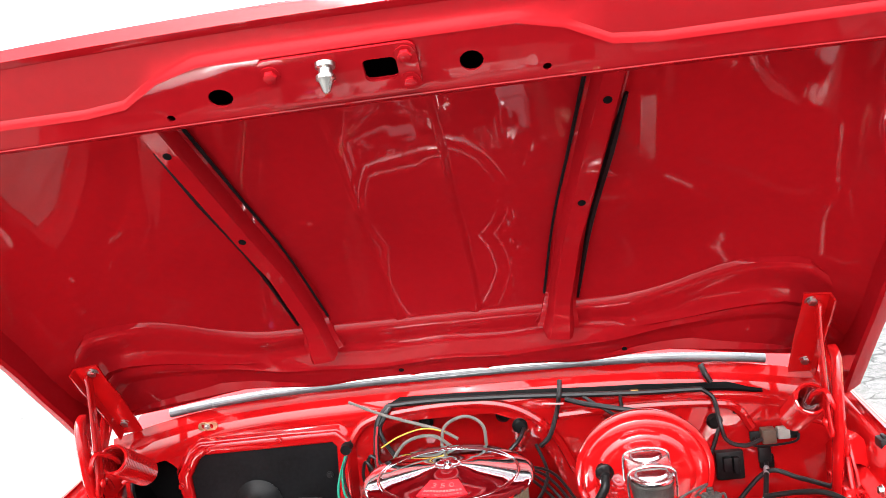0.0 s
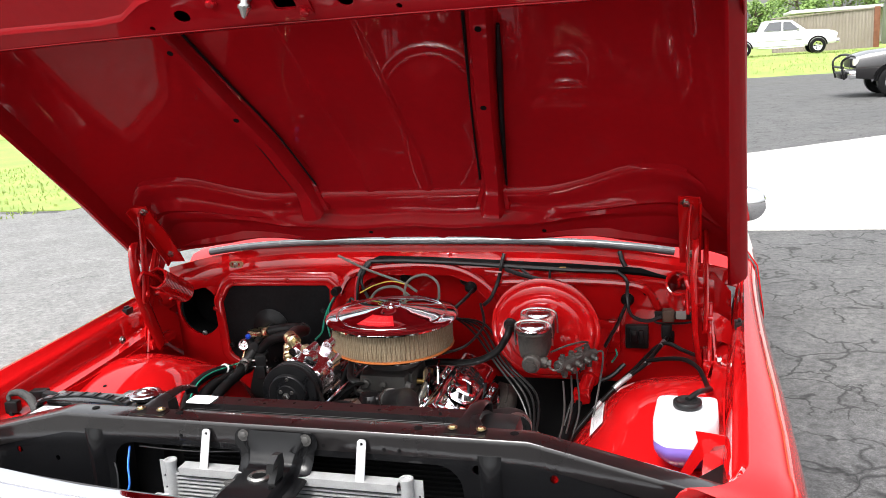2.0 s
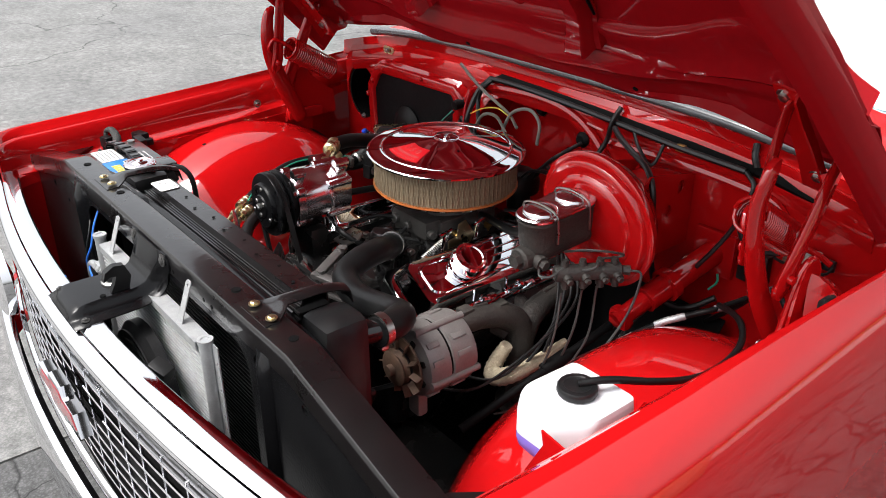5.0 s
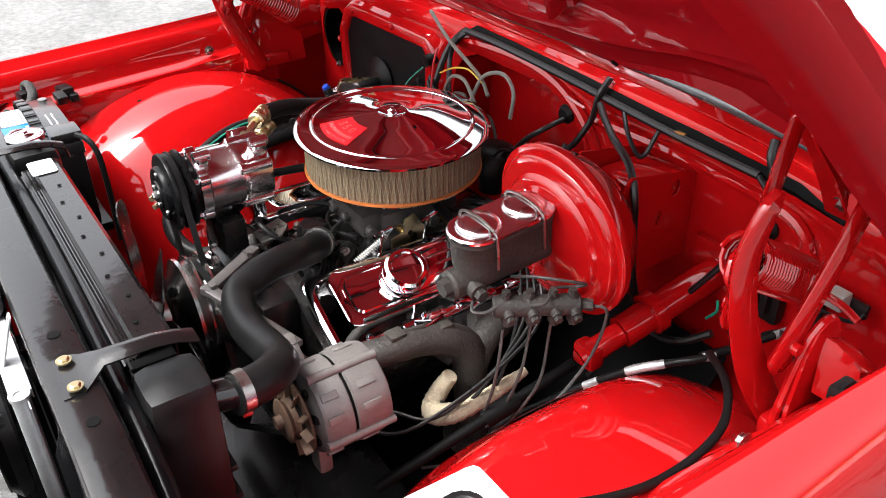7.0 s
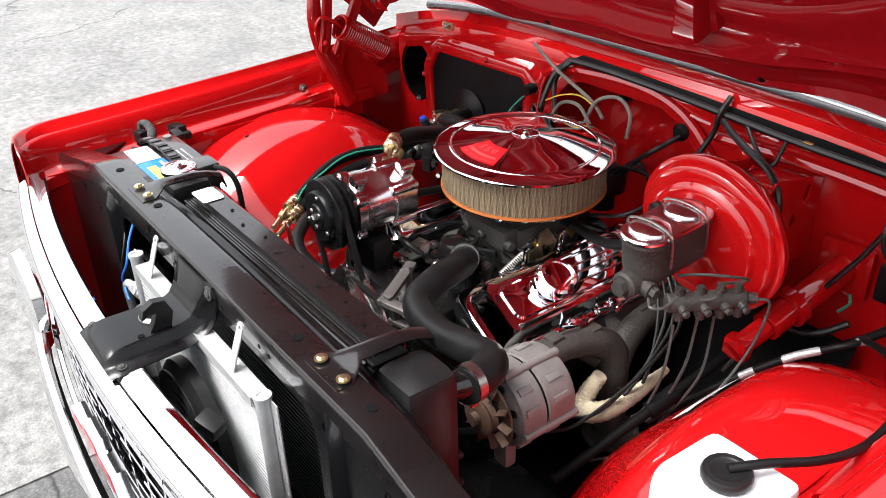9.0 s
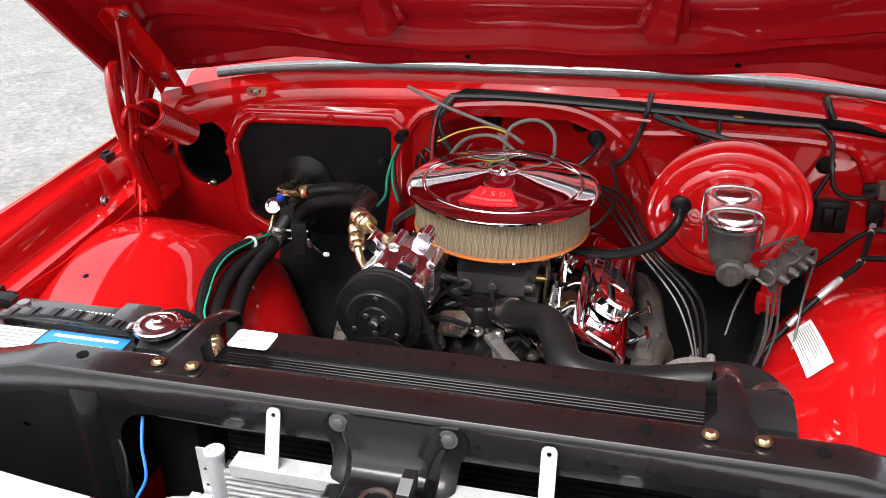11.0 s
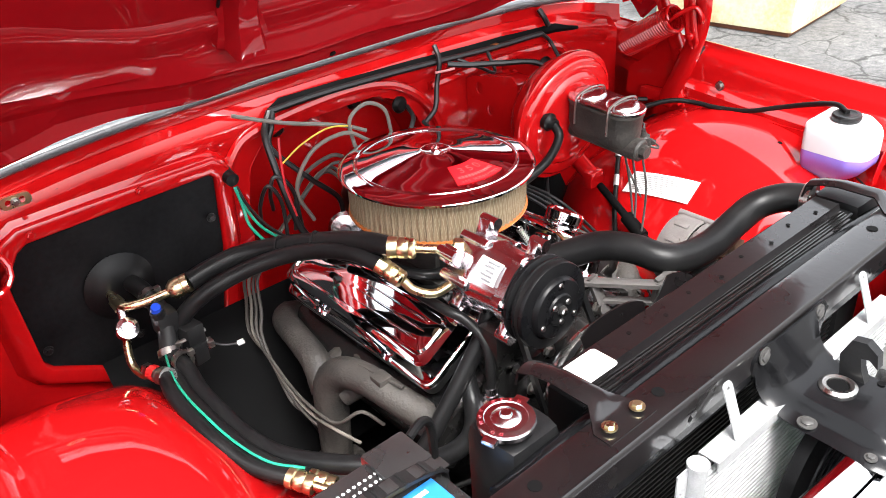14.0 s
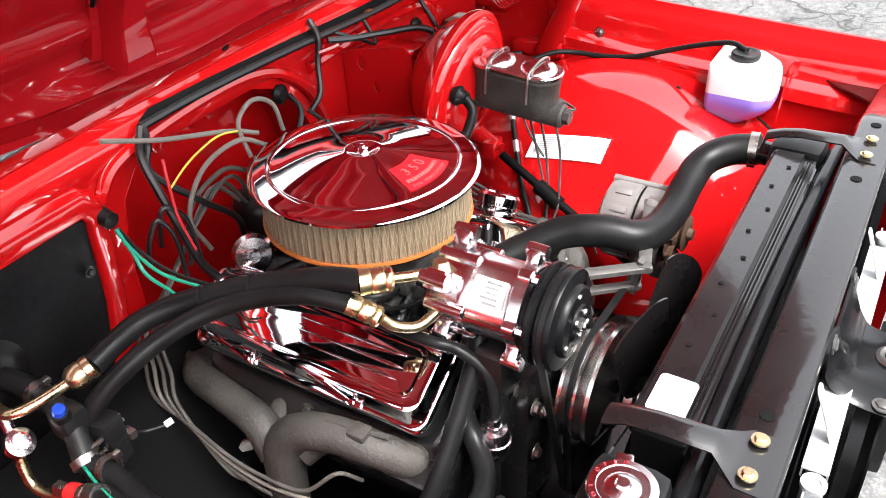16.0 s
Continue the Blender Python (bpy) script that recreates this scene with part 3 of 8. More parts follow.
# cab behind: pillars, roof, doors, windscreen
bm = B()
grid(bm, lambda x, v: (x, 1.29 + 0.42 * v + 0.06 * (1 - (x / 0.7) ** 2) * 0 - 0.09 * (1 - (x / 0.74) ** 2), crown(min(abs(x), 0.74)) + 0.035 + 0.46 * v), [-0.74 + 0.148 * i for i in range(11)], [0, 0.25, 0.5, 0.75, 1])
wind = part("windscreen", solid(bm, 0.005), GLASS, truck, "clear curved windscreen")
wind.visible_shadow = False
for sx in (-1, 1):
    bm = B()
    tube(bm, [(sx * 0.79, 1.27, 1.10), (sx * 0.77, 1.42, 1.30), (sx * 0.745, 1.60, 1.50), (sx * 0.72, 1.74, 1.62)], 0.035, 10)
    part("pillar", bm, RED, truck)
    bm = B()
    dprof = [(0.86, 1.10), (0.93, 1.07), (0.975, 1.0), (0.995, 0.85), (0.98, 0.6), (0.94, 0.4)]
    grid(bm, lambda y, k: (sx * dprof[k][0], y, dprof[k][1]), [1.262, 1.5, 1.9, 2.3, 2.5], range(6))
    part("door", solid(bm, 0.004), RED, truck)
    bm = B()
    lathe(bm, [(0, 0), (0.03, 0.004), (0.052, 0.02), (0.057, 0.04), (0.05, 0.045), (0, 0.045)], (sx * 0.955, 1.40, 1.16), (0, 1, 0), 24)
    mir = part("mirror", bm, CHROME, truck, "chrome door mirror")
    bm = B()
    tube(bm, [(sx * 0.93, 1.42, 1.065), (sx * 0.94, 1.425, 1.10), (sx * 0.95, 1.425, 1.15)], 0.008)
    part("arm", bm, CHROME, mir)
bm = B()
grid(bm, lambda x, k: (x, (1.72, 1.76, 1.9, 2.3, 2.5, 2.52)[k], (1.60, 1.66, 1.70, 1.71, 1.68, 1.2)[k] - 0.05 * (x / 0.74) ** 4), [-0.74 + 0.148 * i for i in range(11)], range(6))
part("roof", solid(bm, 0.004), RED, truck)
bm = B()
grid(bm, lambda x, k: (x, (1.26, 1.32, 1.45, 1.5, 1.52)[k], (1.125, 1.15, 1.15, 1.10, 0.7)[k]), [-0.76 + 0.19 * i for i in range(9)], range(5))
part("dashboard", solid(bm, 0.004), PALEDASH, truck, "pale dashboard top that also carries the windscreen's sheen")
bm = B()
grid(bm, lambda x, k: (x, (2.1, 2.2, 2.35)[k], (0.75, 0.95, 1.35)[k]), [-0.7 + 0.2 * i for i in range(8)], range(3))
part("seat_back", solid(bm, 0.05), BLACKPL, truck)
bm = B()
box(bm, (0, 3.6, 0.75), (1.9, 2.1, 0.55), 0.06)
box(bm, (0, 1.9, 0.42), (1.8, 1.2, 0.12), 0.02)
part("bed", bm, RED, truck)
for sx in (-1, 1):
    bm = B()
    lathe(bm, [(0.0, 0), (0.30, -0.01), (0.35, 0.02), (0.36, 0.06), (0.36, 0.16), (0.35, 0.2), (0.30, 0.22), (0.0, 0.2)], (sx * 0.70, 3.35, 0.36), (sx, 0, 0), 32)
    part("rear_wheel", bm, RUBBER, truck)
# chassis rails and cross member under the engine
for sx in (-1, 1):
    bm = B()
    box(bm, (sx * 0.42, 0.99, 0.42), (0.07, 2.3, 0.16), 0.01)
    part("chassis_rail", bm, BLOCK, truck)
bm = B()
box(bm, (0, 0.35, 0.36), (0.84, 0.3, 0.12), 0.03)
part("cross_member", bm, BLOCK, truck)
# added sheet: closes off light from below, its shade painted near-black
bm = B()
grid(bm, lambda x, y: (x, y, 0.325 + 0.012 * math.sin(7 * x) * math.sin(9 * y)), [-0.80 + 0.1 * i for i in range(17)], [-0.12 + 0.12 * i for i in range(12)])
part("floor_shade_sheet", solid(bm, 0.003), WELL, truck, "added near-black sheet that keeps the bay's floor dark")

# ---- hood: underside frame of reference ----
HU, HN, HO = Vector((0, -0.679, 0.734)), Vector((0, -0.734, -0.679)), Vector((0, 0.702, 1.301))


def hood_at(x, s, n):
    """A point of the underside: s up the slope, n down from it; the middle is crowned."""
    w = 1 - ease((abs(x) - 0.5) / 0.5)
    near = (s - 0.05, s - 0.02, s + 0.02, s + 0.05)
    rise = float(np.mean(np.interp(near, (-0.31, -0.266, -0.2, -0.1, 0.02, 0.07, 0.25, 0.57, 0.68), (0.005, 0.008, -0.03, -0.055, -0.045, -0.086, -0.05, -0.015, 0))))
    slip = float(np.mean(np.interp(near, (-0.31, -0.266, -0.1, 0.02, 0.1, 0.2), (0.012, 0.012, -0.045, -0.075, -0.03, 0))))
    return HO + HU * (s + slip * w ** 3) + HN * (n + rise * w) + Vector((x, 0, 0))


def rear_edge(x):
    a = abs(x)
    return -0.266 + 0.036 * ease((0.86 - a) / 0.12) - 0.030 * min(1, (a / 0.73) ** 2) - 0.03 * ease((a - 0.76) / 0.12)


def skin_n(x, s):
    n = -0.030 - 0.010 * (1 - (x / 0.9) ** 2) - 0.012 * ease((-s - 0.05) / 0.1)
    n += (0.073 + 0.10 * s) * max(0, (abs(x) - 0.72) / 0.18) ** 2.2
    n += (0.022 + 0.020 * min(1, (x / 0.6) ** 2)) * ease((-s - 0.10) / 0.14) * ease((0.86 - abs(x)) / 0.12)
    n -= 0.04 * ease((abs(x) - 0.28) / 0.25) * ease((-s - 0.12) / 0.17)
    n += 0.13 * ease((s - 0.62) / 0.26) ** 1.5
    n += (0.027 * min(1, (x / 0.73) ** 2) - 0.024) * ease((-s - 0.10) / 0.17)
    n += 0.006 * (ease((0.10 - abs(x)) / 0.012) - ease((0.085 - abs(x)) / 0.012)) * ease((0.62 - s) / 0.1)
    return n


hood = thing("hood", hood_at(0, -0.3, 0), "raised red steel hood showing its ribbed underside", "car hood")
bm = B()
xs = sorted({-0.9, -0.89, -0.875, -0.86, -0.845, -0.83, 0.83, 0.845, 0.86, 0.875, 0.89, 0.9, *[0.05 * i for i in range(-16, 17)], -0.11, -0.105, -0.095, -0.09, -0.085, 0.085, 0.09, 0.095, 0.105, 0.11})
ss = [-0.31, -0.29, -0.25, -0.2, -0.1, 0.0, 0.1, 0.2, 0.3, 0.4, 0.5, 0.58, 0.62, 0.66, 0.70, 0.74, 0.78, 0.805, 0.82, 0.835, 0.845]
grid(bm, lambda x, s: hood_at(x * (1.004 - 0.059 * s) * (1 - 0.015 * ease((s - 0.70) / 0.2)), (s if s > -0.05 else -0.05 + (s + 0.05) / 0.26 * (-0.05 - rear_edge(x))) + (0.035 * (1 - (x / 0.9) ** 2) if s > 0.8 else 0), skin_n(x, s)), xs, ss)
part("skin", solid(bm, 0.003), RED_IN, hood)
# folded side flanges
for sx in (-1, 1):
    bm = B()
    # the lip hangs lower and further in towards the front
    fl = [(0.0, -0.022), (0.001, -0.006), (-0.004, 0.006), (-0.014, 0.013), (-0.030, 0.023), (-0.036, 0.026), (-0.040, 0.022), (-0.036, -0.01), (-0.034, -0.06)]
    grid(bm, lambda s, k: hood_at(sx * (0.9035 - 0.053 * s + fl[k][0] * (1 - 0.4 * s)) * (1 - 0.015 * ease((s - 0.70) / 0.2)), s, 0.046 + 0.09 * s + fl[k][1] + 0.05 * ease((s - 0.70) / 0.16) * (k < 7)), ss[:-2], range(9))
    part("side_flange", solid(bm, 0.0025), RED_IN, hood)
# front bar: sloped flanks and a flat face with punched holes
bm = B()


def bar_low(x):
    return 0.735 - 0.012 * (x / 0.85) ** 2


def bar_high(x):
    w = ease((0.36 - abs(x - 0.03)) / 0.14)
    return 0.766 + 0.058 * w


def hood_front(x):
    return 0.845 + 0.035 * (1 - (x / 0.9) ** 2)


xb = [-0.84 + 0.06 * i for i in range(29)]
face = [(x, bar_low(x)) for x in xb] + [(x, bar_high(x)) for x in reversed(xb)]
holes = [ngon(-0.165, 0.770, 0.017, 0.015, 14), rrect(0.037, 0.768, 0.082, 0.803, 0.008, 3), ngon(0.178, 0.776, 0.016, 0.016, 14), ngon(-0.245, 0.747, 0.006, 0.006, 8), ngon(0.275, 0.75, 0.006, 0.006, 8), ngon(0.744, 0.74, 0.007, 0.006, 8), ngon(-0.744, 0.74, 0.007, 0.006, 8)]
plate(bm, face, holes, lambda x, s: hood_at(x, s, 0.115), -HN * 0.003)
bm2 = B()
fl = [(0.668, -0.04), (0.676, -0.005), (0.70, 0.06), (0.718, 0.10), (0.736, 0.1165)]
grid(bm2, lambda x, k: hood_at(x, bar_low(x) - 0.735 + fl[k][0], fl[k][1]), xb, range(5))
grid(bm2, lambda x, k: hood_at(x, (bar_high(x), bar_high(x) + 0.005, bar_high(x) + 0.010, max(hood_front(x) - 0.034, bar_high(x) + 0.016), hood_front(x) - 0.022, hood_front(x) - 0.016, hood_front(x) - 0.008, hood_front(x))[k], (0.1165, 0.1145, 0.107, 0.099, 0.096, 0.099, 0.100, 0.086)[k]), xb, range(8))
merge(bm, solid(bm2, 0.002))
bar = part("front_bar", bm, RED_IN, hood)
bm = B()
plate(bm, rrect(-0.10, 0.745, 0.11, 0.822, 0.012), [rrect(0.037, 0.768, 0.082, 0.803, 0.008, 3)], lambda x, s: hood_at(x, s, 0.1165), HN * 0.004)
lp = part("striker_plate", bm, RED_IN, bar)
for x, s in ((-0.085, 0.80), (0.095, 0.805), (0.095, 0.762)):
    bm = B()
    hexbolt(bm, hood_at(x, s, 0.1205), HN, 0.009)
    part("plate_bolt", bm, RED_IN, bar)
bm = B()
o, ax = hood_at(-0.010, 0.806, 0.12), (HN * 0.85 - HU * 0.52)
lathe(bm, [(0, 0), (0.014, 0), (0.013, 0.006), (0.009, 0.008), (0.009, 0.016), (0.013, 0.017), (0.013, 0.022), (0.010, 0.024), (0.005, 0.038), (0.002, 0.041), (0, 0.041)], o, ax, 20)
part("latch_pin", bm, STEEL, bar, "steel hood latch pin with a tapered tip")
# near-black sheet that paints the shade in the hollow behind the bar
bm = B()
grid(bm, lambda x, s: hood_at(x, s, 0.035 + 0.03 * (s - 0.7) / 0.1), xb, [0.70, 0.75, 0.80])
part("bar_shade_sheet", solid(bm, 0.002), WELL, hood)


def brace(x0, s0, x1, s1, name="brace"):
    """A hat-section rib with a flange on both sides."""
    bm = B()
    d = Vector((x1 - x0, s1 - s0)).normalized()
    w = Vector((d.y, -d.x))
    prof = [(-0.036, -0.048), (-0.034, -0.030), (-0.026, -0.026), (-0.021, 0.0), (-0.016, 0.006), (0.016, 0.006), (0.021, 0.0), (0.026, -0.026), (0.034, -0.030), (0.036, -0.048)]
    L = (Vector((x1, s1)) - Vector((x0, s0))).length

    def f(q, k):
        a, n = prof[k]
        fat = 1 + 0.35 * ease((0.08 - q) / 0.08)
        sag = 0.02 * ease((0.10 - q) / 0.1)
        p = Vector((x0, s0)) + d * (q * L) + w * a * fat
        return hood_at(p.x, p.y, n + sag)
    grid(bm, f, [0, 0.03, 0.06, 0.09, 0.12, 0.3, 0.5, 0.7, 0.9, 1.0], range(10))
    br = part(name, solid(bm, 0.0015), RED_IN, hood)
    for q in (0.17, 0.5, 0.865):
        bm = B()
        p = Vector((x0, s0)) + d * (q * L)
        lathe(bm, [(0, 0.0), (0.0075, 0.0), (0.0075, 0.0006), (0, 0.0006)], hood_at(p.x, p.y, 0.0072), HN, 10)
        part("hole", bm, WELL, br)
    # black sealer beads along both flanges; the thin inner one also paints soft shadow
    outer = -1 if x1 < x0 else 1
    for sg in (-1, 1):
        bm = B()
        fat = 1.0 if sg == outer else 0.4
        tube(bm, [hood_at(*(Vector((x0, s0)) + d * (q * L) + w * sg * 0.036), -0.022 if sg == outer else -0.028) for q in (0.10, 0.35, 0.65, 0.85 if sg == outer else 0.97)], [0.003, 0.0065 * fat, 0.008 * fat, 0.004], 6)
        part("sealer_and_shade_line", bm, FELT, br)
    return br


brace(-0.268, -0.03, -0.362, 0.672)
brace(0.262, -0.03, 0.385, 0.672)


def chan_top(x):
    a = abs(x)
    return 0.02 + 0.055 * ease((a - 0.38) / 0.30) - 0.11 * ease((a - 0.76) / 0.12)


bm = B()
xs = [-0.875 + 0.035 * i for i in range(51)]
cp = [(0.0, -0.050), (-0.002, -0.034), (-0.006, -0.0245), (-0.012, -0.0215), (-0.022, -0.0225), (-0.040, -0.027), (-0.060, -0.025), (-0.078, -0.012), (-0.092, 0.005), (-0.104, 0.010), (-0.120, 0.003), (-0.145, -0.010), (-0.165, -0.014), (-0.178, -0.022), (-0.20, -0.044), (-0.23, -0.072)]


def chan(x, k):
    ds, n = cp[k]
    a = abs(x)
    wob = 0.007 * math.cos(x * 21) * ease((0.5 - a) / 0.2) if 5 <= k <= 10 else 0
    s = chan_top(x) + (ds * (chan_top(x) + 0.198 + 0.10 * ease((a - 0.72) / 0.15)) / 0.178 if k < 14 else 0) + wob
    if k >= 14:
        s = rear_edge(x) + (0.028 if k == 14 else 0.002)
    n += (0.027 * min(1, (x / 0.73) ** 2) + (0.022 + 0.020 * min(1, (x / 0.6) ** 2)) * ease((0.86 - a) / 0.12)) * (0, 0.6, 1)[max(0, k - 13)]
    if k >= 8:
        n -= (0.026 + 0.03 * (k == 15)) * ease((a - 0.28) / 0.25)
    return hood_at(x, s, n + 0.012 * ease((a - 0.6) / 0.2) * (k in (2, 3, 4)))


grid(bm, chan, xs, range(len(cp)))
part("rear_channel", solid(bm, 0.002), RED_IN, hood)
for x in (-0.10, 0.40):
    bm = B()
    lathe(bm, [(0, 0), (0.006, 0), (0.006, 0.002), (0, 0.002)], hood_at(x, -0.10, 0.030), HN, 10)
    part("drain_plug", bm, WELL, hood)


# ---- hood hinges ----
def hinge(sx):
    base = (sx * 0.80, 0.66, 0.90)
    h = mount("hinge", base, truck, "red painted hood hinge with a coil spring")

    def pressed(name, pts, wid, deep, ridge=0.0):
        """A pressed sheet arm with rolled edges; pts are x (outwards), y, z."""
        bm = B()
        c = spline([(sx * x, y, z) for x, y, z in pts], 6)
        side = Vector((sx, 0, 0))
        rings = []
        sec = [(-1, 0.15), (-0.82, -0.55), (-0.4, -0.9), (-0.16, -1.0 + ridge), (0.16, -1.0 + ridge), (0.4, -0.9), (0.82, -0.55), (1, 0.15), (0.8, 0.75), (-0.8, 0.75)]
        for i, q in enumerate(c):
            d = (c[min(i + 1, len(c) - 1)] - c[max(i - 1, 0)]).normalized()
            w = side.cross(d).normalized()
            k = i / (len(c) - 1)
            hw = float(np.interp(k * (len(wid) - 1), range(len(wid)), wid)) / 2
            taper = min(1.0, 0.35 + 9 * min(k, 1 - k))
            rings.append([bm.verts.new(q + w * (u * hw * taper) + side * (v * deep)) for u, v in sec])
        for p, q in zip(rings, rings[1:]):
            for j in range(len(sec)):
                m = (j + 1) % len(sec)
                bm.faces.new((p[j], p[m], q[m], q[j]))
        bm.faces.new(rings[0][::-1])
        bm.faces.new(rings[-1])
        return part(name, bm, RED, h, angle=60)

    pressed("main_arm", [(0.79, 0.672, 1.212), (0.79, 0.655, 1.185), (0.785, 0.646, 1.13), (0.787, 0.656, 1.06), (0.79, 0.690, 0.97), (0.80, 0.735, 0.885), (0.81, 0.75, 0.86)], [0.022, 0.034, 0.044, 0.046, 0.050, 0.046, 0.04], 0.009)
    pressed("link_arm", [(0.772, 0.652, 1.030), (0.770, 0.664, 1.07), (0.772, 0.680, 1.17), (0.776, 0.695, 1.262), (0.78, 0.70, 1.295)], [0.032, 0.034, 0.030, 0.028, 0.03], 0.005, 0.5)
    pressed("rear_link", [(0.812, 0.705, 0.965), (0.815, 0.725, 1.01), (0.816, 0.765, 1.085), (0.816, 0.815, 1.175), (0.815, 0.835, 1.20)], [0.046, 0.044, 0.038, 0.036, 0.036], 0.008, 0.5)
    bm = B()
    plate(bm, [(0.70, 0.85), (0.715, 0.92), (0.738, 0.985), (0.752, 1.014), (0.770, 1.024), (0.787, 1.018), (0.80, 0.99), (0.835, 0.955), (0.875, 0.93), (0.882, 0.86)], [], lambda y, z: (sx * (0.827 + 0.25 * max(0, 0.74 - y)), y, z), (sx * 0.005, 0, 0))
    tube(bm, [(sx * 0.824, 0.702, 0.86), (sx * 0.824, 0.740, 0.985), (sx * 0.825, 0.754, 1.012), (sx * 0.826, 0.770, 1.022), (sx * 0.826, 0.788, 1.016), (sx * 0.827, 0.803, 0.99)], 0.006, 8)
    box(bm, (sx * 0.822, 0.765, 0.878), (0.03, 0.12, 0.03), 0.008)
    part("base_bracket", bm, RED, h)
    bm = B()
    grid(bm, lambda u, k: (sx * (0.829 + 0.048 * u + 0.012 * (k == 0)), (0.752, 0.770, 0.800, 0.862)[k] + 0.012 * u, (0.93, 1.0, 0.988, 0.935)[k] - 0.03 * u * u), [0, 0.3, 0.7, 1], range(4))
    part("gusset", solid(bm, 0.003), RED, h)
    # plate bolted under the hood
    bm = B()
    grid(bm, lambda s, w: hood_at(sx * (0.77 + w), s, 0.026 + 0.02 * (w > 0.03)), [-0.235, -0.18, -0.1, -0.03, 0.025], [-0.02, 0.0, 0.03, 0.034])
    part("hood_plate", solid(bm, 0.004), RED, h)
    for x, s in ((0.768, 0.004), (0.782, -0.20)):
        bm = B()
        hexbolt(bm, hood_at(sx * x, s, 0.026), HN, 0.010)
        part("bolt", bm, STEEL, h)
    bm = B()
    coil(bm, (sx * 0.750, 0.692, 1.100), (sx * 0.752, 0.828, 1.016), 0.030, 0.0036, 22)
    part("spring", bm, RED, h)
    bm = B()
    tube(bm, [(sx * 0.750, 0.715, 1.085), (sx * 0.752, 0.685, 1.110), (sx * 0.765, 0.655, 1.125), (sx * 0.772, 0.64, 1.105), (sx * 0.78, 0.645, 1.09)], 0.0055)
    part("spring_hook", bm, RED, h)
    bm = B()
    tube(bm, [(sx * 0.752, 0.81, 1.027), (sx * 0.764, 0.842, 1.004), (sx * 0.80, 0.85, 0.995), (sx * 0.825, 0.85, 0.985)], 0.0055)
    part("spring_hook", bm, RED, h)
    bm = B()
    lathe(bm, [(0, 0), (0.010, 0), (0.010, 0.003), (0.007, 0.006), (0, 0.007)], (sx * 0.765, 0.662, 1.058), (-sx, 0, 0), 14)
    part("pivot", bm, RED, h)
    bm = B()
    cyl(bm, (sx * 0.806, 0.722, 1.0), (sx * 0.83, 0.722, 1.0), 0.008, seg=12)
    part("pivot", bm, RED, h)


hinge(-1)
hinge(1)


# ---- radiator support ----
support = thing("radiator_support", (0, 0.0, 0.5), "black satin steel radiator support panel with punched openings", "radiator support")
opening = rrect(-0.385, 0.52, 0.375, 0.942, 0.05, 5)
wing_l, wing_r = [(-0.84, 0.50), (-0.835, 0.905), (-0.80, 0.915), (-0.50, 0.988)], [(0.50, 0.988), (0.80, 0.918), (0.835, 0.908), (0.84, 0.50)]
bm = B()
plate(bm, [*reversed(wing_r), *reversed(wing_l)], [opening, ngon(-0.425, 0.935, 0.009, 0.011, 10), ngon(0.405, 0.937, 0.011, 0.010, 10), ngon(-0.631, 0.905, 0.008, 0.008, 10), ngon(-0.532, 0.892, 0.006, 0.006, 10), ngon(0.545, 0.93, 0.008, 0.009, 8)],
      lambda x, z: (x, -0.026, z), (0, 0.003, 0))
part("panel", bm, SATIN, support)
# top rail: a shallow channel
bm = B()
rp = [(-0.0262, 0.955), (-0.0262, 0.988), (-0.0255, 0.9945), (-0.0225, 0.9978), (-0.017, 0.9985), (0.022, 0.9985), (0.030, 0.9955), (0.0345, 0.987), (0.036, 0.970), (0.036, 0.94)]


def rail(x, k):
    a = abs(x)
    drop = 0.0 if a < 0.50 else (a - 0.50) * 0.235
    y = rp[k][0] + (0.0 if a < 0.5 else -0.01 * (a - 0.5))
    return (x, y, rp[k][1] - drop)


grid(bm, rail, [-0.838, -0.78, -0.7, -0.6, -0.53, -0.505, -0.495, -0.48, -0.4, -0.2, 0, 0.2, 0.4, 0.48, 0.495, 0.505, 0.53, 0.6, 0.7, 0.78, 0.838], range(len(rp)))
toprail = part("top_rail", solid(bm, 0.003), GLOSSBLK, support)
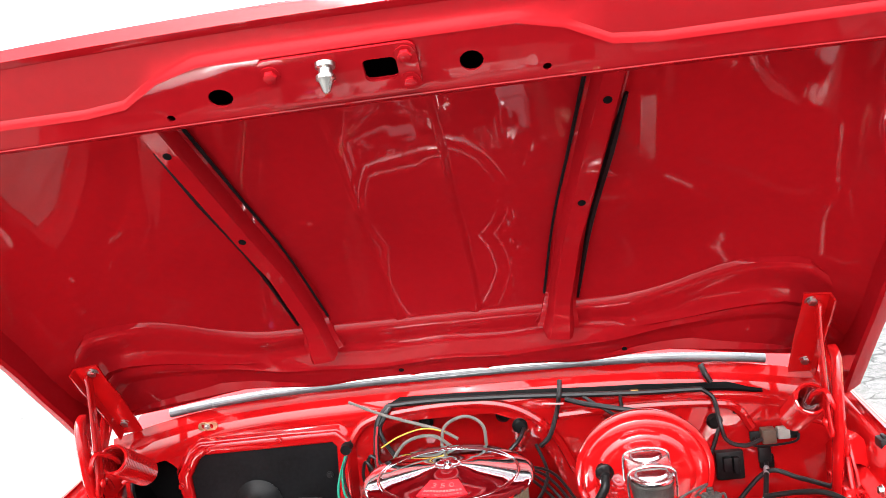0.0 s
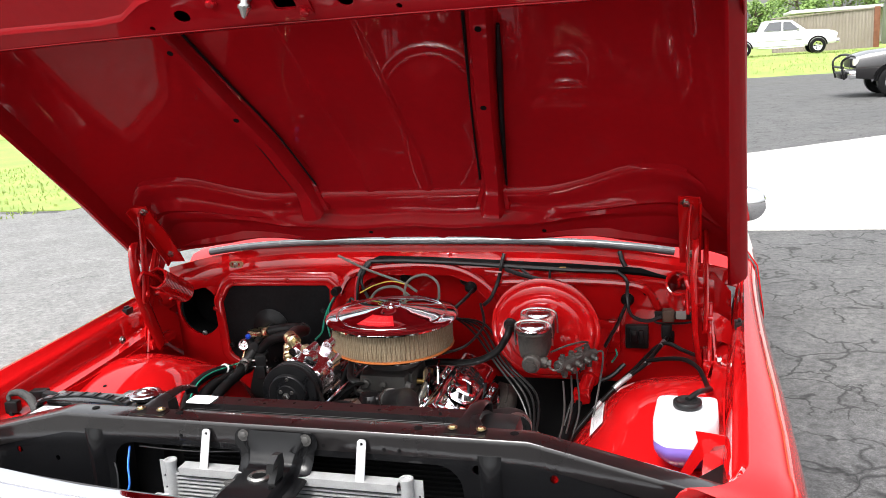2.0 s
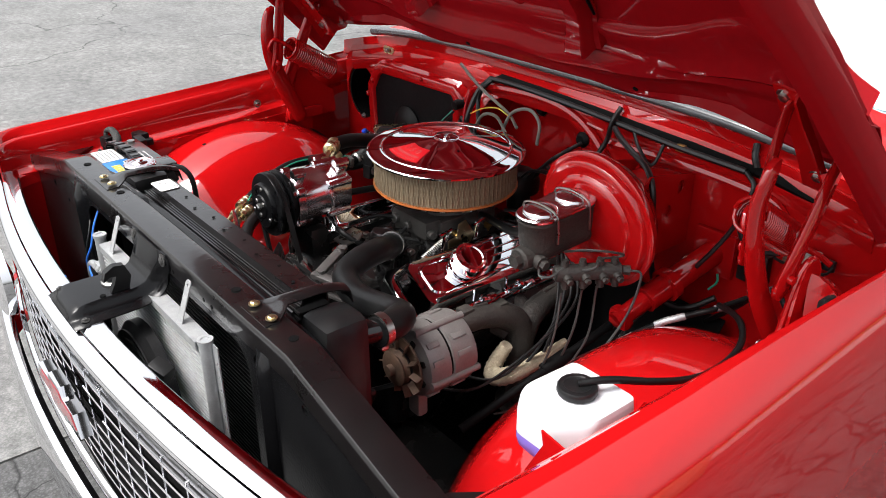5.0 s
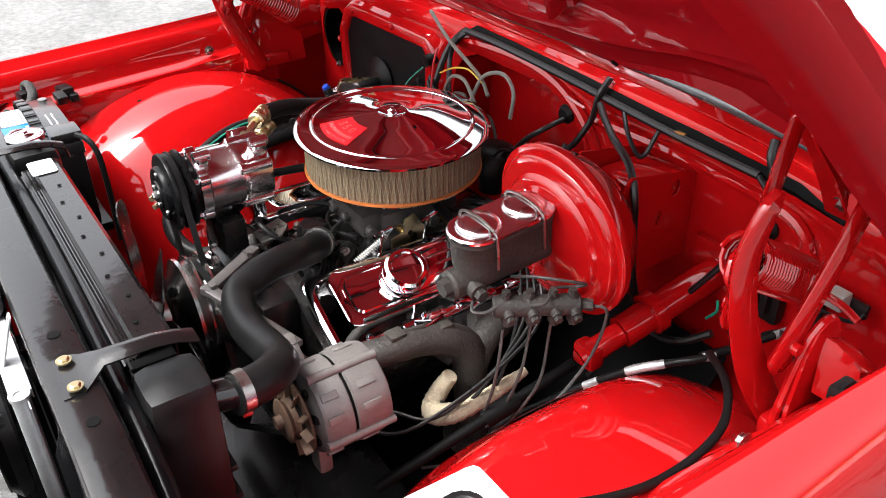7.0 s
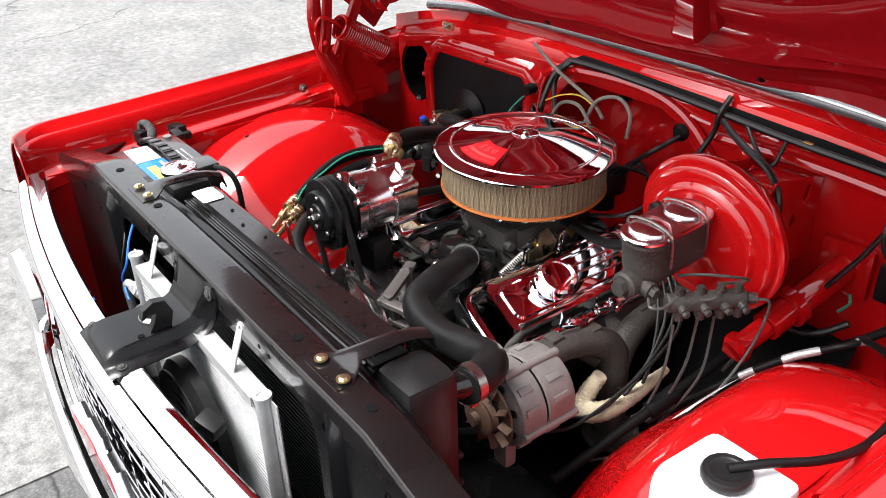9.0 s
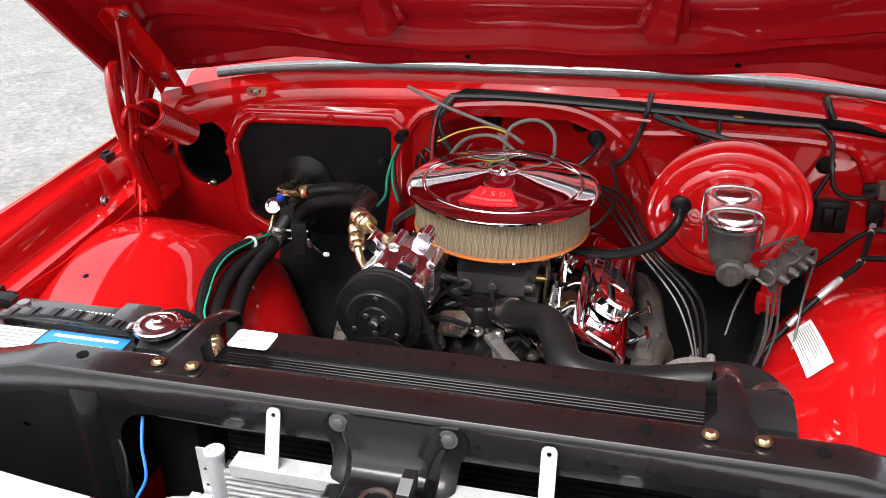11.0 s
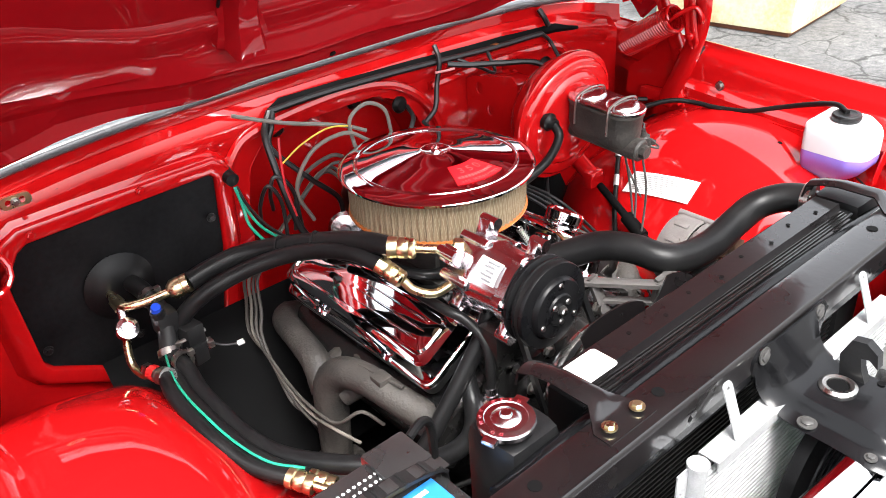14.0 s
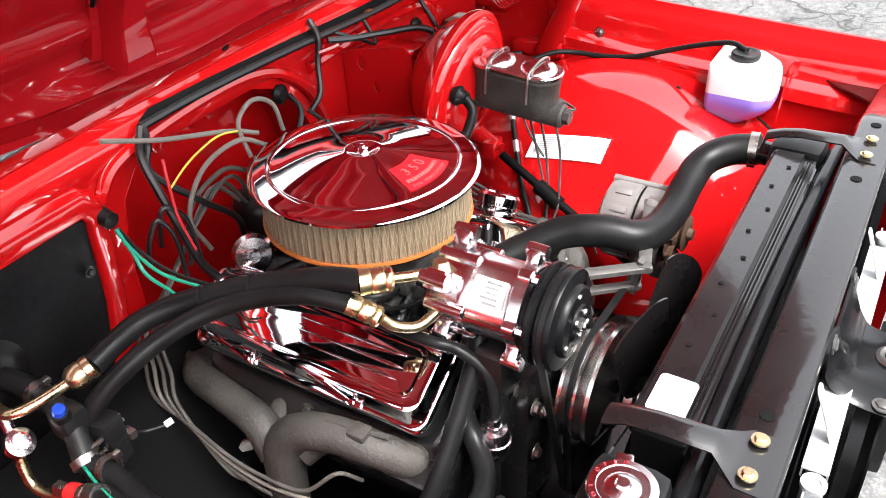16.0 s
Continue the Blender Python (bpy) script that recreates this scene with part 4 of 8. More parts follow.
# stiffening tube behind the rail
bm = B()
tube(bm, [(-0.45, 0.052, 0.955), (-0.2, 0.056, 0.962), (0.1, 0.056, 0.962), (0.40, 0.052, 0.955), (0.52, 0.05, 0.93), (0.66, 0.045, 0.87)], 0.013, 10)
part("tube_brace", bm, SATIN, support)
for sx in (-1, 1):
    # pressed vertical ribs beside the opening and a gusset at the fender
    bm = B()
    grid(bm, lambda v, u: (sx * (0.428 + 0.022 * u), -0.0265 - 0.012 * max(0, 1 - abs(u)) ** 0.6 * ease((0.962 - v) / 0.02) * ease((v - 0.56) / 0.03), v), [0.55, 0.57, 0.6, 0.7, 0.8, 0.9, 0.94, 0.952, 0.966], [-1, -0.8, -0.5, 0, 0.5, 0.8, 1])
    part("rib", solid(bm, 0.002), SATIN, support)
    bm = B()
    plate(bm, [(sx * 0.80, -0.03), (sx * 0.845, -0.03), (sx * 0.845, 0.14), (sx * 0.74, 0.0)], [], lambda x, y: (x, y, 0.905), (0, 0, -0.004))
    part("gusset", bm, GLOSSBLK, support)
    for x in (0.353, 0.408) if sx > 0 else (-0.325, -0.277):
        bm = B()
        hexbolt(bm, (x, 0.004, 1.0045), (0, 0, 1), 0.0062, 0.004)
        part("bolt", bm, GOLD, support, "yellow zinc hex bolt")
    # bracket strap from the rail back over the radiator
    bm = B()
    xs0 = 0.378 if sx > 0 else -0.302
    bp = [(-0.012, 1.0), (0.012, 1.001), (0.022, 1.003), (0.040, 1.010), (0.10, 1.008), (0.128, 1.003), (0.152, 0.994), (0.157, 0.972)]
    grid(bm, lambda u, k: (xs0 + u * (0.040, 0.040, 0.031, 0.017, 0.0155, 0.0155, 0.017, 0.016)[k], bp[k][0], bp[k][1] + 0.006 * (1 - u * u) * (k > 2)), [-1, -0.75, -0.3, 0.3, 0.75, 1], range(len(bp)))
    part("clamp_strap", solid(bm, 0.003), GLOSSBLK, support)
for x in (-0.235, 0.285, -0.44, 0.47):
    bm = B()
    lathe(bm, [(0, 0), (0.008, 0), (0.008, 0.0006), (0, 0.0006)], (x, 0.006, 0.9992), (0, 0, 1), 14)
    part("hole", bm, WELL, toprail)
for x in (-0.215, 0.10, 0.225, 0.255):
    bm = B()
    lathe(bm, [(0, 0), (0.004, 0), (0.004, 0.0006), (0, 0.0006)], (x, -0.0262, 0.965), (0, -1, 0), 8)
    part("hole", bm, WELL, toprail)

# ---- radiator ----
radiator = thing("radiator", (0, 0.1, 0.5), "black painted crossflow radiator with finned core", "radiator")
bm = B()
box(bm, (0.04, 0.1, 0.72), (0.66, 0.055, 0.5), 0.003)
core = part("core", bm, WELL, radiator)
for i in range(46):
    bm = B()
    box(bm, (0.04, 0.072, 0.495 + 0.0105 * i), (0.655, 0.004, 0.0035))
    part("tube", bm, BLACKPL, core)
bm = B()
grid(bm, lambda x, k: (x, (0.066, 0.066, 0.072, 0.078, 0.084, 0.088, 0.128, 0.134, 0.134)[k], (0.945, 0.965, 0.968, 0.968, 0.972, 0.986, 0.986, 0.98, 0.95)[k]), [-0.275, -0.1, 0.1, 0.25, 0.352], range(9))
top = part("top_channel", solid(bm, 0.003), GLOSSBLK, radiator)
for i in range(4):
    bm = B()
    box(bm, (0.04, 0.0695 + 0.0045 * i, 0.969 + 0.0012 * i), (0.626, 0.002, 0.004))
    part("ridge", bm, GLOSSBLK, top)
for i in range(9):
    bm = B()
    lathe(bm, [(0, 0), (0.0035, 0), (0.0035, 0.0006), (0, 0.0006)], (-0.22 + 0.065 * i, 0.100 + 0.010 * (i % 2), 0.9875), (0, 0, 1), 8)
    part("punch_mark", bm, WELL, top)
for sx, x in ((-1, -0.372), (1, 0.418)):
    bm = B()
    box(bm, (x, 0.105, 0.735), (0.085, 0.085, 0.49), 0.022)
    tk = part("side_tank", bm, BLACKPL, radiator)
    for i in range(6):
        bm = B()
        box(bm, (x + sx * 0.006, 0.146, 0.58 + 0.05 * i), (0.066, 0.012, 0.010), 0.004)
        part("tank_rib", bm, BLACKPL, tk)
bm = B()
cyl(bm, (0.425, 0.13, 0.932), (0.44, 0.19, 0.932), 0.021, seg=20)
part("outlet", bm, GLOSSBLK, radiator)
bm = B()
lathe(bm, [(0, -0.02), (0.026, -0.02), (0.024, 0.008), (0, 0.008)], (-0.386, 0.102, 0.978), (0, 0, 1), 24)
part("filler_neck", bm, GLOSSBLK, radiator)
bm = B()
lathe(bm, [(0, 0), (0.024, 0), (0.034, 0.002), (0.035, 0.009), (0.0335, 0.0115), (0.026, 0.013), (0.025, 0.012), (0.018, 0.012), (0.016, 0.014), (0.008, 0.016), (0.006, 0.019), (0, 0.019)], (-0.386, 0.102, 0.985), (0, 0, 1), 36)
for a in (0.3, 3.44):
    box(bm, (-0.386 + 0.035 * math.cos(a), 0.102 + 0.035 * math.sin(a), 0.991), (0.018, 0.018, 0.008), 0.003, rot=(0, 0, math.degrees(a)))
cap = part("radiator_cap", bm, POLISHED, radiator, "polished steel radiator cap with pressed red lettering")
for k, ch in enumerate("DO NOT OPEN"):
    a = radians(215 - 20 * k)
    words(ch, 0.0062, Matrix.Translation((-0.386 + 0.0295 * math.cos(a), 0.102 + 0.0295 * math.sin(a), 0.9978)) @ Matrix.Rotation(a - math.pi / 2, 4, "Z"), DKRED, cap, "letter") if ch != " " else None
bm = B()
plate(bm, rrect(-0.272, 0.080, -0.212, 0.122, 0.006), [], lambda x, y: (x, y, 0.9874), (0, 0, 0.001))
st = part("sticker", bm, LABEL, radiator, "white paper sticker with small printed marks")
for x, y in ((-0.255, 0.095), (-0.252, 0.105), (-0.225, 0.115), (-0.22, 0.119)):
    bm = B()
    box(bm, (x, y, 0.9886), (0.008, 0.003, 0.0004))
    part("print_bar", bm, INK, st)



# ---- condenser ----
cond = thing("condenser", (0.02, -0.05, 0.75), "bare aluminium air conditioning condenser on two straps", "condenser")
CX0, CX1, CZ0, CZ1 = -0.219, 0.264, 0.62, 0.912
bm = B()
box(bm, (0.0225, -0.046, (CZ0 + CZ1) / 2), (CX1 - CX0, 0.010, CZ1 - CZ0 - 0.02))
part("fin_core", bm, material("condenser_fins", (0.06, 0.062, 0.064), 0.6, metal=0.3, vary=0.5, scale=40, bump=0.5, bump_scale=500), cond)
for i in range(31):
    bm = B()
    box(bm, (0.0225, -0.0535, 0.634 + 0.0087 * i), (CX1 - CX0, 0.007, 0.0034), 0.0008)
    part("tube", bm, BAREALU, cond)
bm = B()
grid(bm, lambda x, k: (x, (-0.064, -0.064, -0.036, -0.036)[k], (0.898, 0.914, 0.914, 0.90)[k]), [-0.205, 0.258], range(4))
part("top_plate", solid(bm, 0.002), DULLALU, cond)
for x in (-0.230, 0.274):
    bm = B()
    cyl(bm, (x, -0.052, CZ0 - 0.01), (x, -0.052, 0.922), 0.0115, seg=16)
    lathe(bm, [(0.0075, 0), (0.0135, 0), (0.0135, 0.006), (0.0075, 0.006), (0.0075, 0)], (x, -0.052, 0.918), (0, 0, 1), 16)
    part("manifold", bm, BAREALU, cond)
    bm = B()
    sgn = -1 if x < 0 else 1
    plate(bm, [(x + sgn * 0.008, 0.62), (x + sgn * 0.030, 0.62), (x + sgn * 0.030, 0.918), (x + sgn * 0.008, 0.918)], [ngon(x + sgn * 0.022, 0.65 + 0.026 * i, 0.003, 0.003, 6) for i in range(10)], lambda u, z: (u, -0.046, z), (0, 0.002, 0))
    part("end_flange", bm, BAREALU, cond)
for x in (-0.151, 0.183):
    bm = B()
    plate(bm, rrect(x - 0.009, 0.905, x + 0.009, 0.985, 0.006, 3), [ngon(x, 0.977, 0.003, 0.003, 8)], lambda u, z: (u, -0.0295 - 0.03 * (0.985 - z) / 0.08, z), (0, -0.002, 0))
    part("hanger_strap", bm, DULLALU, cond, "pale metal hanger strap")
bm = B()
tube(bm, [(-0.24, -0.056, 0.835), (-0.265, -0.058, 0.835), (-0.285, -0.06, 0.835), (-0.31, -0.06, 0.826), (-0.322, -0.06, 0.80), (-0.322, -0.055, 0.72)], 0.008, 10)
part("pipe", bm, BAREALU, cond)
bm = B()
lathe(bm, [(0, 0), (0.0125, 0), (0.0125, 0.014), (0.010, 0.016), (0.0125, 0.018), (0.0125, 0.030), (0, 0.030)], (-0.245, -0.056, 0.835), (-1, 0, 0), 6)
part("fitting", bm, BAREALU, cond)
bm = B()
lathe(bm, [(0, 0), (0.112, 0), (0.125, 0.012), (0.125, 0.03), (0, 0.03)], (0.06, -0.105, 0.735), (0, 1, 0), 40)
for i in range(6):
    lathe(bm, [(0.018 * (i + 1), -0.003), (0.018 * (i + 1) + 0.004, -0.003), (0.018 * (i + 1) + 0.004, 0.002), (0.018 * (i + 1), 0.002)], (0.06, -0.105, 0.735), (0, 1, 0), 40)
fan = part("electric_fan", bm, BLACKPL, cond, "black plastic auxiliary fan housing")
bm = B()
box(bm, (0.175, -0.10, 0.83), (0.04, 0.03, 0.03), 0.006, rot=(10, 20, 25))
part("fan_mount", bm, BLACKPL, fan)
bm = B()
box(bm, (0.02, -0.095, 0.815), (0.03, 0.02, 0.035), 0.006, rot=(0, 30, 0))
part("fan_mount", bm, BLACKPL, fan)

# ---- hood latch ----
latch = thing("hood_latch", (0, -0.1, 0.92), "black pressed steel hood latch support with a hook", "hood latch")
bm = B()
lp = spline([(0, -0.0300, 0.990), (0, -0.0305, 0.966), (0, -0.034, 0.944), (0, -0.046, 0.923), (0, -0.070, 0.912), (0, -0.10, 0.910), (0, -0.145, 0.910), (0, -0.182, 0.909), (0, -0.200, 0.905)], 4)
lu = [-1.0, -0.94, -0.80, -0.74, -0.70, -0.66, -0.62, -0.58, -0.3, 0, 0.3, 0.58, 0.62, 0.66, 0.70, 0.74, 0.80, 0.94, 1.0]


def latch_sheet(u, i):
    """A hat section: flat bolted flanges, and a raised middle that bends forwards from the rail."""
    k = i / 4
    p, d = lp[i], (lp[min(i + 1, len(lp) - 1)] - lp[max(i - 1, 0)]).normalized()
    up = Vector((0, d.z, -d.y))
    w = float(np.interp(k, [0, 0.4, 1, 1.8, 2.6, 4, 6, 7, 8], [0.078, 0.088, 0.090, 0.082, 0.078, 0.077, 0.080, 0.084, 0.078]))
    high = float(np.interp(k, [0, 0.5, 1.5, 2.5, 4, 6.6, 7.4, 8], [0.002, 0.006, 0.014, 0.019, 0.019, 0.019, 0.012, 0.002]))
    q = p + up * (high * ease((0.76 - abs(u)) / 0.20) - 0.005 * ease((abs(u) - 0.9) / 0.1) * ease((k - 1.5) / 1))
    return (u * w, q.y, q.z)


grid(bm, latch_sheet, lu, range(len(lp)))
lpl = part("plate", solid(bm, 0.004), SATIN, latch)
bm = B()
lathe(bm, [(0.013, 0.0), (0.023, 0.0), (0.0235, 0.003), (0.019, 0.006), (0.014, 0.005), (0.013, 0.0)], (-0.002, -0.100, 0.9285), (0, 0.02, 1), 20)
part("latch_ring", bm, STEEL, latch, "greased latch hole ring")
bm = B()
lathe(bm, [(0, 0), (0.013, 0), (0.013, 0.0008), (0, 0.0008)], (-0.002, -0.100, 0.9310), (0, 0.02, 1), 16)
part("latch_hole", bm, WELL, lpl)
bm = B()
lathe(bm, [(0, 0), (0.005, 0), (0.005, 0.0008), (0, 0.0008)], (0.040, -0.135, 0.9295), (0, 0.02, 1), 12)
part("latch_hole", bm, WELL, lpl)
for x, y, z, ax in ((-0.068, -0.031, 0.978, (0, -1, 0.1)), (0.066, -0.031, 0.976, (0, -1, 0.1)), (-0.071, -0.178, 0.909, (0, 0, 1)), (0.070, -0.178, 0.909, (0, 0, 1)), (-0.068, -0.098, 0.910, (0, 0, 1))):
    bm = B()
    hexbolt(bm, (x, y, z), ax, 0.008 if y > -0.1 else 0.005, 0.004)
    part("bolt", bm, LINESTEEL, latch)
bm = B()
plate(bm, [(-0.122, 0.926), (-0.088, 0.926), (-0.082, 0.955), (-0.092, 0.979), (-0.110, 0.982), (-0.126, 0.972), (-0.130, 0.954), (-0.118, 0.962), (-0.108, 0.960), (-0.112, 0.945)], [], lambda y, z: (0.026 + 0.15 * (z - 0.93), y, z), (0.014, 0, 0))
part("hook", bm, BLACKPL, latch)

# ---- grille ----
def bow(x):
    return 0.185 * x * x


grille = thing("grille", (0, -0.22, 0.55), "chrome egg-crate grille under a chrome header panel", "grille")
gx = [-0.78 + 0.06 * i for i in range(27)]
bm = B()
hp = [(-0.152, 0.878), (-0.152, 0.900), (-0.156, 0.9045), (-0.178, 0.9045), (-0.184, 0.9025), (-0.190, 0.898), (-0.1905, 0.893)]
grid(bm, lambda x, k: (x, hp[k][0] + bow(x) * 0.7, hp[k][1]), gx, range(7))
part("header_panel", solid(bm, 0.003), CHROME, grille, "chrome header panel mirroring the red hood")
bm = B()
tp = [(-0.191, 0.889), (-0.1925, 0.8955), (-0.200, 0.8945), (-0.211, 0.889), (-0.216, 0.884), (-0.2175, 0.879), (-0.214, 0.872)]
grid(bm, lambda x, k: (x, tp[k][0] + bow(x) * 0.7, tp[k][1]), gx, range(7))
part("upper_trim", solid(bm, 0.003), CHROME, grille, "bright chrome upper trim")
# gloss black stands in for the dark reflection in this chrome band
bm = B()
grid(bm, lambda x, k: (x, (-0.2135, -0.206, -0.201, -0.197, -0.197)[k] + bow(x) * 0.7, (0.872, 0.868, 0.845, 0.815, 0.806)[k]), gx, range(5))
part("dark_reflection_band", solid(bm, 0.002), GLOSSBLK, grille)
for i in range(8):
    bm = B()
    z = 0.812 - 0.0295 * i
    tube(bm, [(x, -0.203 + bow(x) * 0.7, z) for x in gx[::2]], 0.0032, 6, 2)
    part("horizontal_bar", bm, CHROME, grille)
for i in range(21):
    bm = B()
    x = -0.75 + 0.075 * i
    box(bm, (x, -0.200 + bow(x) * 0.7, 0.71), (0.0035, 0.006, 0.22), 0.001)
    part("vertical_bar", bm, CHROME, grille)
# sheet painted near-black for the shade behind the bars
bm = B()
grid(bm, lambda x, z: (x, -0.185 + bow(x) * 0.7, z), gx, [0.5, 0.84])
part("shade_backing", solid(bm, 0.002), WELL, grille)
bm = B()
emb = [(-0.105, -0.016), (-0.045, -0.016), (-0.035, -0.032), (0.035, -0.032), (0.045, -0.016), (0.105, -0.016), (0.085, 0.016), (0.035, 0.016), (0.025, 0.03), (-0.025, 0.03), (-0.035, 0.016), (-0.085, 0.016)]
plate(bm, [(x * 1.2, z * 1.15) for x, z in emb], [], lambda x, z: (x + 0.012, -0.219, 0.748 + z), (0, -0.022, 0))
em = part("emblem", bm, CHROME, grille, "chrome emblem with a red inlay")
bm = B()
plate(bm, [(x * 1.02, z * 0.72) for x, z in emb], [], lambda x, z: (x + 0.012, -0.2412, 0.748 + z), (0, -0.001, 0))
part("inlay", bm, DKRED, em)
bm = B()
grid(bm, lambda x, k: (x, (-0.214, -0.221, -0.224, -0.224, -0.214)[k] + bow(x) * 0.7, (0.604, 0.601, 0.594, 0.585, 0.58)[k]), gx, range(5))
part("lower_trim", solid(bm, 0.003), CHROME, grille)
for sx in (-1, 1):
    bm = B()
    lathe(bm, [(0, 0.0), (0.05, 0.012), (0.085, 0.004), (0.095, 0.0), (0.1, -0.02), (0, -0.04)], (sx * 0.66, -0.20, 0.69), (0, -1, 0), 28)
    part("headlight", bm, CHROME, grille)
bm = B()
bp = [(-0.228, 0.563), (-0.240, 0.570), (-0.252, 0.563), (-0.260, 0.54), (-0.263, 0.50), (-0.262, 0.46), (-0.255, 0.43), (-0.24, 0.415)]
grid(bm, lambda x, k: (x, bp[k][0] + 0.105 * x ** 2 + 0.05 * ease((abs(x) - 0.85) / 0.1), bp[k][1]), [-0.95 + 0.05 * i for i in range(39)], range(8))
bumper = single("front_bumper", solid(bm, 0.006), CHROME, "polished chrome front bumper", "bumper", base=(0, -0.3, 0.35))


# ---- engine ----
def bolts(points, axis, r, mat, parent, name="bolt", h=0.008):
    for p in points:
        bm = B()
        hexbolt(bm, p, axis, r, h)
        part(name, bm, mat, parent)


engine = thing("engine", (0, 0.62, 0.42), "black V8 engine block with cast heads", "engine")
bm = B()
box(bm, (0, 0.63, 0.58), (0.30, 0.48, 0.28), 0.03)
box(bm, (0, 0.63, 0.44), (0.24, 0.44, 0.14), 0.04)
part("block", bm, BLOCK, engine)
for sx in (-1, 1):
    bm = B()
    box(bm, (sx * 0.185, 0.625, 0.705 if sx > 0 else 0.680), (0.17, 0.47, 0.10), 0.012, rot=(0, sx * 25, 0))
    part("cylinder_head", bm, BLOCK, engine)
bm = B()
grid(bm, lambda x, y: (x, y, 0.775 + 0.025 * math.cos(x * 22) + 0.006 * math.sin(y * 60) * (abs(x) > 0.03)), [-0.125 + 0.0125 * i for i in range(21)], [0.40 + 0.02 * i for i in range(24)])
intake = part("intake_manifold", solid(bm, 0.02), BLOCK, engine)
for y in (0.47, 0.57, 0.75, 0.84):
    for sx in (-1, 1):
        bm = B()
        tube(bm, [(sx * 0.03, y + (0.64 - y) * 0.4, 0.80), (sx * 0.07, y + (0.64 - y) * 0.15, 0.79), (sx * 0.125, y, 0.765)], [0.022, 0.02, 0.02], 10)
        part("runner", bm, BLOCK, intake)
bolts([(sx * 0.095, y, 0.79) for sx in (-1, 1) for y in (0.43, 0.52, 0.62, 0.72, 0.80)], (0, 0, 1), 0.008, STEEL, intake)
bm = B()
box(bm, (0, 0.36, 0.66), (0.26, 0.08, 0.30), 0.03)
cyl(bm, (0, 0.29, 0.745), (0, 0.36, 0.745), 0.055, 0.07, seg=24)
part("timing_cover", bm, BLOCK, engine)
bm = B()
for sx in (-1, 1):
    tube(bm, [(0, 0.33, 0.745), (sx * 0.05, 0.335, 0.76), (sx * 0.085, 0.36, 0.72), (sx * 0.09, 0.39, 0.69)], 0.03, 10)
part("water_pump", bm, BLOCK, engine)
bolts([(sx * 0.075, 0.325, z) for sx in (-1, 1) for z in (0.80, 0.70)] + [(-0.16, 0.36, 0.82), (-0.135, 0.345, 0.79), (0.05, 0.33, 0.82), (-0.085, 0.318, 0.715), (-0.115, 0.318, 0.655), (-0.12, 0.318, 0.755)], (0, -1, 0), 0.009, STEEL, engine)
# thermostat housing with its neck
bm = B()
lathe(bm, [(0, 0), (0.045, 0), (0.045, 0.014), (0.034, 0.018), (0.032, 0.04), (0.024, 0.055), (0, 0.058)], (-0.015, 0.495, 0.795), (0, 0, 1), 24)
tube(bm, [(-0.015, 0.495, 0.825), (0.012, 0.495, 0.83), (0.045, 0.478, 0.842)], 0.0215, 14)
th = part("thermostat_housing", bm, GLOSSBLK, engine, "black cast thermostat housing")
bolts([(-0.052, 0.48, 0.807), (0.022, 0.525, 0.807)], (0, 0, 1), 0.009, STEEL, th)
bm = B()
lathe(bm, [(0.0255, -0.007), (0.0285, -0.007), (0.0285, 0.007), (0.0255, 0.007)], (0.047, 0.475, 0.845), (0.05, -0.045, 0.022), 24)
box(bm, (0.047, 0.475, 0.814), (0.016, 0.012, 0.012), 0.002)
part("clamp", bm, STEEL, th)
# sender and small fittings on the intake front
for x, y in ((-0.10, 0.44), (-0.125, 0.475), (-0.065, 0.415)):
    bm = B()
    lathe(bm, [(0, 0), (0.010, 0), (0.010, 0.010), (0.006, 0.012), (0.006, 0.026), (0.003, 0.028), (0, 0.028)], (x, y, 0.80), (0, 0, 1), 10)
    part("sender", bm, BRASS if x < -0.11 else STEEL, engine)
# bright nuts, a bracket and short hoses round the thermostat housing
bolts([(-0.035, 0.452, 0.812), (-0.005, 0.445, 0.818), (0.03, 0.455, 0.812), (-0.075, 0.49, 0.815), (0.055, 0.52, 0.812)], (0, -0.3, 1), 0.0075, STEEL, engine)
bm = B()
plate(bm, [(-0.065, 0.395), (-0.02, 0.395), (-0.012, 0.43), (-0.03, 0.452), (-0.065, 0.448)], [ngon(-0.04, 0.425, 0.007, 0.007, 10)], lambda x, y: (x, y, 0.842 + 0.25 * (y - 0.42)), (0, 0, 0.004))
part("lifting_bracket", bm, STEEL, engine)
for pts, r in (([(-0.09, 0.445, 0.825), (-0.085, 0.42, 0.85), (-0.05, 0.405, 0.862), (-0.02, 0.42, 0.845), (-0.015, 0.45, 0.825)], 0.006), ([(0.06, 0.43, 0.80), (0.075, 0.41, 0.835), (0.06, 0.385, 0.845), (0.03, 0.375, 0.82)], 0.005), ([(-0.065, 0.415, 0.826), (-0.08, 0.39, 0.85), (-0.085, 0.36, 0.84)], 0.003)):
    bm = B()
    tube(bm, pts, r, 8)
    part("short_hose", bm, RUBBER, engine)
# front compressor bracket
bm = B()
box(bm, (-0.12, 0.365, 0.825), (0.11, 0.05, 0.10), 0.015)
box(bm, (-0.155, 0.36, 0.74), (0.05, 0.04, 0.14), 0.012, rot=(0, 12, 0))
part("compressor_bracket", bm, BLOCK, engine)


def vc_frame(sx):
    nrm = Vector((sx * 0.515, 0, 0.857))
    out = Vector((sx * 0.857, 0, -0.515))
    c = Vector((sx * 0.174, 0.630 if sx > 0 else 0.650, 0.776))
    return c, out, nrm


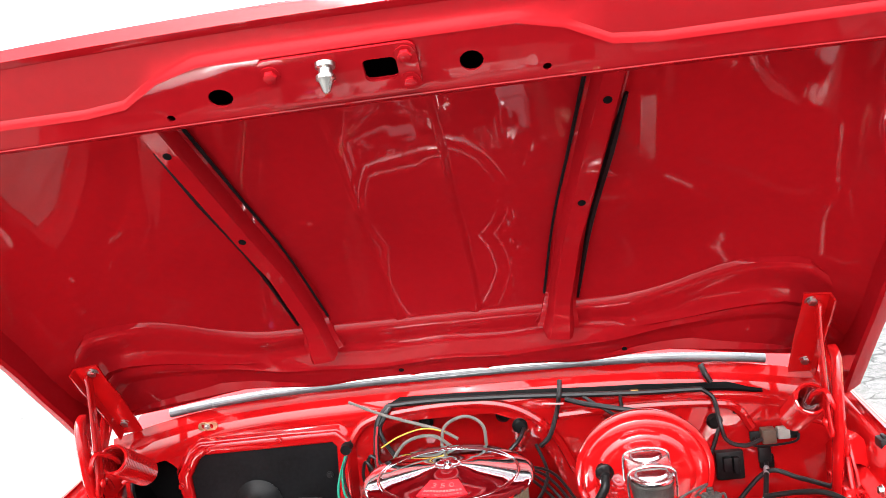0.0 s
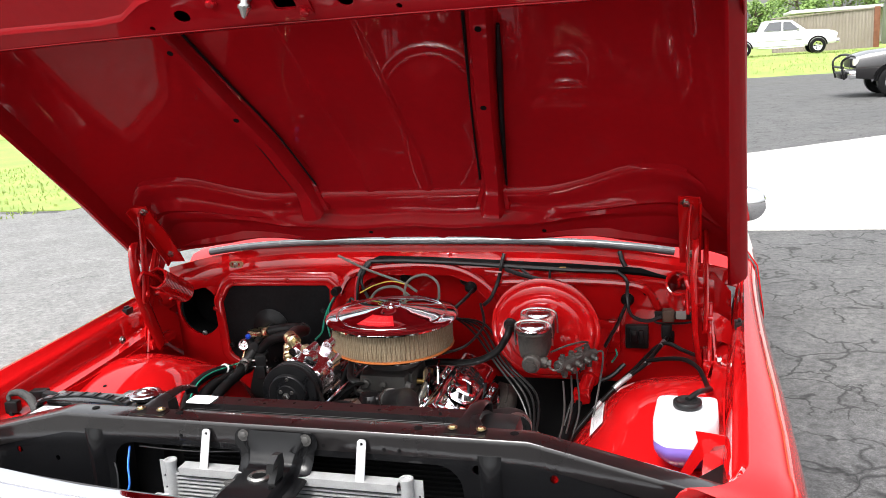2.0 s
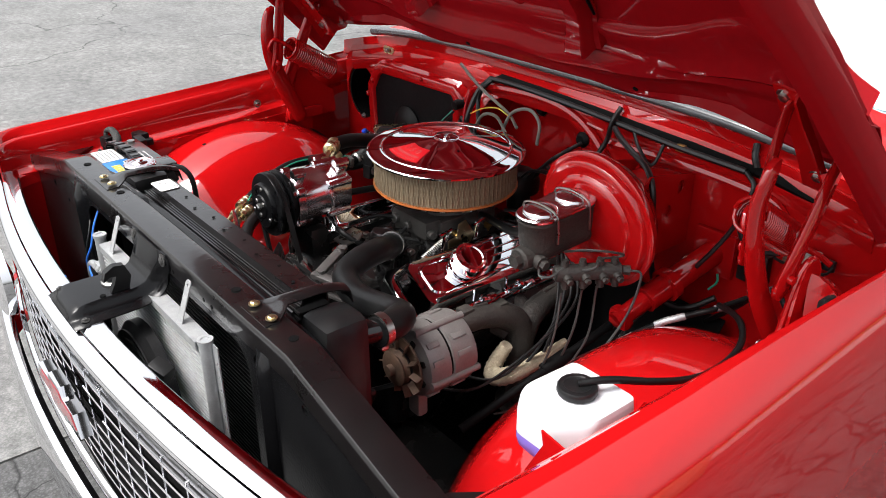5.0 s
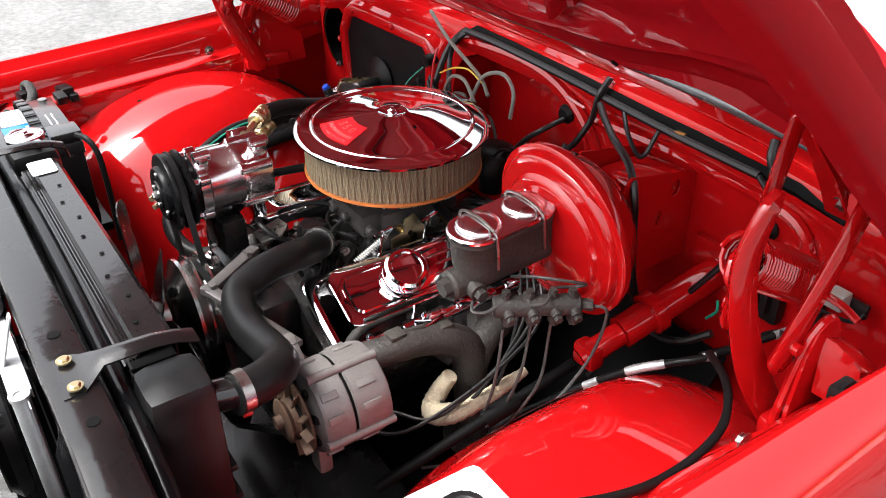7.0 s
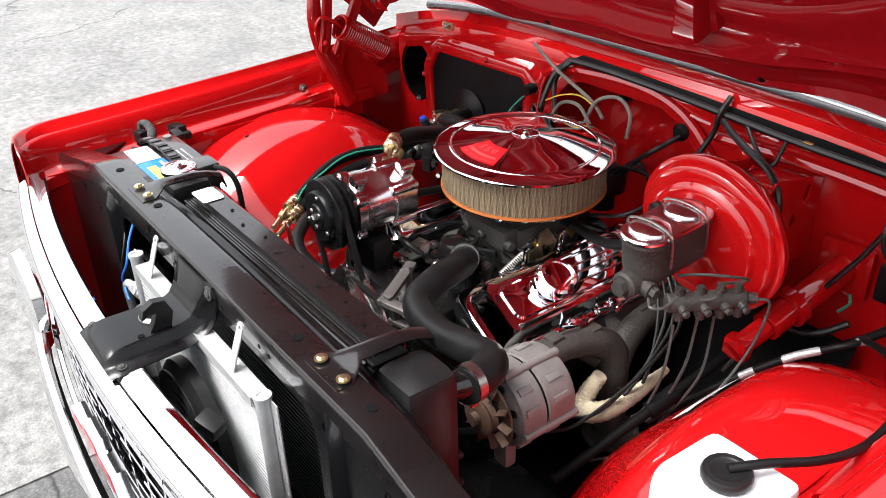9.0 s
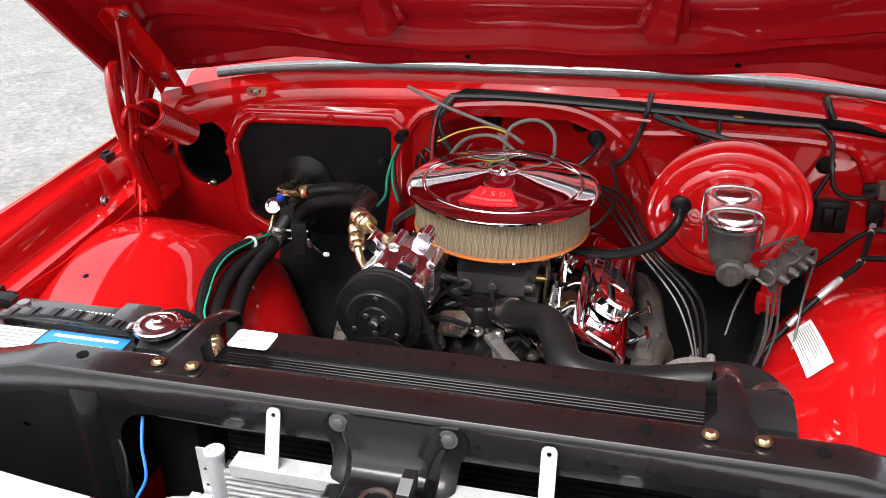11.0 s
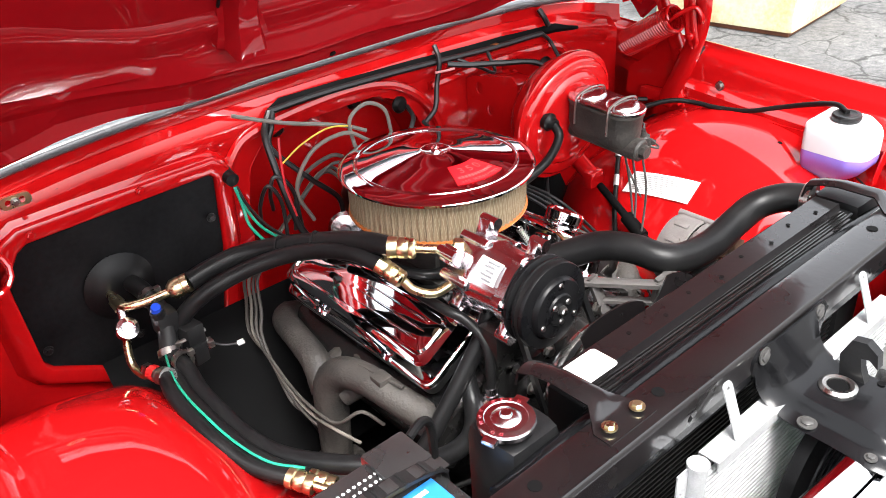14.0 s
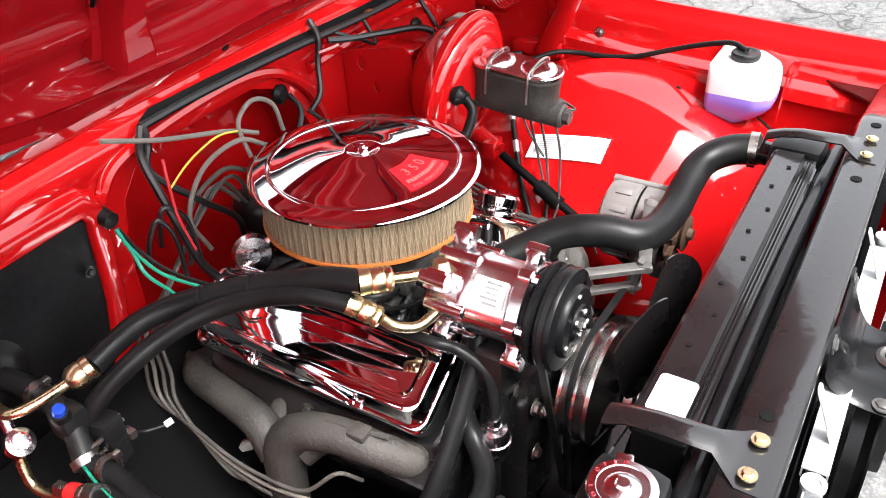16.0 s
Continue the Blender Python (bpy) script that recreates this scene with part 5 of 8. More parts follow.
def valve_cover(sx):
    c, out, nrm = vc_frame(sx)
    t = thing("valve_cover", c, "chrome valve cover with ribbed top" if sx < 0 else "chrome valve cover with a push-in breather", "valve cover", group="valve covers")
    ey = Vector((0, 1, 0))
    bm = B()
    # stacked rounded outlines: flange, step, wall, crowned top
    layers = [(0.079, 0.225, 0.000), (0.080, 0.226, 0.004), (0.076, 0.222, 0.007), (0.066, 0.212, 0.009), (0.062, 0.208, 0.016), (0.058, 0.204, 0.045), (0.054, 0.200, 0.056), (0.046, 0.192, 0.060), (0.040, 0.186, 0.0600), (0.038, 0.184, 0.0575), (0.036, 0.182, 0.0575), (0.033, 0.179, 0.0610), (0.02, 0.166, 0.0625), (0.008, 0.154, 0.063)]
    if sx < 0:
        layers = [(0.073, 0.208, 0.012), (0.0745, 0.209, 0.017), (0.073, 0.2075, 0.021), (0.0695, 0.206, 0.023), (0.064, 0.203, 0.0235), (0.060, 0.201, 0.030), (0.0565, 0.1985, 0.047)] + layers[6:]
    rings = []
    for w, l, h in layers:
        l += 0.012 * (sx < 0)
        pts = rrect(-w, -l, w, l, min(0.02, w * 0.5), 4)
        rings.append([bm.verts.new(c + out * a + ey * b + nrm * h) for a, b in pts])
    for p, q in zip(rings, rings[1:]):
        for i in range(len(p)):
            j = (i + 1) % len(p)
            bm.faces.new((p[i], p[j], q[j], q[i]))
    bm.faces.new(rings[-1])
    bm.faces.new(rings[0][::-1])
    part("cover", bm, CHROME, t)
    # raised spears along the top
    for a, y0, y1 in ((-0.018, -0.165, 0.03), (0.0, -0.170, 0.06), (0.018, -0.165, 0.03)) if sx < 0 else ((-0.017, -0.02, 0.16), (0.0, -0.01, 0.175), (0.017, -0.02, 0.16)):
        bm = B()
        tube(bm, [c + out * a + ey * (y0 + (y1 - y0) * q) + nrm * 0.0622 for q in (0, 0.1, 0.5, 1)], [0.0008, 0.0034, 0.0026, 0.0006], 10, 5)
        part("spear", bm, CHROME, t)
    bm = B()
    thick, wide, half = (0.016, 0.0735, 0.220) if sx < 0 else (0.004, 0.081, 0.226)
    plate(bm, rrect(-wide, -half, wide, half, 0.02), [], lambda a, b: c + out * a + ey * b - nrm * 0.004, nrm * thick)
    part("gasket", bm, BLACKPL, t)
    # spreader wing bolts along both flanges
    for side in (-1, 1):
        if sx < 0 and side > 0:
            # long T-bars lying up the skirt from each flange bolt
            for y in (-0.10, 0.10):
                bm = B()
                o = c + out * 0.0675 + ey * y + nrm * 0.0245
                box(bm, o, (0.010, 0.030, 0.007), 0.002, rot=(0, 31 * sx, 0))
                cyl(bm, o, o + nrm * 0.008, 0.005, 0.004, 10)
                for k in (0.045, 0.075):
                    cyl(bm, o + nrm * 0.004, c + out * 0.057 + nrm * 0.050 + ey * (y + k), 0.0024, 0.002, 8)
                part("hold_down", bm, CHROME, t)
            continue
        for y in (-0.165, -0.055, 0.055, 0.165) if side * 1 > 0 else (-0.12, 0.12):
            bm = B()
            o = c + out * side * 0.069 + ey * y + nrm * 0.008
            box(bm, o + nrm * 0.002, (0.013, 0.085, 0.005), 0.002, rot=(0, 31 * sx, 0))
            cyl(bm, o, o + nrm * 0.014, 0.007, 0.005, 10)
            part("hold_down", bm, CHROME, t)
    for y in (-0.075, 0.02) if sx > 0 else (-0.16, 0.16):
        for side in (1, -1):
            if sx < 0:
                continue
            bm = B()
            o = c + out * side * 0.069 + ey * y + nrm * 0.012
            d = (nrm * 0.9 + out * side * 0.5 + ey * 0.2).normalized()
            cyl(bm, o, o + d * 0.055, 0.004, 0.0035, 8)
            cyl(bm, o + d * 0.052 - ey * 0.02 + out * 0.004, o + d * 0.052 + ey * 0.02 - out * 0.004, 0.004, 0.0035, 8)
            part("wing_bolt", bm, CHROME, t)
    if sx > 0:
        o = c + out * 0.0 + ey * -0.078 + nrm * 0.058
        bm = B()
        lathe(bm, [(0, 0), (0.030, 0), (0.030, 0.006), (0.037, 0.008), (0.038, 0.012), (0.038, 0.016), (0.036, 0.018), (0.0385, 0.020), (0.0385, 0.036), (0.034, 0.041), (0.028, 0.0415), (0.026, 0.039), (0, 0.040)], o, nrm, 32)
        part("breather", bm, CHROME, t)
    else:
        o = c + out * -0.02 + ey * 0.165 + nrm * 0.056
        bm = B()
        lathe(bm, [(0, 0), (0.019, 0), (0.019, 0.006), (0.012, 0.009), (0.012, 0.016), (0, 0.018)], o, nrm, 18)
        part("grommet", bm, RUBBER, t)
        bm = B()
        tube(bm, [o + nrm * 0.014, o + nrm * 0.03 + ey * -0.02 + out * -0.01, (-0.15, 0.70, 0.85), (-0.11, 0.60, 0.845), (-0.06, 0.58, 0.84)], 0.010, 10)
        part("vent_hose", bm, RUBBER, t)
    return t


valve_cover(-1)
valve_cover(1)


def exhaust(sx):
    t = thing("exhaust_manifold", (sx * 0.30, 0.64, 0.56), "rough dark cast iron exhaust manifold", "exhaust manifold", group="exhaust manifolds")
    dy, dz = (0.0, -0.010) if sx < 0 else (-0.022, 0.018)
    P = lambda x, y, z: (sx * x, y + dy, z + dz)
    bm = B()
    if sx < 0:
        tube(bm, [P(0.215, 0.430, 0.676), P(0.243, 0.444, 0.700), P(0.272, 0.490, 0.732), P(0.286, 0.55, 0.745), P(0.297, 0.610, 0.733), P(0.304, 0.645, 0.69), P(0.308, 0.650, 0.61), P(0.312, 0.650, 0.50)], [0.025, 0.027, 0.026, 0.027, 0.029, 0.032, 0.031, 0.029], 16, 5, 0.02)
        tube(bm, [P(0.222, 0.876, 0.70), P(0.252, 0.868, 0.712), P(0.276, 0.835, 0.722), P(0.288, 0.77, 0.722), P(0.297, 0.70, 0.710), P(0.304, 0.662, 0.67)], [0.022, 0.024, 0.025, 0.025, 0.027, 0.030], 16, 5, 0.02)
    else:
        tube(bm, [P(0.228, 0.425, 0.700), P(0.252, 0.438, 0.722), P(0.278, 0.482, 0.735), P(0.288, 0.55, 0.735), P(0.296, 0.605, 0.720), P(0.303, 0.640, 0.685), P(0.308, 0.645, 0.61), P(0.312, 0.645, 0.50)], [0.022, 0.024, 0.025, 0.026, 0.029, 0.032, 0.031, 0.029], 16, 5, 0.02)
        tube(bm, [P(0.238, 0.905, 0.69), P(0.262, 0.880, 0.700), P(0.283, 0.81, 0.708), P(0.290, 0.74, 0.706), P(0.297, 0.685, 0.690), P(0.304, 0.650, 0.655)], [0.022, 0.024, 0.0245, 0.025, 0.028, 0.031], 16, 5, 0.02)
    for y in (0.585, 0.70):
        tube(bm, [P(0.23, y, 0.69), P(0.26, y + (0.645 - y) * 0.2, 0.695), P(0.295, y + (0.645 - y) * 0.6, 0.675)], 0.022, 12)
    # cast bosses and the parting rib along the runners
    box(bm, P(0.281, 0.512, 0.7605 + 0.006 * (sx < 0)), (0.028, 0.03, 0.012), 0.004)
    box(bm, P(0.290, 0.600, 0.748), (0.030, 0.026, 0.014), 0.004)
    up = 0.008 * (sx < 0)
    tube(bm, [P(0.266, 0.472, 0.753 + up), P(0.281, 0.52, 0.7610 + up), P(0.288, 0.565, 0.7620 + up)], 0.0035, 6)
    tube(bm, [P(0.272, 0.842, 0.736 + up), P(0.284, 0.80, 0.733 + up * 1.5), P(0.291, 0.73, 0.731 + up)], 0.0035, 6)
    part("casting", bm, IRON, t)
    for y in (0.46, 0.885 if sx > 0 else 0.872, 0.643):
        bm = B()
        box(bm, P(0.228, y - 0.025 * (y < 0.5), 0.69), (0.016, 0.075, 0.055), 0.006, rot=(0, sx * 25, 0))
        part("port_flange", bm, IRON, t)
    bolts([P(0.243, y, 0.70 + k) for y, k in ((0.408, -0.02), (0.412, 0.012), (0.925, 0.0), (0.643, 0.012))], (sx, 0, 0.3), 0.008, IRON, t)
    bm = B()
    lathe(bm, [(0.03, 0), (0.055, 0), (0.055, 0.014), (0.03, 0.014), (0.03, 0)], P(0.315, 0.645, 0.49), (0, 0, 1), 20)
    part("outlet_flange", bm, IRON, t)
    return t


exhaust(-1)
exhaust(1)

# ---- air cleaner ----
AC = Vector((-0.005, 0.668, 0.0))
ac = thing("air_cleaner", (AC.x, AC.y, 0.905), "round chrome air cleaner with pleated paper filter", "air cleaner")
ac.rotation_euler = (0, radians(1.6), 0)
ac.location.z += 0.014
bm = B()
lathe(bm, [(0, 0), (0.06, 0), (0.07, 0.004), (0.150, 0.005), (0.162, 0.008), (0.164, 0.011), (0.160, 0.013), (0.14, 0.012), (0, 0.011)], (AC.x, AC.y, 0.900), (0, 0, 1), 72)
part("base_pan", bm, CHROME, ac)
bm = B()
lathe(bm, [(0.150, 0.9125), (0.1655, 0.9125), (0.1675, 0.914), (0.1670, 0.9175), (0.150, 0.9185)], (AC.x, AC.y, 0), (0, 0, 1), 72)
part("lower_seal", bm, ORANGE, ac, "orange rubber filter seal")
bm = B()
n = 84
pleat = ((0, 0.1646), (0.14, 0.1618), (0.5, 0.1602), (0.86, 0.1618))
rows = [[bm.verts.new((AC.x + r * math.cos(2 * math.pi * (k + q) / n), AC.y + r * math.sin(2 * math.pi * (k + q) / n), z)) for k in range(n) for q, r in pleat] for z in (0.918, 0.990)]
for k in range(len(rows[0])):
    m = (k + 1) % len(rows[0])
    bm.faces.new((rows[0][k], rows[0][m], rows[1][m], rows[1][k]))
el = part("filter_element", bm, PAPER, ac, "tan pleated paper filter", angle=10)
bm = B()
for k in range(150):
    a = 2 * math.pi * k / 150
    for d in (0.42, -0.42):
        v = [bm.verts.new((AC.x + r * math.cos(a + da), AC.y + r * math.sin(a + da), z)) for r, da, z in ((0.1648, -d / 12, 0.918), (0.1648, -d / 12 + 0.005, 0.918), (0.1648, d / 12 + 0.005, 0.99), (0.1648, d / 12, 0.99))]
        bm.faces.new(v)
tagged(part("wire_mesh", bm, material("mesh_wire", (0.30, 0.25, 0.17), 0.5, metal=0.4), el), kind="stuff")
bm = B()
LID = [(0.160, 0.986), (0.174, 0.987), (0.1805, 0.990), (0.1810, 0.994), (0.178, 0.9975), (0.170, 0.9995), (0.154, 1.0008), (0.1515, 1.0012), (0.1500, 1.0036), (0.1480, 1.0044), (0.1460, 1.0036), (0.1445, 1.0012), (0.142, 1.0014), (0.128, 1.0040), (0.07, 1.0132), (0.032, 1.0190), (0.0285, 1.0205), (0.0255, 1.0205), (0.022, 1.0180), (0.010, 1.0165), (0, 1.0165)]
lathe(bm, LID, (AC.x, AC.y, 0), (0, 0, 1), 96)
lid = part("lid", bm, CHROME, ac, "polished chrome lid with a stepped cone")
bm = B()
lathe(bm, [(0, 1.0155), (0.0085, 1.0155), (0.0085, 1.0215), (0.0065, 1.0235), (0.0045, 1.0235), (0.004, 1.0275), (0, 1.028)], (AC.x, AC.y, 0), (0, 0, 1), 20)
part("wing_nut", bm, CHROME, ac)


def lid_z(r):
    return float(np.interp(r, [q[0] for q in LID[:3:-1]], [q[1] for q in LID[:3:-1]]))


def lid_point(r, a, up):
    return (AC.x + r * math.cos(a), AC.y + r * math.sin(a), lid_z(r) + up)


bm = B()
A0, A1 = radians(-114), radians(-68)
grid(bm, lambda a, r: lid_point(r, a, 0.0012), [A0 + (A1 - A0) * i / 14 for i in range(15)], [0.072, 0.085, 0.10, 0.115, 0.132])
decal = part("decal", bm, DECAL, lid, "red fan-shaped sticker with the number 350")
am = (A0 + A1) / 2
bm = B()
for k in range(12):
    a0, a1 = A1 - 0.05 - (A1 - A0 - 0.10) * (k + 0.05) / 12, A1 - 0.05 - (A1 - A0 - 0.10) * (k + 0.82) / 12
    bm.faces.new([bm.verts.new(lid_point(r, a, 0.0019)) for a, r in ((a0, 0.116), (a1, 0.116), (a1, 0.1085), (a0, 0.1085))])
tagged(part("print_bars", bm, PINKINK, decal), kind="stuff")


def on_decal(text, r, size, step):
    """Letters along an arc of the sticker."""
    for k, ch in enumerate(text):
        if ch != " ":
            a = am + radians(step) * (k - (len(text) - 1) / 2)
            words(ch, size, Matrix.Translation(lid_point(r, a, 0.0022)) @ Matrix.Rotation(a + math.pi / 2, 4, "Z") @ Matrix.Rotation(radians(9), 4, "X"), PINKINK, decal, "numeral" if ch.isdigit() else "letter")


on_decal("350", 0.093, 0.024, 11)
on_decal("300 HORSEPOWER", 0.126, 0.0085, 2.75)

# ---- carburettor ----
carb = thing("carburetor", (-0.005, 0.66, 0.79), "grey cast four-barrel carburettor", "carburetor")
bm = B()
box(bm, (-0.005, 0.665, 0.812), (0.17, 0.17, 0.02), 0.004)
box(bm, (-0.005, 0.665, 0.845), (0.15, 0.14, 0.05), 0.012)
box(bm, (-0.005, 0.585, 0.85), (0.13, 0.05, 0.045), 0.010)
box(bm, (-0.005, 0.745, 0.85), (0.13, 0.05, 0.045), 0.010)
lathe(bm, [(0.06, 0), (0.068, 0.0), (0.066, 0.045), (0.058, 0.045)], (-0.005, 0.665, 0.868), (0, 0, 1), 28)
part("body", bm, CARB, carb)
for p, q, r in (((0.05, 0.575, 0.845), (0.075, 0.57, 0.845), 0.011), ((0.062, 0.63, 0.835), (0.09, 0.63, 0.835), 0.008), ((-0.05, 0.57, 0.85), (-0.05, 0.55, 0.85), 0.013), ((0.0, 0.57, 0.85), (0.0, 0.548, 0.85), 0.010), ((0.055, 0.70, 0.83), (0.085, 0.70, 0.83), 0.014), ((0.03, 0.72, 0.83), (0.08, 0.735, 0.82), 0.012)):
    bm = B()
    cyl(bm, p, q, r, r * 0.9, 14, 0.002)
    part("fitting", bm, BRASS if r == 0.012 or r == 0.008 else CARB, carb)
bm = B()
plate(bm, [(0.60, 0.80), (0.66, 0.80), (0.675, 0.83), (0.65, 0.868), (0.63, 0.862), (0.625, 0.835), (0.60, 0.828)], [ngon(0.64, 0.83, 0.006, 0.006, 8)], lambda y, z: (0.088, y, z), (0.004, 0, 0))
part("throttle_lever", bm, GOLD, carb)
bm = B()
coil(bm, (0.115, 0.577, 0.857), (0.108, 0.512, 0.82), 0.006, 0.0011, 17, 5, 10)
tube(bm, [(0.115, 0.577, 0.857), (0.105, 0.60, 0.862), (0.092, 0.63, 0.85)], 0.0013, 5)
tube(bm, [(0.108, 0.512, 0.82), (0.106, 0.50, 0.81), (0.10, 0.49, 0.80)], 0.0013, 5)
part("return_spring", bm, STEEL, carb)
for pts in ([(-0.05, 0.56, 0.85), (-0.07, 0.52, 0.86), (-0.10, 0.47, 0.845), (-0.125, 0.475, 0.825)], [(0.0, 0.55, 0.845), (0.01, 0.52, 0.835), (0.03, 0.50, 0.82), (0.09, 0.45, 0.80)], [(0.05, 0.55, 0.83), (-0.02, 0.53, 0.825), (-0.08, 0.56, 0.82), (-0.11, 0.62, 0.81)]):
    bm = B()
    tube(bm, pts, 0.0042, 8)
    part("vacuum_hose", bm, RUBBER, carb)

# ---- distributor and its leads ----
dist = thing("distributor", (0, 0.885, 0.79), "black distributor with spark plug leads", "distributor")
bm = B()
lathe(bm, [(0, 0), (0.03, 0), (0.03, 0.04), (0.05, 0.045), (0.052, 0.075), (0.045, 0.09), (0.03, 0.10), (0, 0.10)], (-0.005, 0.905, 0.80), (0, 0, 1), 24)
part("cap", bm, BLACKPL, dist)
bm = B()
lathe(bm, [(0, 0), (0.012, 0), (0.016, 0.004), (0.034, 0.008), (0.036, 0.013), (0.030, 0.02), (0.012, 0.022), (0.010, 0.03), (0, 0.03)], (-0.095, 0.855, 0.842), (-0.6, -0.75, 0.2), 26)
part("vacuum_canister", bm, POLISHED, dist, "polished round vacuum advance canister")
random.seed(5)
lead_paths = []
# passenger side: down the wall behind the head and forwards in a loop round the manifold
for i in range(4):
    a = 2.3 + 0.5 * i
    s = Vector((-0.005 + 0.035 * math.cos(a), 0.905 + 0.035 * math.sin(a), 0.89))
    k, f = i * 0.015, (1.0, 0.8, 0.6, 0.3)[i]
    path = [(-0.298, 0.925 - k, 0.790), (-0.312, 0.915 - 1.3 * k, 0.742), (-0.328, 0.895 - 1.2 * k, 0.685 + 0.4 * k), (-0.333, 0.82 - 0.5 * k, 0.668 - 0.6 * k), (-0.337, 0.74, 0.640 - k), (-0.338, 0.667, 0.632 - 1.2 * k), (-0.335, 0.59, 0.642 - 1.2 * k), (-0.312, 0.54, 0.685 - k)]
    keep = path[:4 + round(4 * f)]
    lead_paths.append([s, s + Vector((-0.05, 0.01, 0.04 + 0.012 * i)), (-0.17 - 0.02 * i, 0.905, 0.90 - 0.015 * i), (-0.25 - 0.012 * i, 0.92 - k, 0.82)] + keep + [(keep[-1][0] + 0.03, keep[-1][1] - 0.02, keep[-1][2] - 0.035)])
for i in range(4):
    a = 0.8 - 0.5 * i
    s = Vector((-0.005 + 0.035 * math.cos(a), 0.905 + 0.035 * math.sin(a), 0.89))
    lead_paths.append([s, s + Vector((0.06, -0.01, 0.04)), (0.17 + 0.012 * i, 0.86, 0.90 + 0.008 * i), (0.25 + 0.012 * i, 0.78, 0.84), (0.34 + 0.015 * i, 0.70, 0.76), (0.375, 0.62 - 0.05 * i, 0.66), (0.30, 0.60 - 0.07 * i, 0.64)])
for pts in lead_paths:
    bm = B()
    tube(bm, pts, 0.0034, 7, 7)
    part("plug_lead", bm, (PALEHOSE if pts is lead_paths[1] else GREYWIRE) if pts[2][0] < 0 else WIRE, dist)
for pts, m in (([(-0.26, 0.925, 1.112), (-0.17, 0.91, 1.075), (-0.05, 0.90, 1.035), (0.0, 0.885, 1.012)], PALEHOSE),
               ([(-0.14, 0.90, 0.86), (-0.17, 0.895, 0.94), (-0.13, 0.885, 1.01), (-0.06, 0.87, 1.03), (-0.01, 0.86, 1.0)], PALEHOSE),
               ([(-0.18, 0.91, 0.85), (-0.16, 0.90, 0.95), (-0.09, 0.89, 0.985), (-0.05, 0.875, 0.97)], GREYWIRE),
               ([(-0.04, 0.87, 0.99), (-0.03, 0.895, 1.04), (0.02, 0.905, 1.058), (0.06, 0.90, 1.035), (0.065, 0.89, 0.985)], PALEHOSE),
               ([(-0.19, 0.90, 1.0), (-0.14, 0.90, 1.025), (-0.08, 0.895, 1.04), (-0.03, 0.89, 1.03)], YELLOWW)):
    bm = B()
    tube(bm, pts, 0.0018 if m is YELLOWW else 0.0040, 8, 8)
    part("vacuum_line" if m is not YELLOWW else "thin_wire", bm, m, dist)

# ---- compressor ----
CX, CZ = -0.122, 0.937
comp = thing("ac_compressor", (CX, 0.36, 0.86), "polished air conditioning compressor with a black clutch pulley", "compressor")
bm = B()
lathe(bm, [(0, 0.255), (0.024, 0.255), (0.026, 0.258), (0.046, 0.259), (0.049, 0.262), (0.050, 0.268), (0.056, 0.268), (0.0685, 0.270), (0.070, 0.273), (0.070, 0.277), (0.061, 0.282), (0.070, 0.287), (0.070, 0.290), (0.061, 0.295), (0.070, 0.300), (0.070, 0.305), (0.060, 0.308), (0.057, 0.308), (0.057, 0.316), (0, 0.316)], (CX, 0, CZ), (0, 1, 0), 56)
pul = part("clutch_pulley", bm, CLUTCH, comp, "black grooved clutch pulley")
bm = B()
lathe(bm, [(0, 0.246), (0.005, 0.246), (0.0065, 0.249), (0.0085, 0.2495), (0.0085, 0.2555), (0, 0.2555)], (CX, 0, CZ), (0, 1, 0), 6)
part("hub_nut", bm, STEEL, pul, "bright steel hub nut")
for k in range(3):
    bm = B()
    a = 0.5 + 2.094 * k
    lathe(bm, [(0, 0), (0.005, 0), (0.004, 0.003), (0, 0.003)], (CX + 0.016 * math.cos(a), 0.2552, CZ + 0.019 * math.sin(a)), (0, -1, 0), 10)
    part("rivet", bm, STEEL, pul)
    bm = B()
    a += 1.0
    lathe(bm, [(0, 0), (0.005, 0), (0.004, 0.003), (0, 0.003)], (CX + 0.039 * math.cos(a), 0.2592, CZ + 0.039 * math.sin(a)), (0, -1, 0), 10)
    part("rivet", bm, STEEL, pul)
bm = B()
lathe(bm, [(0, 0.314), (0.050, 0.314), (0.060, 0.318), (0.061, 0.334), (0.056, 0.338), (0.0555, 0.39), (0.058, 0.394), (0.0585, 0.408), (0.057, 0.412), (0.0575, 0.446), (0.053, 0.454), (0.042, 0.458), (0, 0.459)], (CX, 0, CZ), (0, 1, 0), 44, 5, 0.03)
body = part("body", bm, POLISHED, comp)
for a in (30, 100, 172, 245, 315):
    bm = B()
    d = Vector((math.cos(radians(a)), 0, math.sin(radians(a))))
    o = Vector((CX, 0, CZ)) + d * 0.058
    cyl(bm, o + Vector((0, 0.316, 0)), o + Vector((0, 0.336, 0)), 0.011, seg=12, round_=0.002)
    part("boss", bm, POLISHED, body)
    bm = B()
    cyl(bm, o + Vector((0, 0.392, 0)), o + Vector((0, 0.452, 0)), 0.0095, seg=12, round_=0.002)
    part("boss", bm, POLISHED, body)
    bm = B()
    cyl(bm, o + Vector((0, 0.308, 0)), o + Vector((0, 0.318, 0)), 0.0065, seg=6)
    part("through_bolt", bm, POLISHED, body)
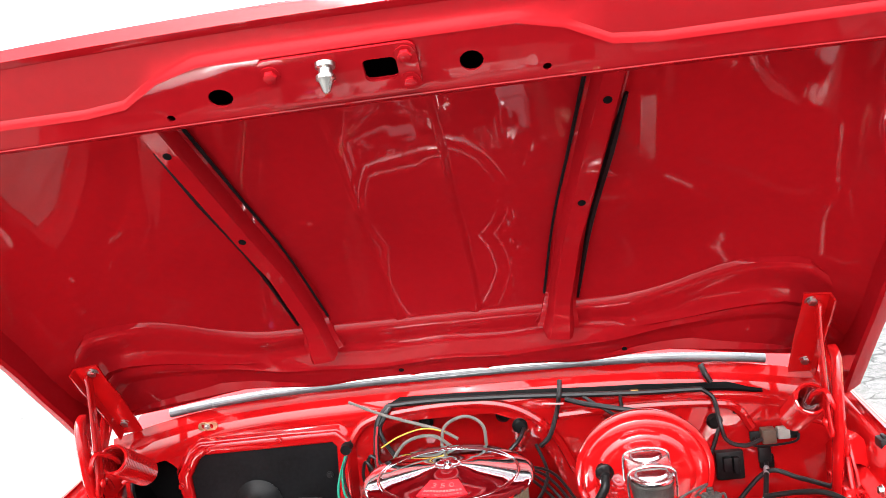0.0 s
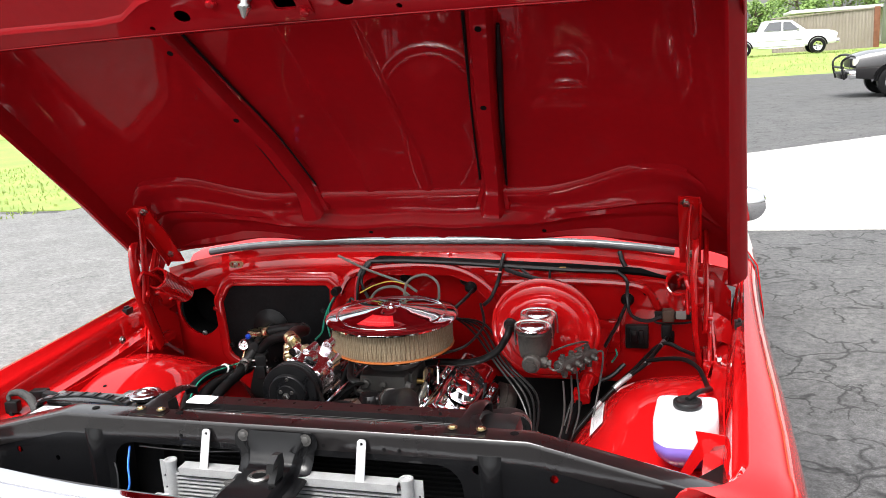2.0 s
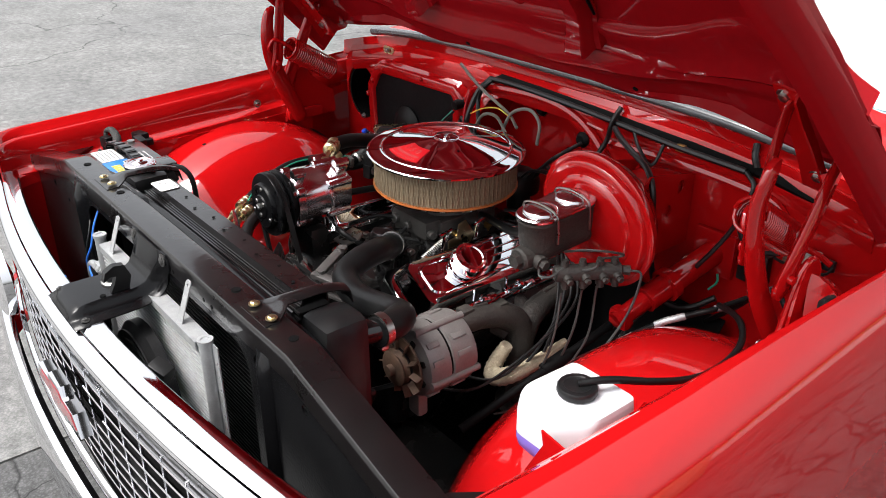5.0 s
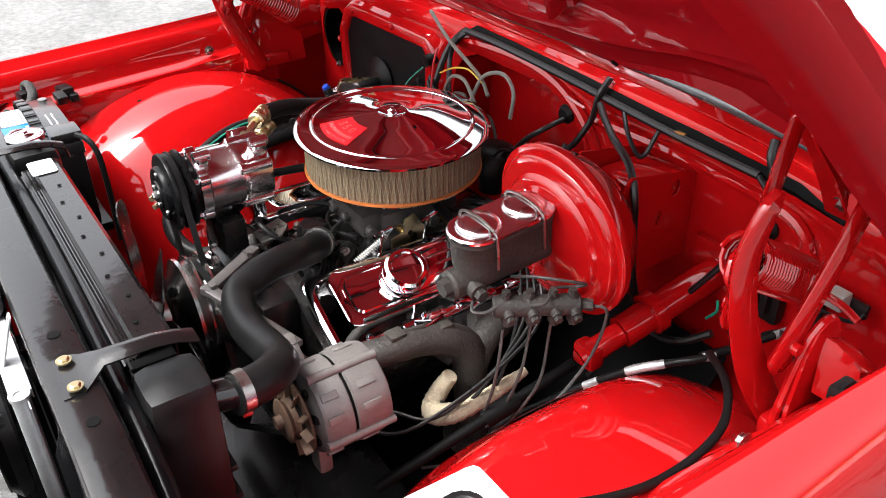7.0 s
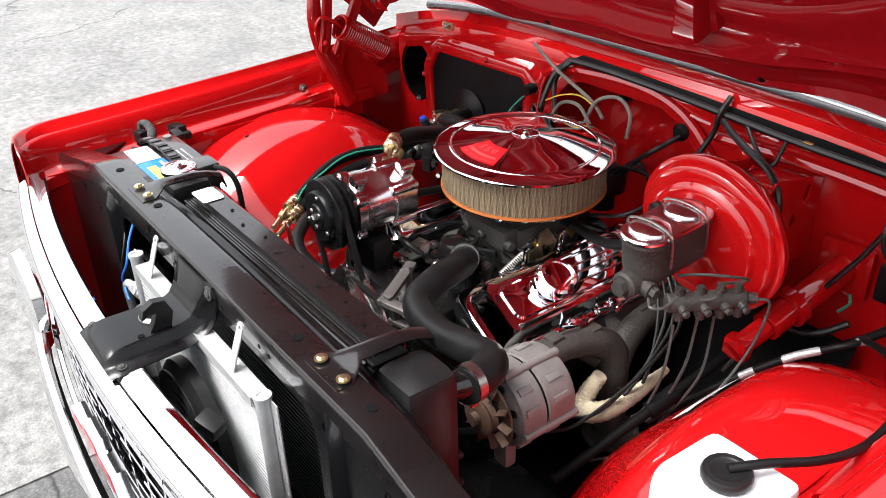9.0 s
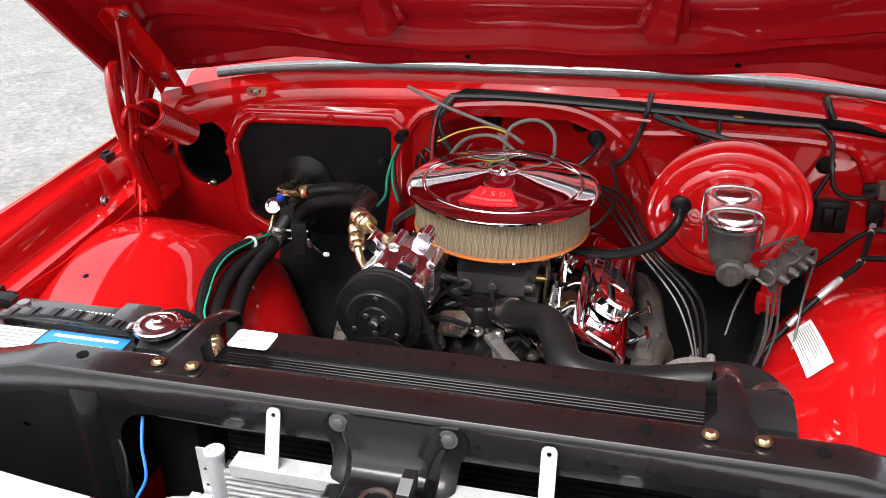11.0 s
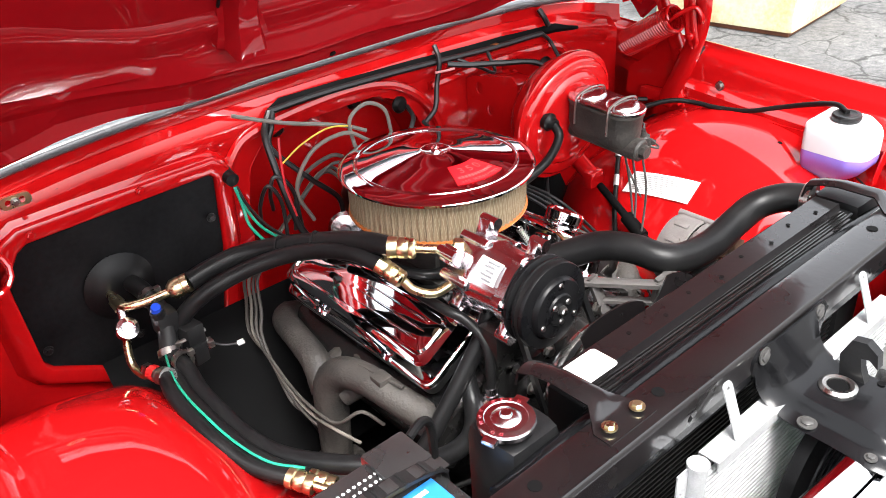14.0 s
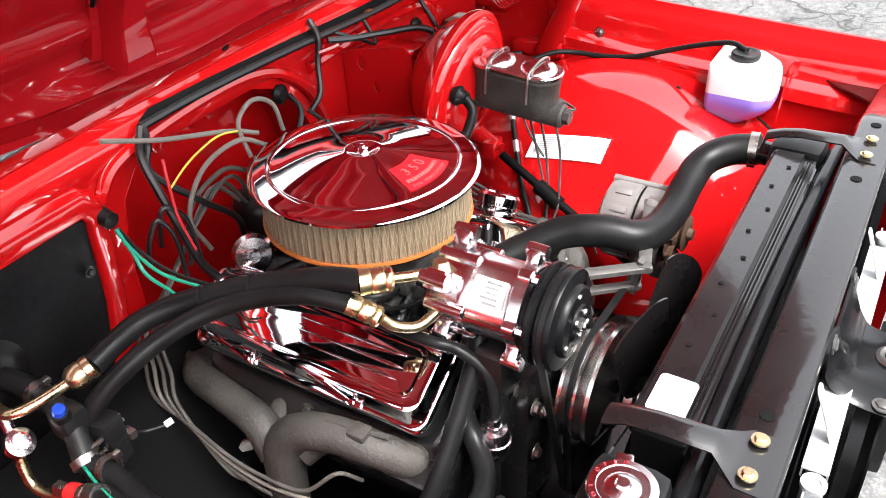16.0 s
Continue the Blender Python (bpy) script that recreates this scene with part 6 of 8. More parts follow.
for a, y0, y1 in ((62, 0.322, 0.342), (62, 0.425, 0.45), (235, 0.32, 0.34), (235, 0.425, 0.45), (140, 0.42, 0.45)):
    bm = B()
    d = Vector((math.cos(radians(a)), 0, math.sin(radians(a))))
    w = Vector((-d.z, 0, d.x))
    o = Vector((CX, 0, CZ)) + d * 0.064
    box(bm, o + Vector((0, (y0 + y1) / 2, 0)), (0.03, y1 - y0, 0.03), 0.006, rot=(0, -a, 0))
    cyl(bm, o + d * 0.012 + Vector((0, y0 - 0.004, 0)), o + d * 0.012 + Vector((0, y1 + 0.004, 0)), 0.010, seg=14)
    part("mounting_ear", bm, POLISHED, body)
bm = B()
grid(bm, lambda a, y: (CX + 0.0605 * math.cos(a), y, CZ + 0.0605 * math.sin(a)), [radians(118 + 6 * i) for i in range(7)], [0.342, 0.388])
lb = part("rating_label", solid(bm, 0.001), LABEL, comp, "white rating label with black bars")
bm = B()
for i in range(5):
    a = radians(123 + 6.5 * i)
    box(bm, (CX + 0.0618 * math.cos(a), 0.358 + 0.003 * (i % 2), CZ + 0.0618 * math.sin(a)), (0.003, 0.024 - 0.004 * (i % 3), 0.003), 0, rot=(0, -math.degrees(a), 0))
part("print_bars", bm, INK, lb)
for x, z, p in ((-0.160, 0.983, (-0.190, 0.468, 0.986)), (-0.165, 0.930, (-0.19, 0.465, 0.922))):
    bm = B()
    lathe(bm, [(0, 0), (0.015, 0), (0.015, 0.014), (0.012, 0.016), (0, 0.016)], (x + 0.012, 0.436, z), Vector(p) - Vector((x + 0.012, 0.436, z)), 6)
    part("port_nut", bm, GOLD, comp)


# ---- hoses of the air conditioning ----
def ac_hose(name, pipe, crimp_to, pts, r, label):
    t = thing(name, pts[len(pts) // 2], label, "hose")
    bm = B()
    tube(bm, pipe, 0.0075, 10, 6)
    part("pipe_end", bm, GOLD, t, "brass-coloured bent pipe end")
    bm = B()
    a, b = Vector(pipe[-1]), Vector(crimp_to)
    d = (b - a)
    lathe(bm, [(0, 0), (r * 0.8, 0), (r * 1.05, d.length * 0.08), (r * 1.05, d.length * 0.2), (r * 0.95, d.length * 0.25), (r * 1.05, d.length * 0.3), (r * 1.05, d.length * 0.6), (r * 0.95, d.length * 0.65), (r * 1.05, d.length * 0.7), (r * 1.08, d.length), (0, d.length)], a, d, 12)
    part("crimp", bm, GOLD, t)
    bm = B()
    tube(bm, pts, r, 14, 8)
    part("hose", bm, RUBBER, t)
    return t


h1 = ac_hose("suction_hose", [(-0.160, 0.44, 0.984), (-0.185, 0.462, 0.986), (-0.205, 0.482, 0.988)], (-0.235, 0.515, 0.990),
             [(-0.231, 0.512, 0.990), (-0.246, 0.57, 0.984), (-0.272, 0.67, 0.955), (-0.318, 0.755, 0.930), (-0.366, 0.793, 0.918), (-0.415, 0.80, 0.911), (-0.453, 0.803, 0.902)], 0.0165, "thick black air conditioning suction hose")
bm = B()
a, b = Vector((-0.453, 0.803, 0.902)), Vector((-0.486, 0.818, 0.890))
lathe(bm, [(0, 0), (0.017, 0), (0.018, 0.01), (0.016, 0.012), (0.018, 0.016), (0.018, 0.03), (0.012, 0.038), (0, 0.038)], a, b - a, 12)
part("crimp", bm, GOLD, h1)
bm = B()
tube(bm, [b, (-0.52, 0.832, 0.882), (-0.545, 0.842, 0.880), (-0.558, 0.862, 0.878), (-0.552, 0.93, 0.866)], 0.008, 10)
part("pipe_end", bm, GOLD, h1)
ac_hose("discharge_hose", [(-0.170, 0.435, 0.930), (-0.20, 0.452, 0.915), (-0.222, 0.475, 0.922), (-0.232, 0.488, 0.938)], (-0.247, 0.528, 0.960),
             [(-0.246, 0.525, 0.960), (-0.262, 0.58, 0.966), (-0.283, 0.65, 0.950), (-0.315, 0.71, 0.930), (-0.372, 0.75, 0.910), (-0.434, 0.772, 0.888), (-0.478, 0.79, 0.855), (-0.502, 0.80, 0.815), (-0.525, 0.76, 0.795), (-0.552, 0.68, 0.796), (-0.556, 0.60, 0.797), (-0.548, 0.53, 0.785), (-0.532, 0.47, 0.772), (-0.512, 0.425, 0.766), (-0.497, 0.40, 0.764)], 0.0145, "black air conditioning discharge hose")
for q in (0.30, 0.55):
    for h, c0 in ((h1, [(-0.272, 0.67, 0.955), (-0.318, 0.755, 0.930)]),):
        p = Vector(c0[0]).lerp(Vector(c0[1]), (q - 0.3) * 3)
        bm = B()
        lathe(bm, [(0.0165, -0.002), (0.0185, -0.002), (0.0185, 0.002), (0.0165, 0.002)], p, Vector(c0[1]) - Vector(c0[0]), 16)
        box(bm, p + Vector((0, 0, 0.018)), (0.006, 0.006, 0.005), 0.001)
        part("cable_tie", bm, BLACKPL, h)

# ---- heater valve and bulkhead fittings by the firewall ----
hv = thing("bulkhead_fittings", (-0.54, 0.92, 0.80), "cluster of black and brass pipe fittings on a rubber bulkhead disc", "pipe fittings")
bm = B()
lathe(bm, [(0, 0), (0.062, 0), (0.064, 0.004), (0.05, 0.010), (0.04, 0.018), (0.015, 0.02), (0, 0.02)], (-0.528, 0.945, 0.867), (0, -1, 0), 32)
part("rubber_disc", bm, RUBBER, hv)
bm = B()
tube(bm, [(-0.512, 0.935, 0.872), (-0.508, 0.88, 0.872), (-0.508, 0.82, 0.86), (-0.516, 0.79, 0.835), (-0.53, 0.765, 0.812)], 0.016, 12)
box(bm, (-0.510, 0.803, 0.85), (0.04, 0.04, 0.045), 0.010)
tube(bm, [(-0.512, 0.80, 0.85), (-0.52, 0.795, 0.87), (-0.524, 0.79, 0.885)], 0.012, 10)
part("elbow", bm, BLACKPL, hv)
bm = B()
lathe(bm, [(0, 0), (0.009, 0), (0.0098, 0.004), (0.008, 0.012), (0, 0.013)], (-0.524, 0.792, 0.882), (0, -0.4, 0.8), 10)
part("blue_cap", bm, BLUEPL, hv, "blue plastic service cap")
bm = B()
lathe(bm, [(0, 0), (0.020, 0), (0.021, 0.004), (0.019, 0.012), (0.012, 0.014), (0.010, 0.012), (0, 0.012)], (-0.566, 0.838, 0.842), (0.1, -0.75, 0.66), 24)
cyl(bm, (-0.566, 0.845, 0.838), (-0.557, 0.865, 0.872), 0.009, seg=12)
part("expansion_valve_head", bm, POLISHED, hv, "round polished valve head")
bm = B()
cyl(bm, (-0.556, 0.862, 0.868), (-0.553, 0.90, 0.866), 0.013, seg=6)
tube(bm, [(-0.567, 0.842, 0.835), (-0.575, 0.834, 0.805), (-0.578, 0.82, 0.782), (-0.575, 0.79, 0.778), (-0.570, 0.77, 0.785)], 0.007, 10)
part("brass_pipe", bm, GOLD, hv)
bm = B()
cyl(bm, (-0.570, 0.775, 0.796), (-0.568, 0.752, 0.80), 0.0115, seg=6)
part("hex_fitting", bm, STEEL, hv)
bm = B()
cyl(bm, (-0.568, 0.752, 0.80), (-0.566, 0.728, 0.806), 0.0135, seg=12)
part("red_cap", bm, REDPL, hv, "red plastic cap")
bm = B()
lathe(bm, [(0, 0), (0.014, 0), (0.0155, 0.008), (0.014, 0.012), (0.0155, 0.016), (0.0155, 0.034), (0, 0.034)], (-0.566, 0.728, 0.806), (0.004, -0.03, 0.012), 12)
part("crimp", bm, STEEL, hv)
bm = B()
tube(bm, [(-0.565, 0.70, 0.816), (-0.578, 0.64, 0.822), (-0.580, 0.573, 0.820), (-0.574, 0.52, 0.808), (-0.559, 0.470, 0.790), (-0.540, 0.435, 0.782), (-0.523, 0.41, 0.778)], 0.0125, 12)
part("liquid_hose", bm, RUBBER, hv)
bm = B()
tube(bm, [(-0.53, 0.765, 0.812), (-0.524, 0.72, 0.80), (-0.530, 0.66, 0.79), (-0.528, 0.60, 0.782), (-0.520, 0.545, 0.766), (-0.503, 0.488, 0.757), (-0.475, 0.435, 0.757), (-0.43, 0.375, 0.760), (-0.37, 0.325, 0.752), (-0.30, 0.315, 0.735), (-0.24, 0.335, 0.725), (-0.205, 0.37, 0.74), (-0.19, 0.40, 0.775)], 0.0155, 12)
part("heater_hose", bm, RUBBER, hv)
for p, q, e in (((-0.523, 0.41, 0.778), (-0.503, 0.375, 0.772), (-0.462, 0.315, 0.757)), ((-0.497, 0.40, 0.764), (-0.476, 0.366, 0.757), (-0.445, 0.315, 0.745))):
    p, q, e = Vector(p), Vector(q), Vector(e)
    bm = B()
    L = (q - p).length
    lathe(bm, [(0, 0), (0.015, 0), (0.0155, L * 0.25), (0.014, L * 0.3), (0.0155, L * 0.36), (0.0155, L * 0.62), (0.014, L * 0.68), (0.0155, L * 0.74), (0.0145, L), (0, L)], p, q - p, 12)
    part("crimp", bm, GOLD, hv)
    bm = B()
    cyl(bm, q, e, 0.0065, seg=10)
    cyl(bm, q.lerp(e, 0.3), q.lerp(e, 0.5), 0.011, seg=6)
    part("pipe_end", bm, GOLD, hv)
for p, d in (((-0.53, 0.765, 0.812), (-0.2, -0.6, -0.5)), ((-0.508, 0.86, 0.870), (0, -0.9, -0.1)), ((-0.522, 0.73, 0.810), (0, -1, 0.1))):
    bm = B()
    lathe(bm, [(0.0155, -0.006), (0.0185, -0.006), (0.0185, 0.006), (0.0155, 0.006)], p, d, 18)
    box(bm, Vector(p) + Vector((0.016, 0, 0.010)), (0.012, 0.010, 0.010), 0.002)
    part("hose_clamp", bm, STEEL, hv)
bm = B()
box(bm, (-0.482, 0.785, 0.812), (0.036, 0.045, 0.055), 0.006, rot=(0, 0, 12))
box(bm, (-0.480, 0.77, 0.785), (0.028, 0.025, 0.04), 0.004, rot=(0, 0, 12))
vm = part("valve_motor", bm, BLACKPL, hv, "black plastic valve motor")
bm = B()
for z in (0.785, 0.805):
    cyl(bm, (-0.508, 0.768, z + 0.015), (-0.458, 0.772, z + 0.015), 0.0035, seg=8)
box(bm, (-0.456, 0.772, 0.79), (0.012, 0.018, 0.014), 0.002)
part("metal_pins", bm, STEEL, vm)
for m, pts in ((GREENW, [(-0.525, 0.80, 0.815), (-0.555, 0.70, 0.822), (-0.567, 0.62, 0.830), (-0.566, 0.56, 0.826), (-0.555, 0.50, 0.808), (-0.535, 0.44, 0.795), (-0.50, 0.40, 0.786)]), (WIRE, [(-0.455, 0.772, 0.79), (-0.435, 0.765, 0.778), (-0.415, 0.75, 0.778)]), (WHITE, [(-0.415, 0.75, 0.778), (-0.405, 0.745, 0.781)])):
    bm = B()
    tube(bm, pts, 0.0022 if m is not WHITE else 0.005, 6)
    part("wire", bm, m, hv)
# plug and green wires by the heater panel
plug = thing("wire_grommet", (-0.284, 0.93, 0.985), "black rubber grommet with green wires", "grommet")
bm = B()
lathe(bm, [(0, 0), (0.018, 0), (0.019, 0.006), (0.014, 0.012), (0.013, 0.038), (0, 0.040)], (-0.284, 0.960, 0.999), (0, -1, -0.15), 20)
part("grommet", bm, RUBBER, plug)
for m, pts in ((GREENW, [(-0.285, 0.918, 0.98), (-0.292, 0.885, 0.955), (-0.297, 0.86, 0.925), (-0.29, 0.82, 0.90), (-0.30, 0.79, 0.885)]), (GREENW, [(-0.283, 0.918, 0.98), (-0.288, 0.882, 0.95), (-0.28, 0.845, 0.92), (-0.255, 0.80, 0.895)]), (WIRE, [(-0.281, 0.918, 0.98), (-0.284, 0.88, 0.955), (-0.27, 0.84, 0.92), (-0.24, 0.79, 0.89)])):
    bm = B()
    tube(bm, pts, 0.003, 6)
    part("wire", bm, m, plug)

# ---- alternator ----
AX, AZ = 0.362, 0.782
alt = thing("alternator", (AX, 0.34, 0.71), "grey cast alternator with a slotted case and zinc pulley", "alternator")
bm = B()
lathe(bm, [(0, 0.292), (0.03, 0.292), (0.045, 0.296), (0.066, 0.302), (0.070, 0.308), (0.071, 0.345), (0.068, 0.347)], (AX, 0, AZ), (0, 1, 0), 40)
part("front_case", bm, ALLOY, alt)
bm = B()
lathe(bm, [(0.066, 0.347), (0.067, 0.349), (0.067, 0.351), (0.066, 0.353)], (AX, 0, AZ), (0, 1, 0), 40)
part("stator_gap", bm, WELL, alt)
bm = B()
lathe(bm, [(0.068, 0.351), (0.0715, 0.353), (0.0715, 0.398), (0.068, 0.408), (0.05, 0.416), (0.02, 0.418), (0, 0.418)], (AX, 0, AZ), (0, 1, 0), 40)
part("rear_case", bm, ALLOY, alt)
for k in range(8):
    a = 0.4 + k * math.pi / 4
    bm = B()
    o = Vector((AX + 0.048 * math.cos(a), 0.2945, AZ + 0.048 * math.sin(a)))
    box(bm, o, (0.022, 0.006, 0.012), 0.003, rot=(0, -math.degrees(a), 0))
    part("vent_slot", bm, WELL, alt)
for a in (75, 165, 255, 345):
    bm = B()
    d = Vector((math.cos(radians(a)), 0, math.sin(radians(a))))
    cyl(bm, Vector((AX, 0.30, AZ)) + d * 0.071, Vector((AX, 0.41, AZ)) + d * 0.071, 0.007, seg=10)
    part("case_bolt", bm, ALLOY, alt)
for a in (20, 48, 108, 136, 195, 222, 282, 312):
    for y0, y1 in ((0.306, 0.332), (0.362, 0.392)):
        bm = B()
        d = Vector((math.cos(radians(a)), 0, math.sin(radians(a))))
        box(bm, Vector((AX, (y0 + y1) / 2, AZ)) + d * 0.0715, (0.005, y1 - y0, 0.012), 0.002, rot=(0, -a, 0))
        part("cooling_rib", bm, ALLOY, alt)
bm = B()
box(bm, (AX + 0.01, 0.312, AZ - 0.088), (0.034, 0.024, 0.05), 0.008)
part("mount_lug", bm, ALLOY, alt)
bm = B()
box(bm, (AX - 0.055, 0.312, AZ + 0.07), (0.05, 0.022, 0.03), 0.008, rot=(0, 35, 0))
part("mount_lug", bm, ALLOY, alt)
bm = B()
lathe(bm, [(0, 0.252), (0.010, 0.252), (0.011, 0.262), (0.030, 0.262), (0.034, 0.265), (0.026, 0.272), (0.034, 0.279), (0.030, 0.282), (0, 0.283)], (AX, 0, AZ), (0, 1, 0), 32)
ap = part("pulley", bm, RUST, alt)
for k in range(11):
    bm = B()
    a = 2 * math.pi * k / 11
    box(bm, (AX + 0.048 * math.cos(a), 0.279, AZ + 0.048 * math.sin(a)), (0.024, 0.013, 0.002), 0, rot=(25, -math.degrees(a), 0))
    part("fan_vane", bm, RUST, ap)
bm = B()
lathe(bm, [(0, 0.284), (0.058, 0.284), (0.060, 0.286), (0.058, 0.288), (0, 0.288)], (AX, 0, AZ), (0, 1, 0), 30)
part("cooling_fan", bm, RUST, ap)
for p0, p1, w in (((0.040, 0.365, 0.868), (0.115, 0.262, 0.872), 0.010), ((0.115, 0.262, 0.872), (AX - 0.06, 0.318, AZ + 0.080), 0.010), ((0.060, 0.345, 0.832), (0.120, 0.275, 0.830), 0.008), ((0.120, 0.275, 0.830), (AX - 0.05, 0.325, AZ + 0.050), 0.008), ((0.118, 0.268, 0.874), (0.121, 0.276, 0.826), 0.009), ((0.052, 0.352, 0.868), (0.066, 0.330, 0.795), 0.010), ((0.205, 0.292, 0.868), (0.205, 0.300, 0.835), 0.008)):
    bm = B()
    p0, p1 = Vector(p0), Vector(p1)
    d = (p1 - p0).normalized()
    u = d.cross(Vector((0, 0, 1)) if abs(d.z) < 0.8 else Vector((0, 1, 0))).normalized()
    v = d.cross(u)
    ends = [[bm.verts.new(p + u * a * w + v * b * w * 0.55) for a, b in ((-1, -0.7), (-0.7, -1), (0.7, -1), (1, -0.7), (1, 0.7), (0.7, 1), (-0.7, 1), (-1, 0.7))] for p in (p0 - d * w, p1 + d * w)]
    for k in range(8):
        m = (k + 1) % 8
        bm.faces.new((ends[0][k], ends[0][m], ends[1][m], ends[1][k]))
    bm.faces.new(ends[0][::-1])
    bm.faces.new(ends[1])
    part("bracket_arm", bm, DARKALLOY, alt)
alt.location.y -= 0.013

# ---- pulleys, fan and belts ----
fanp = thing("engine_fan", (-0.03, 0.24, 0.70), "black fan behind a bright steel pulley", "fan")
bm = B()
lathe(bm, [(0.018, 0.208), (0.046, 0.211), (0.062, 0.226), (0.084, 0.236), (0.0915, 0.240), (0.092, 0.246), (0.080, 0.253), (0.092, 0.260), (0.092, 0.264), (0.080, 0.2735), (0.092, 0.282), (0.092, 0.287), (0.06, 0.292), (0.018, 0.292)], (-0.03, 0, 0.753), (0, 1, 0), 48)
wp = part("pump_pulley", bm, PULLEY, fanp)
for k in range(6):
    bm = B()
    a = math.pi / 3 * k + 0.2
    p = Vector((-0.03 + 0.055 * math.cos(a), 0.2192, 0.753 + 0.055 * math.sin(a)))
    lathe(bm, [(0, 0), (0.0095, 0), (0.0095, 0.002), (0, 0.002)], p, (math.cos(a) * 0.55, -0.83, math.sin(a) * 0.55), 14)
    part("lightening_hole", bm, WELL, wp)
bm = B()
lathe(bm, [(0, 0.16), (0.026, 0.16), (0.03, 0.166), (0.03, 0.19), (0.040, 0.194), (0.040, 0.206), (0, 0.208)], (-0.03, 0, 0.757), (0, 1, 0), 28)
part("fan_clutch", bm, STEEL, fanp)
for k in range(6):
    bm = B()
    a = math.pi / 3 * k + 0.86
    ca, sa = math.cos(a), math.sin(a)

    def blade(r, u):
        w = 0.046 * u * ease(r / 0.08)
        r -= 0.018 * abs(u) ** 3 * ease((r - 0.14) / 0.07)
        tw = 0.36
        return (-0.03 + r * ca - w * sa * (1 + 0.5 * r), 0.184 + w * tw + 0.02 * (r - 0.1), 0.757 + r * sa + w * ca * (1 + 0.5 * r))
    grid(bm, blade, [0.04, 0.06, 0.09, 0.14, 0.18, 0.213], [-1, -0.85, -0.6, -0.3, 0, 0.3, 0.6, 0.85, 1])
    part("blade", solid(bm, 0.0025), GLOSSBLK, fanp)
bm = B()
lathe(bm, [(0, 0.25), (0.04, 0.25), (0.075, 0.26), (0.085, 0.27), (0.075, 0.28), (0.085, 0.29), (0, 0.30)], (0, 0, 0.58), (0, 1, 0), 36)
part("crank_pulley", bm, GLOSSBLK, fanp)


def belt(name, wheels, y, label):
    """A V-belt round wheels (x, z, r), given in turning order."""
    pts = []
    k = len(wheels)
    segs = []
    for i in range(k):
        (x0, z0, r0), (x1, z1, r1) = wheels[i], wheels[(i + 1) % k]
        d = math.hypot(x1 - x0, z1 - z0)
        base = math.atan2(z1 - z0, x1 - x0)
        off = math.acos((r0 - r1) / d)
        segs.append(base + off)
    for i in range(k):
        x, z, r = wheels[i]
        a_in, a_out = segs[i - 1], segs[i]
        while a_out > a_in:
            a_out -= 2 * math.pi
        n = max(2, int((a_in - a_out) / 0.2))
        for q in range(n + 1):
            a = a_in + (a_out - a_in) * q / n
            pts.append((x + r * math.cos(a), z + r * math.sin(a)))
    bm = B()
    rings = []
    m = len(pts)
    for i in range(m):
        p, a, b = pts[i], pts[i - 1], pts[(i + 1) % m]
        t = Vector((b[0] - a[0], b[1] - a[1])).normalized()
        nx, nz = -t.y, t.x
        rings.append([bm.verts.new((p[0] + nx * h, y + w, p[1] + nz * h)) for h, w in ((0.004, -0.0055), (0.004, 0.0055), (-0.004, 0.0035), (-0.004, -0.0035))])
    for i in range(m):
        p, q = rings[i], rings[(i + 1) % m]
        for j in range(4):
            bm.faces.new((p[j], p[(j + 1) % 4], q[(j + 1) % 4], q[j]))
    return single(name, bm, RUBBER, label, "belt", group="drive belts")


belt("drive_belt", [(CX, CZ, 0.064), (0.0, 0.58, 0.082), ], 0.282, "black rubber drive belt to the compressor")
belt("drive_belt", [(-0.03, 0.757, 0.078), (AX, AZ, 0.031), (0.0, 0.58, 0.082)], 0.2735, "black rubber drive belt to the alternator")

# ---- upper radiator hose ----
hose = thing("radiator_hose", (0.25, 0.28, 0.83), "thick black moulded upper radiator hose", "hose")
bm = B()
tube(bm, [(0.035, 0.486, 0.838), (0.085, 0.440, 0.862), (0.125, 0.388, 0.887), (0.148, 0.330, 0.894), (0.166, 0.284, 0.886), (0.206, 0.264, 0.880), (0.27, 0.256, 0.882), (0.34, 0.256, 0.896), (0.395, 0.248, 0.912), (0.428, 0.214, 0.926), (0.442, 0.165, 0.932)], 0.0265, 18, 8)
part("hose", bm, RUBBER, hose)
bm = B()
lathe(bm, [(0.0265, -0.007), (0.0285, -0.007), (0.0285, 0.007), (0.0265, 0.007)], (0.439, 0.178, 0.932), (0.005, -0.05, 0.002), 26)
box(bm, (0.442, 0.178, 0.902), (0.016, 0.014, 0.010), 0.002)
part("clamp", bm, STEEL, hose, "bright worm-drive hose clamp")

# ---- fuel filter, lines and oil pressure sender low on the passenger side ----
snd = thing("pressure_sender", (-0.18, 0.352, 0.69), "silver pressure sender with a black cable", "sender")
bm = B()
lathe(bm, [(0, 0), (0.011, 0), (0.011, 0.012), (0.015, 0.014), (0.0225, 0.018), (0.0235, 0.022), (0.0235, 0.034), (0.0255, 0.035), (0.0255, 0.038), (0.0235, 0.039), (0.0225, 0.050), (0.019, 0.056), (0.013, 0.058), (0.012, 0.064), (0.010, 0.065), (0.010, 0.078), (0, 0.079)], (-0.180, 0.352, 0.694), (0, 0, 1), 28)
part("body", bm, POLISHED, snd)
bm = B()
tube(bm, [(-0.180, 0.352, 0.765), (-0.179, 0.352, 0.805), (-0.172, 0.368, 0.846), (-0.176, 0.408, 0.872), (-0.190, 0.44, 0.884), (-0.186, 0.52, 0.880), (-0.172, 0.62, 0.876), (-0.19, 0.74, 0.862)], 0.0085, 10)
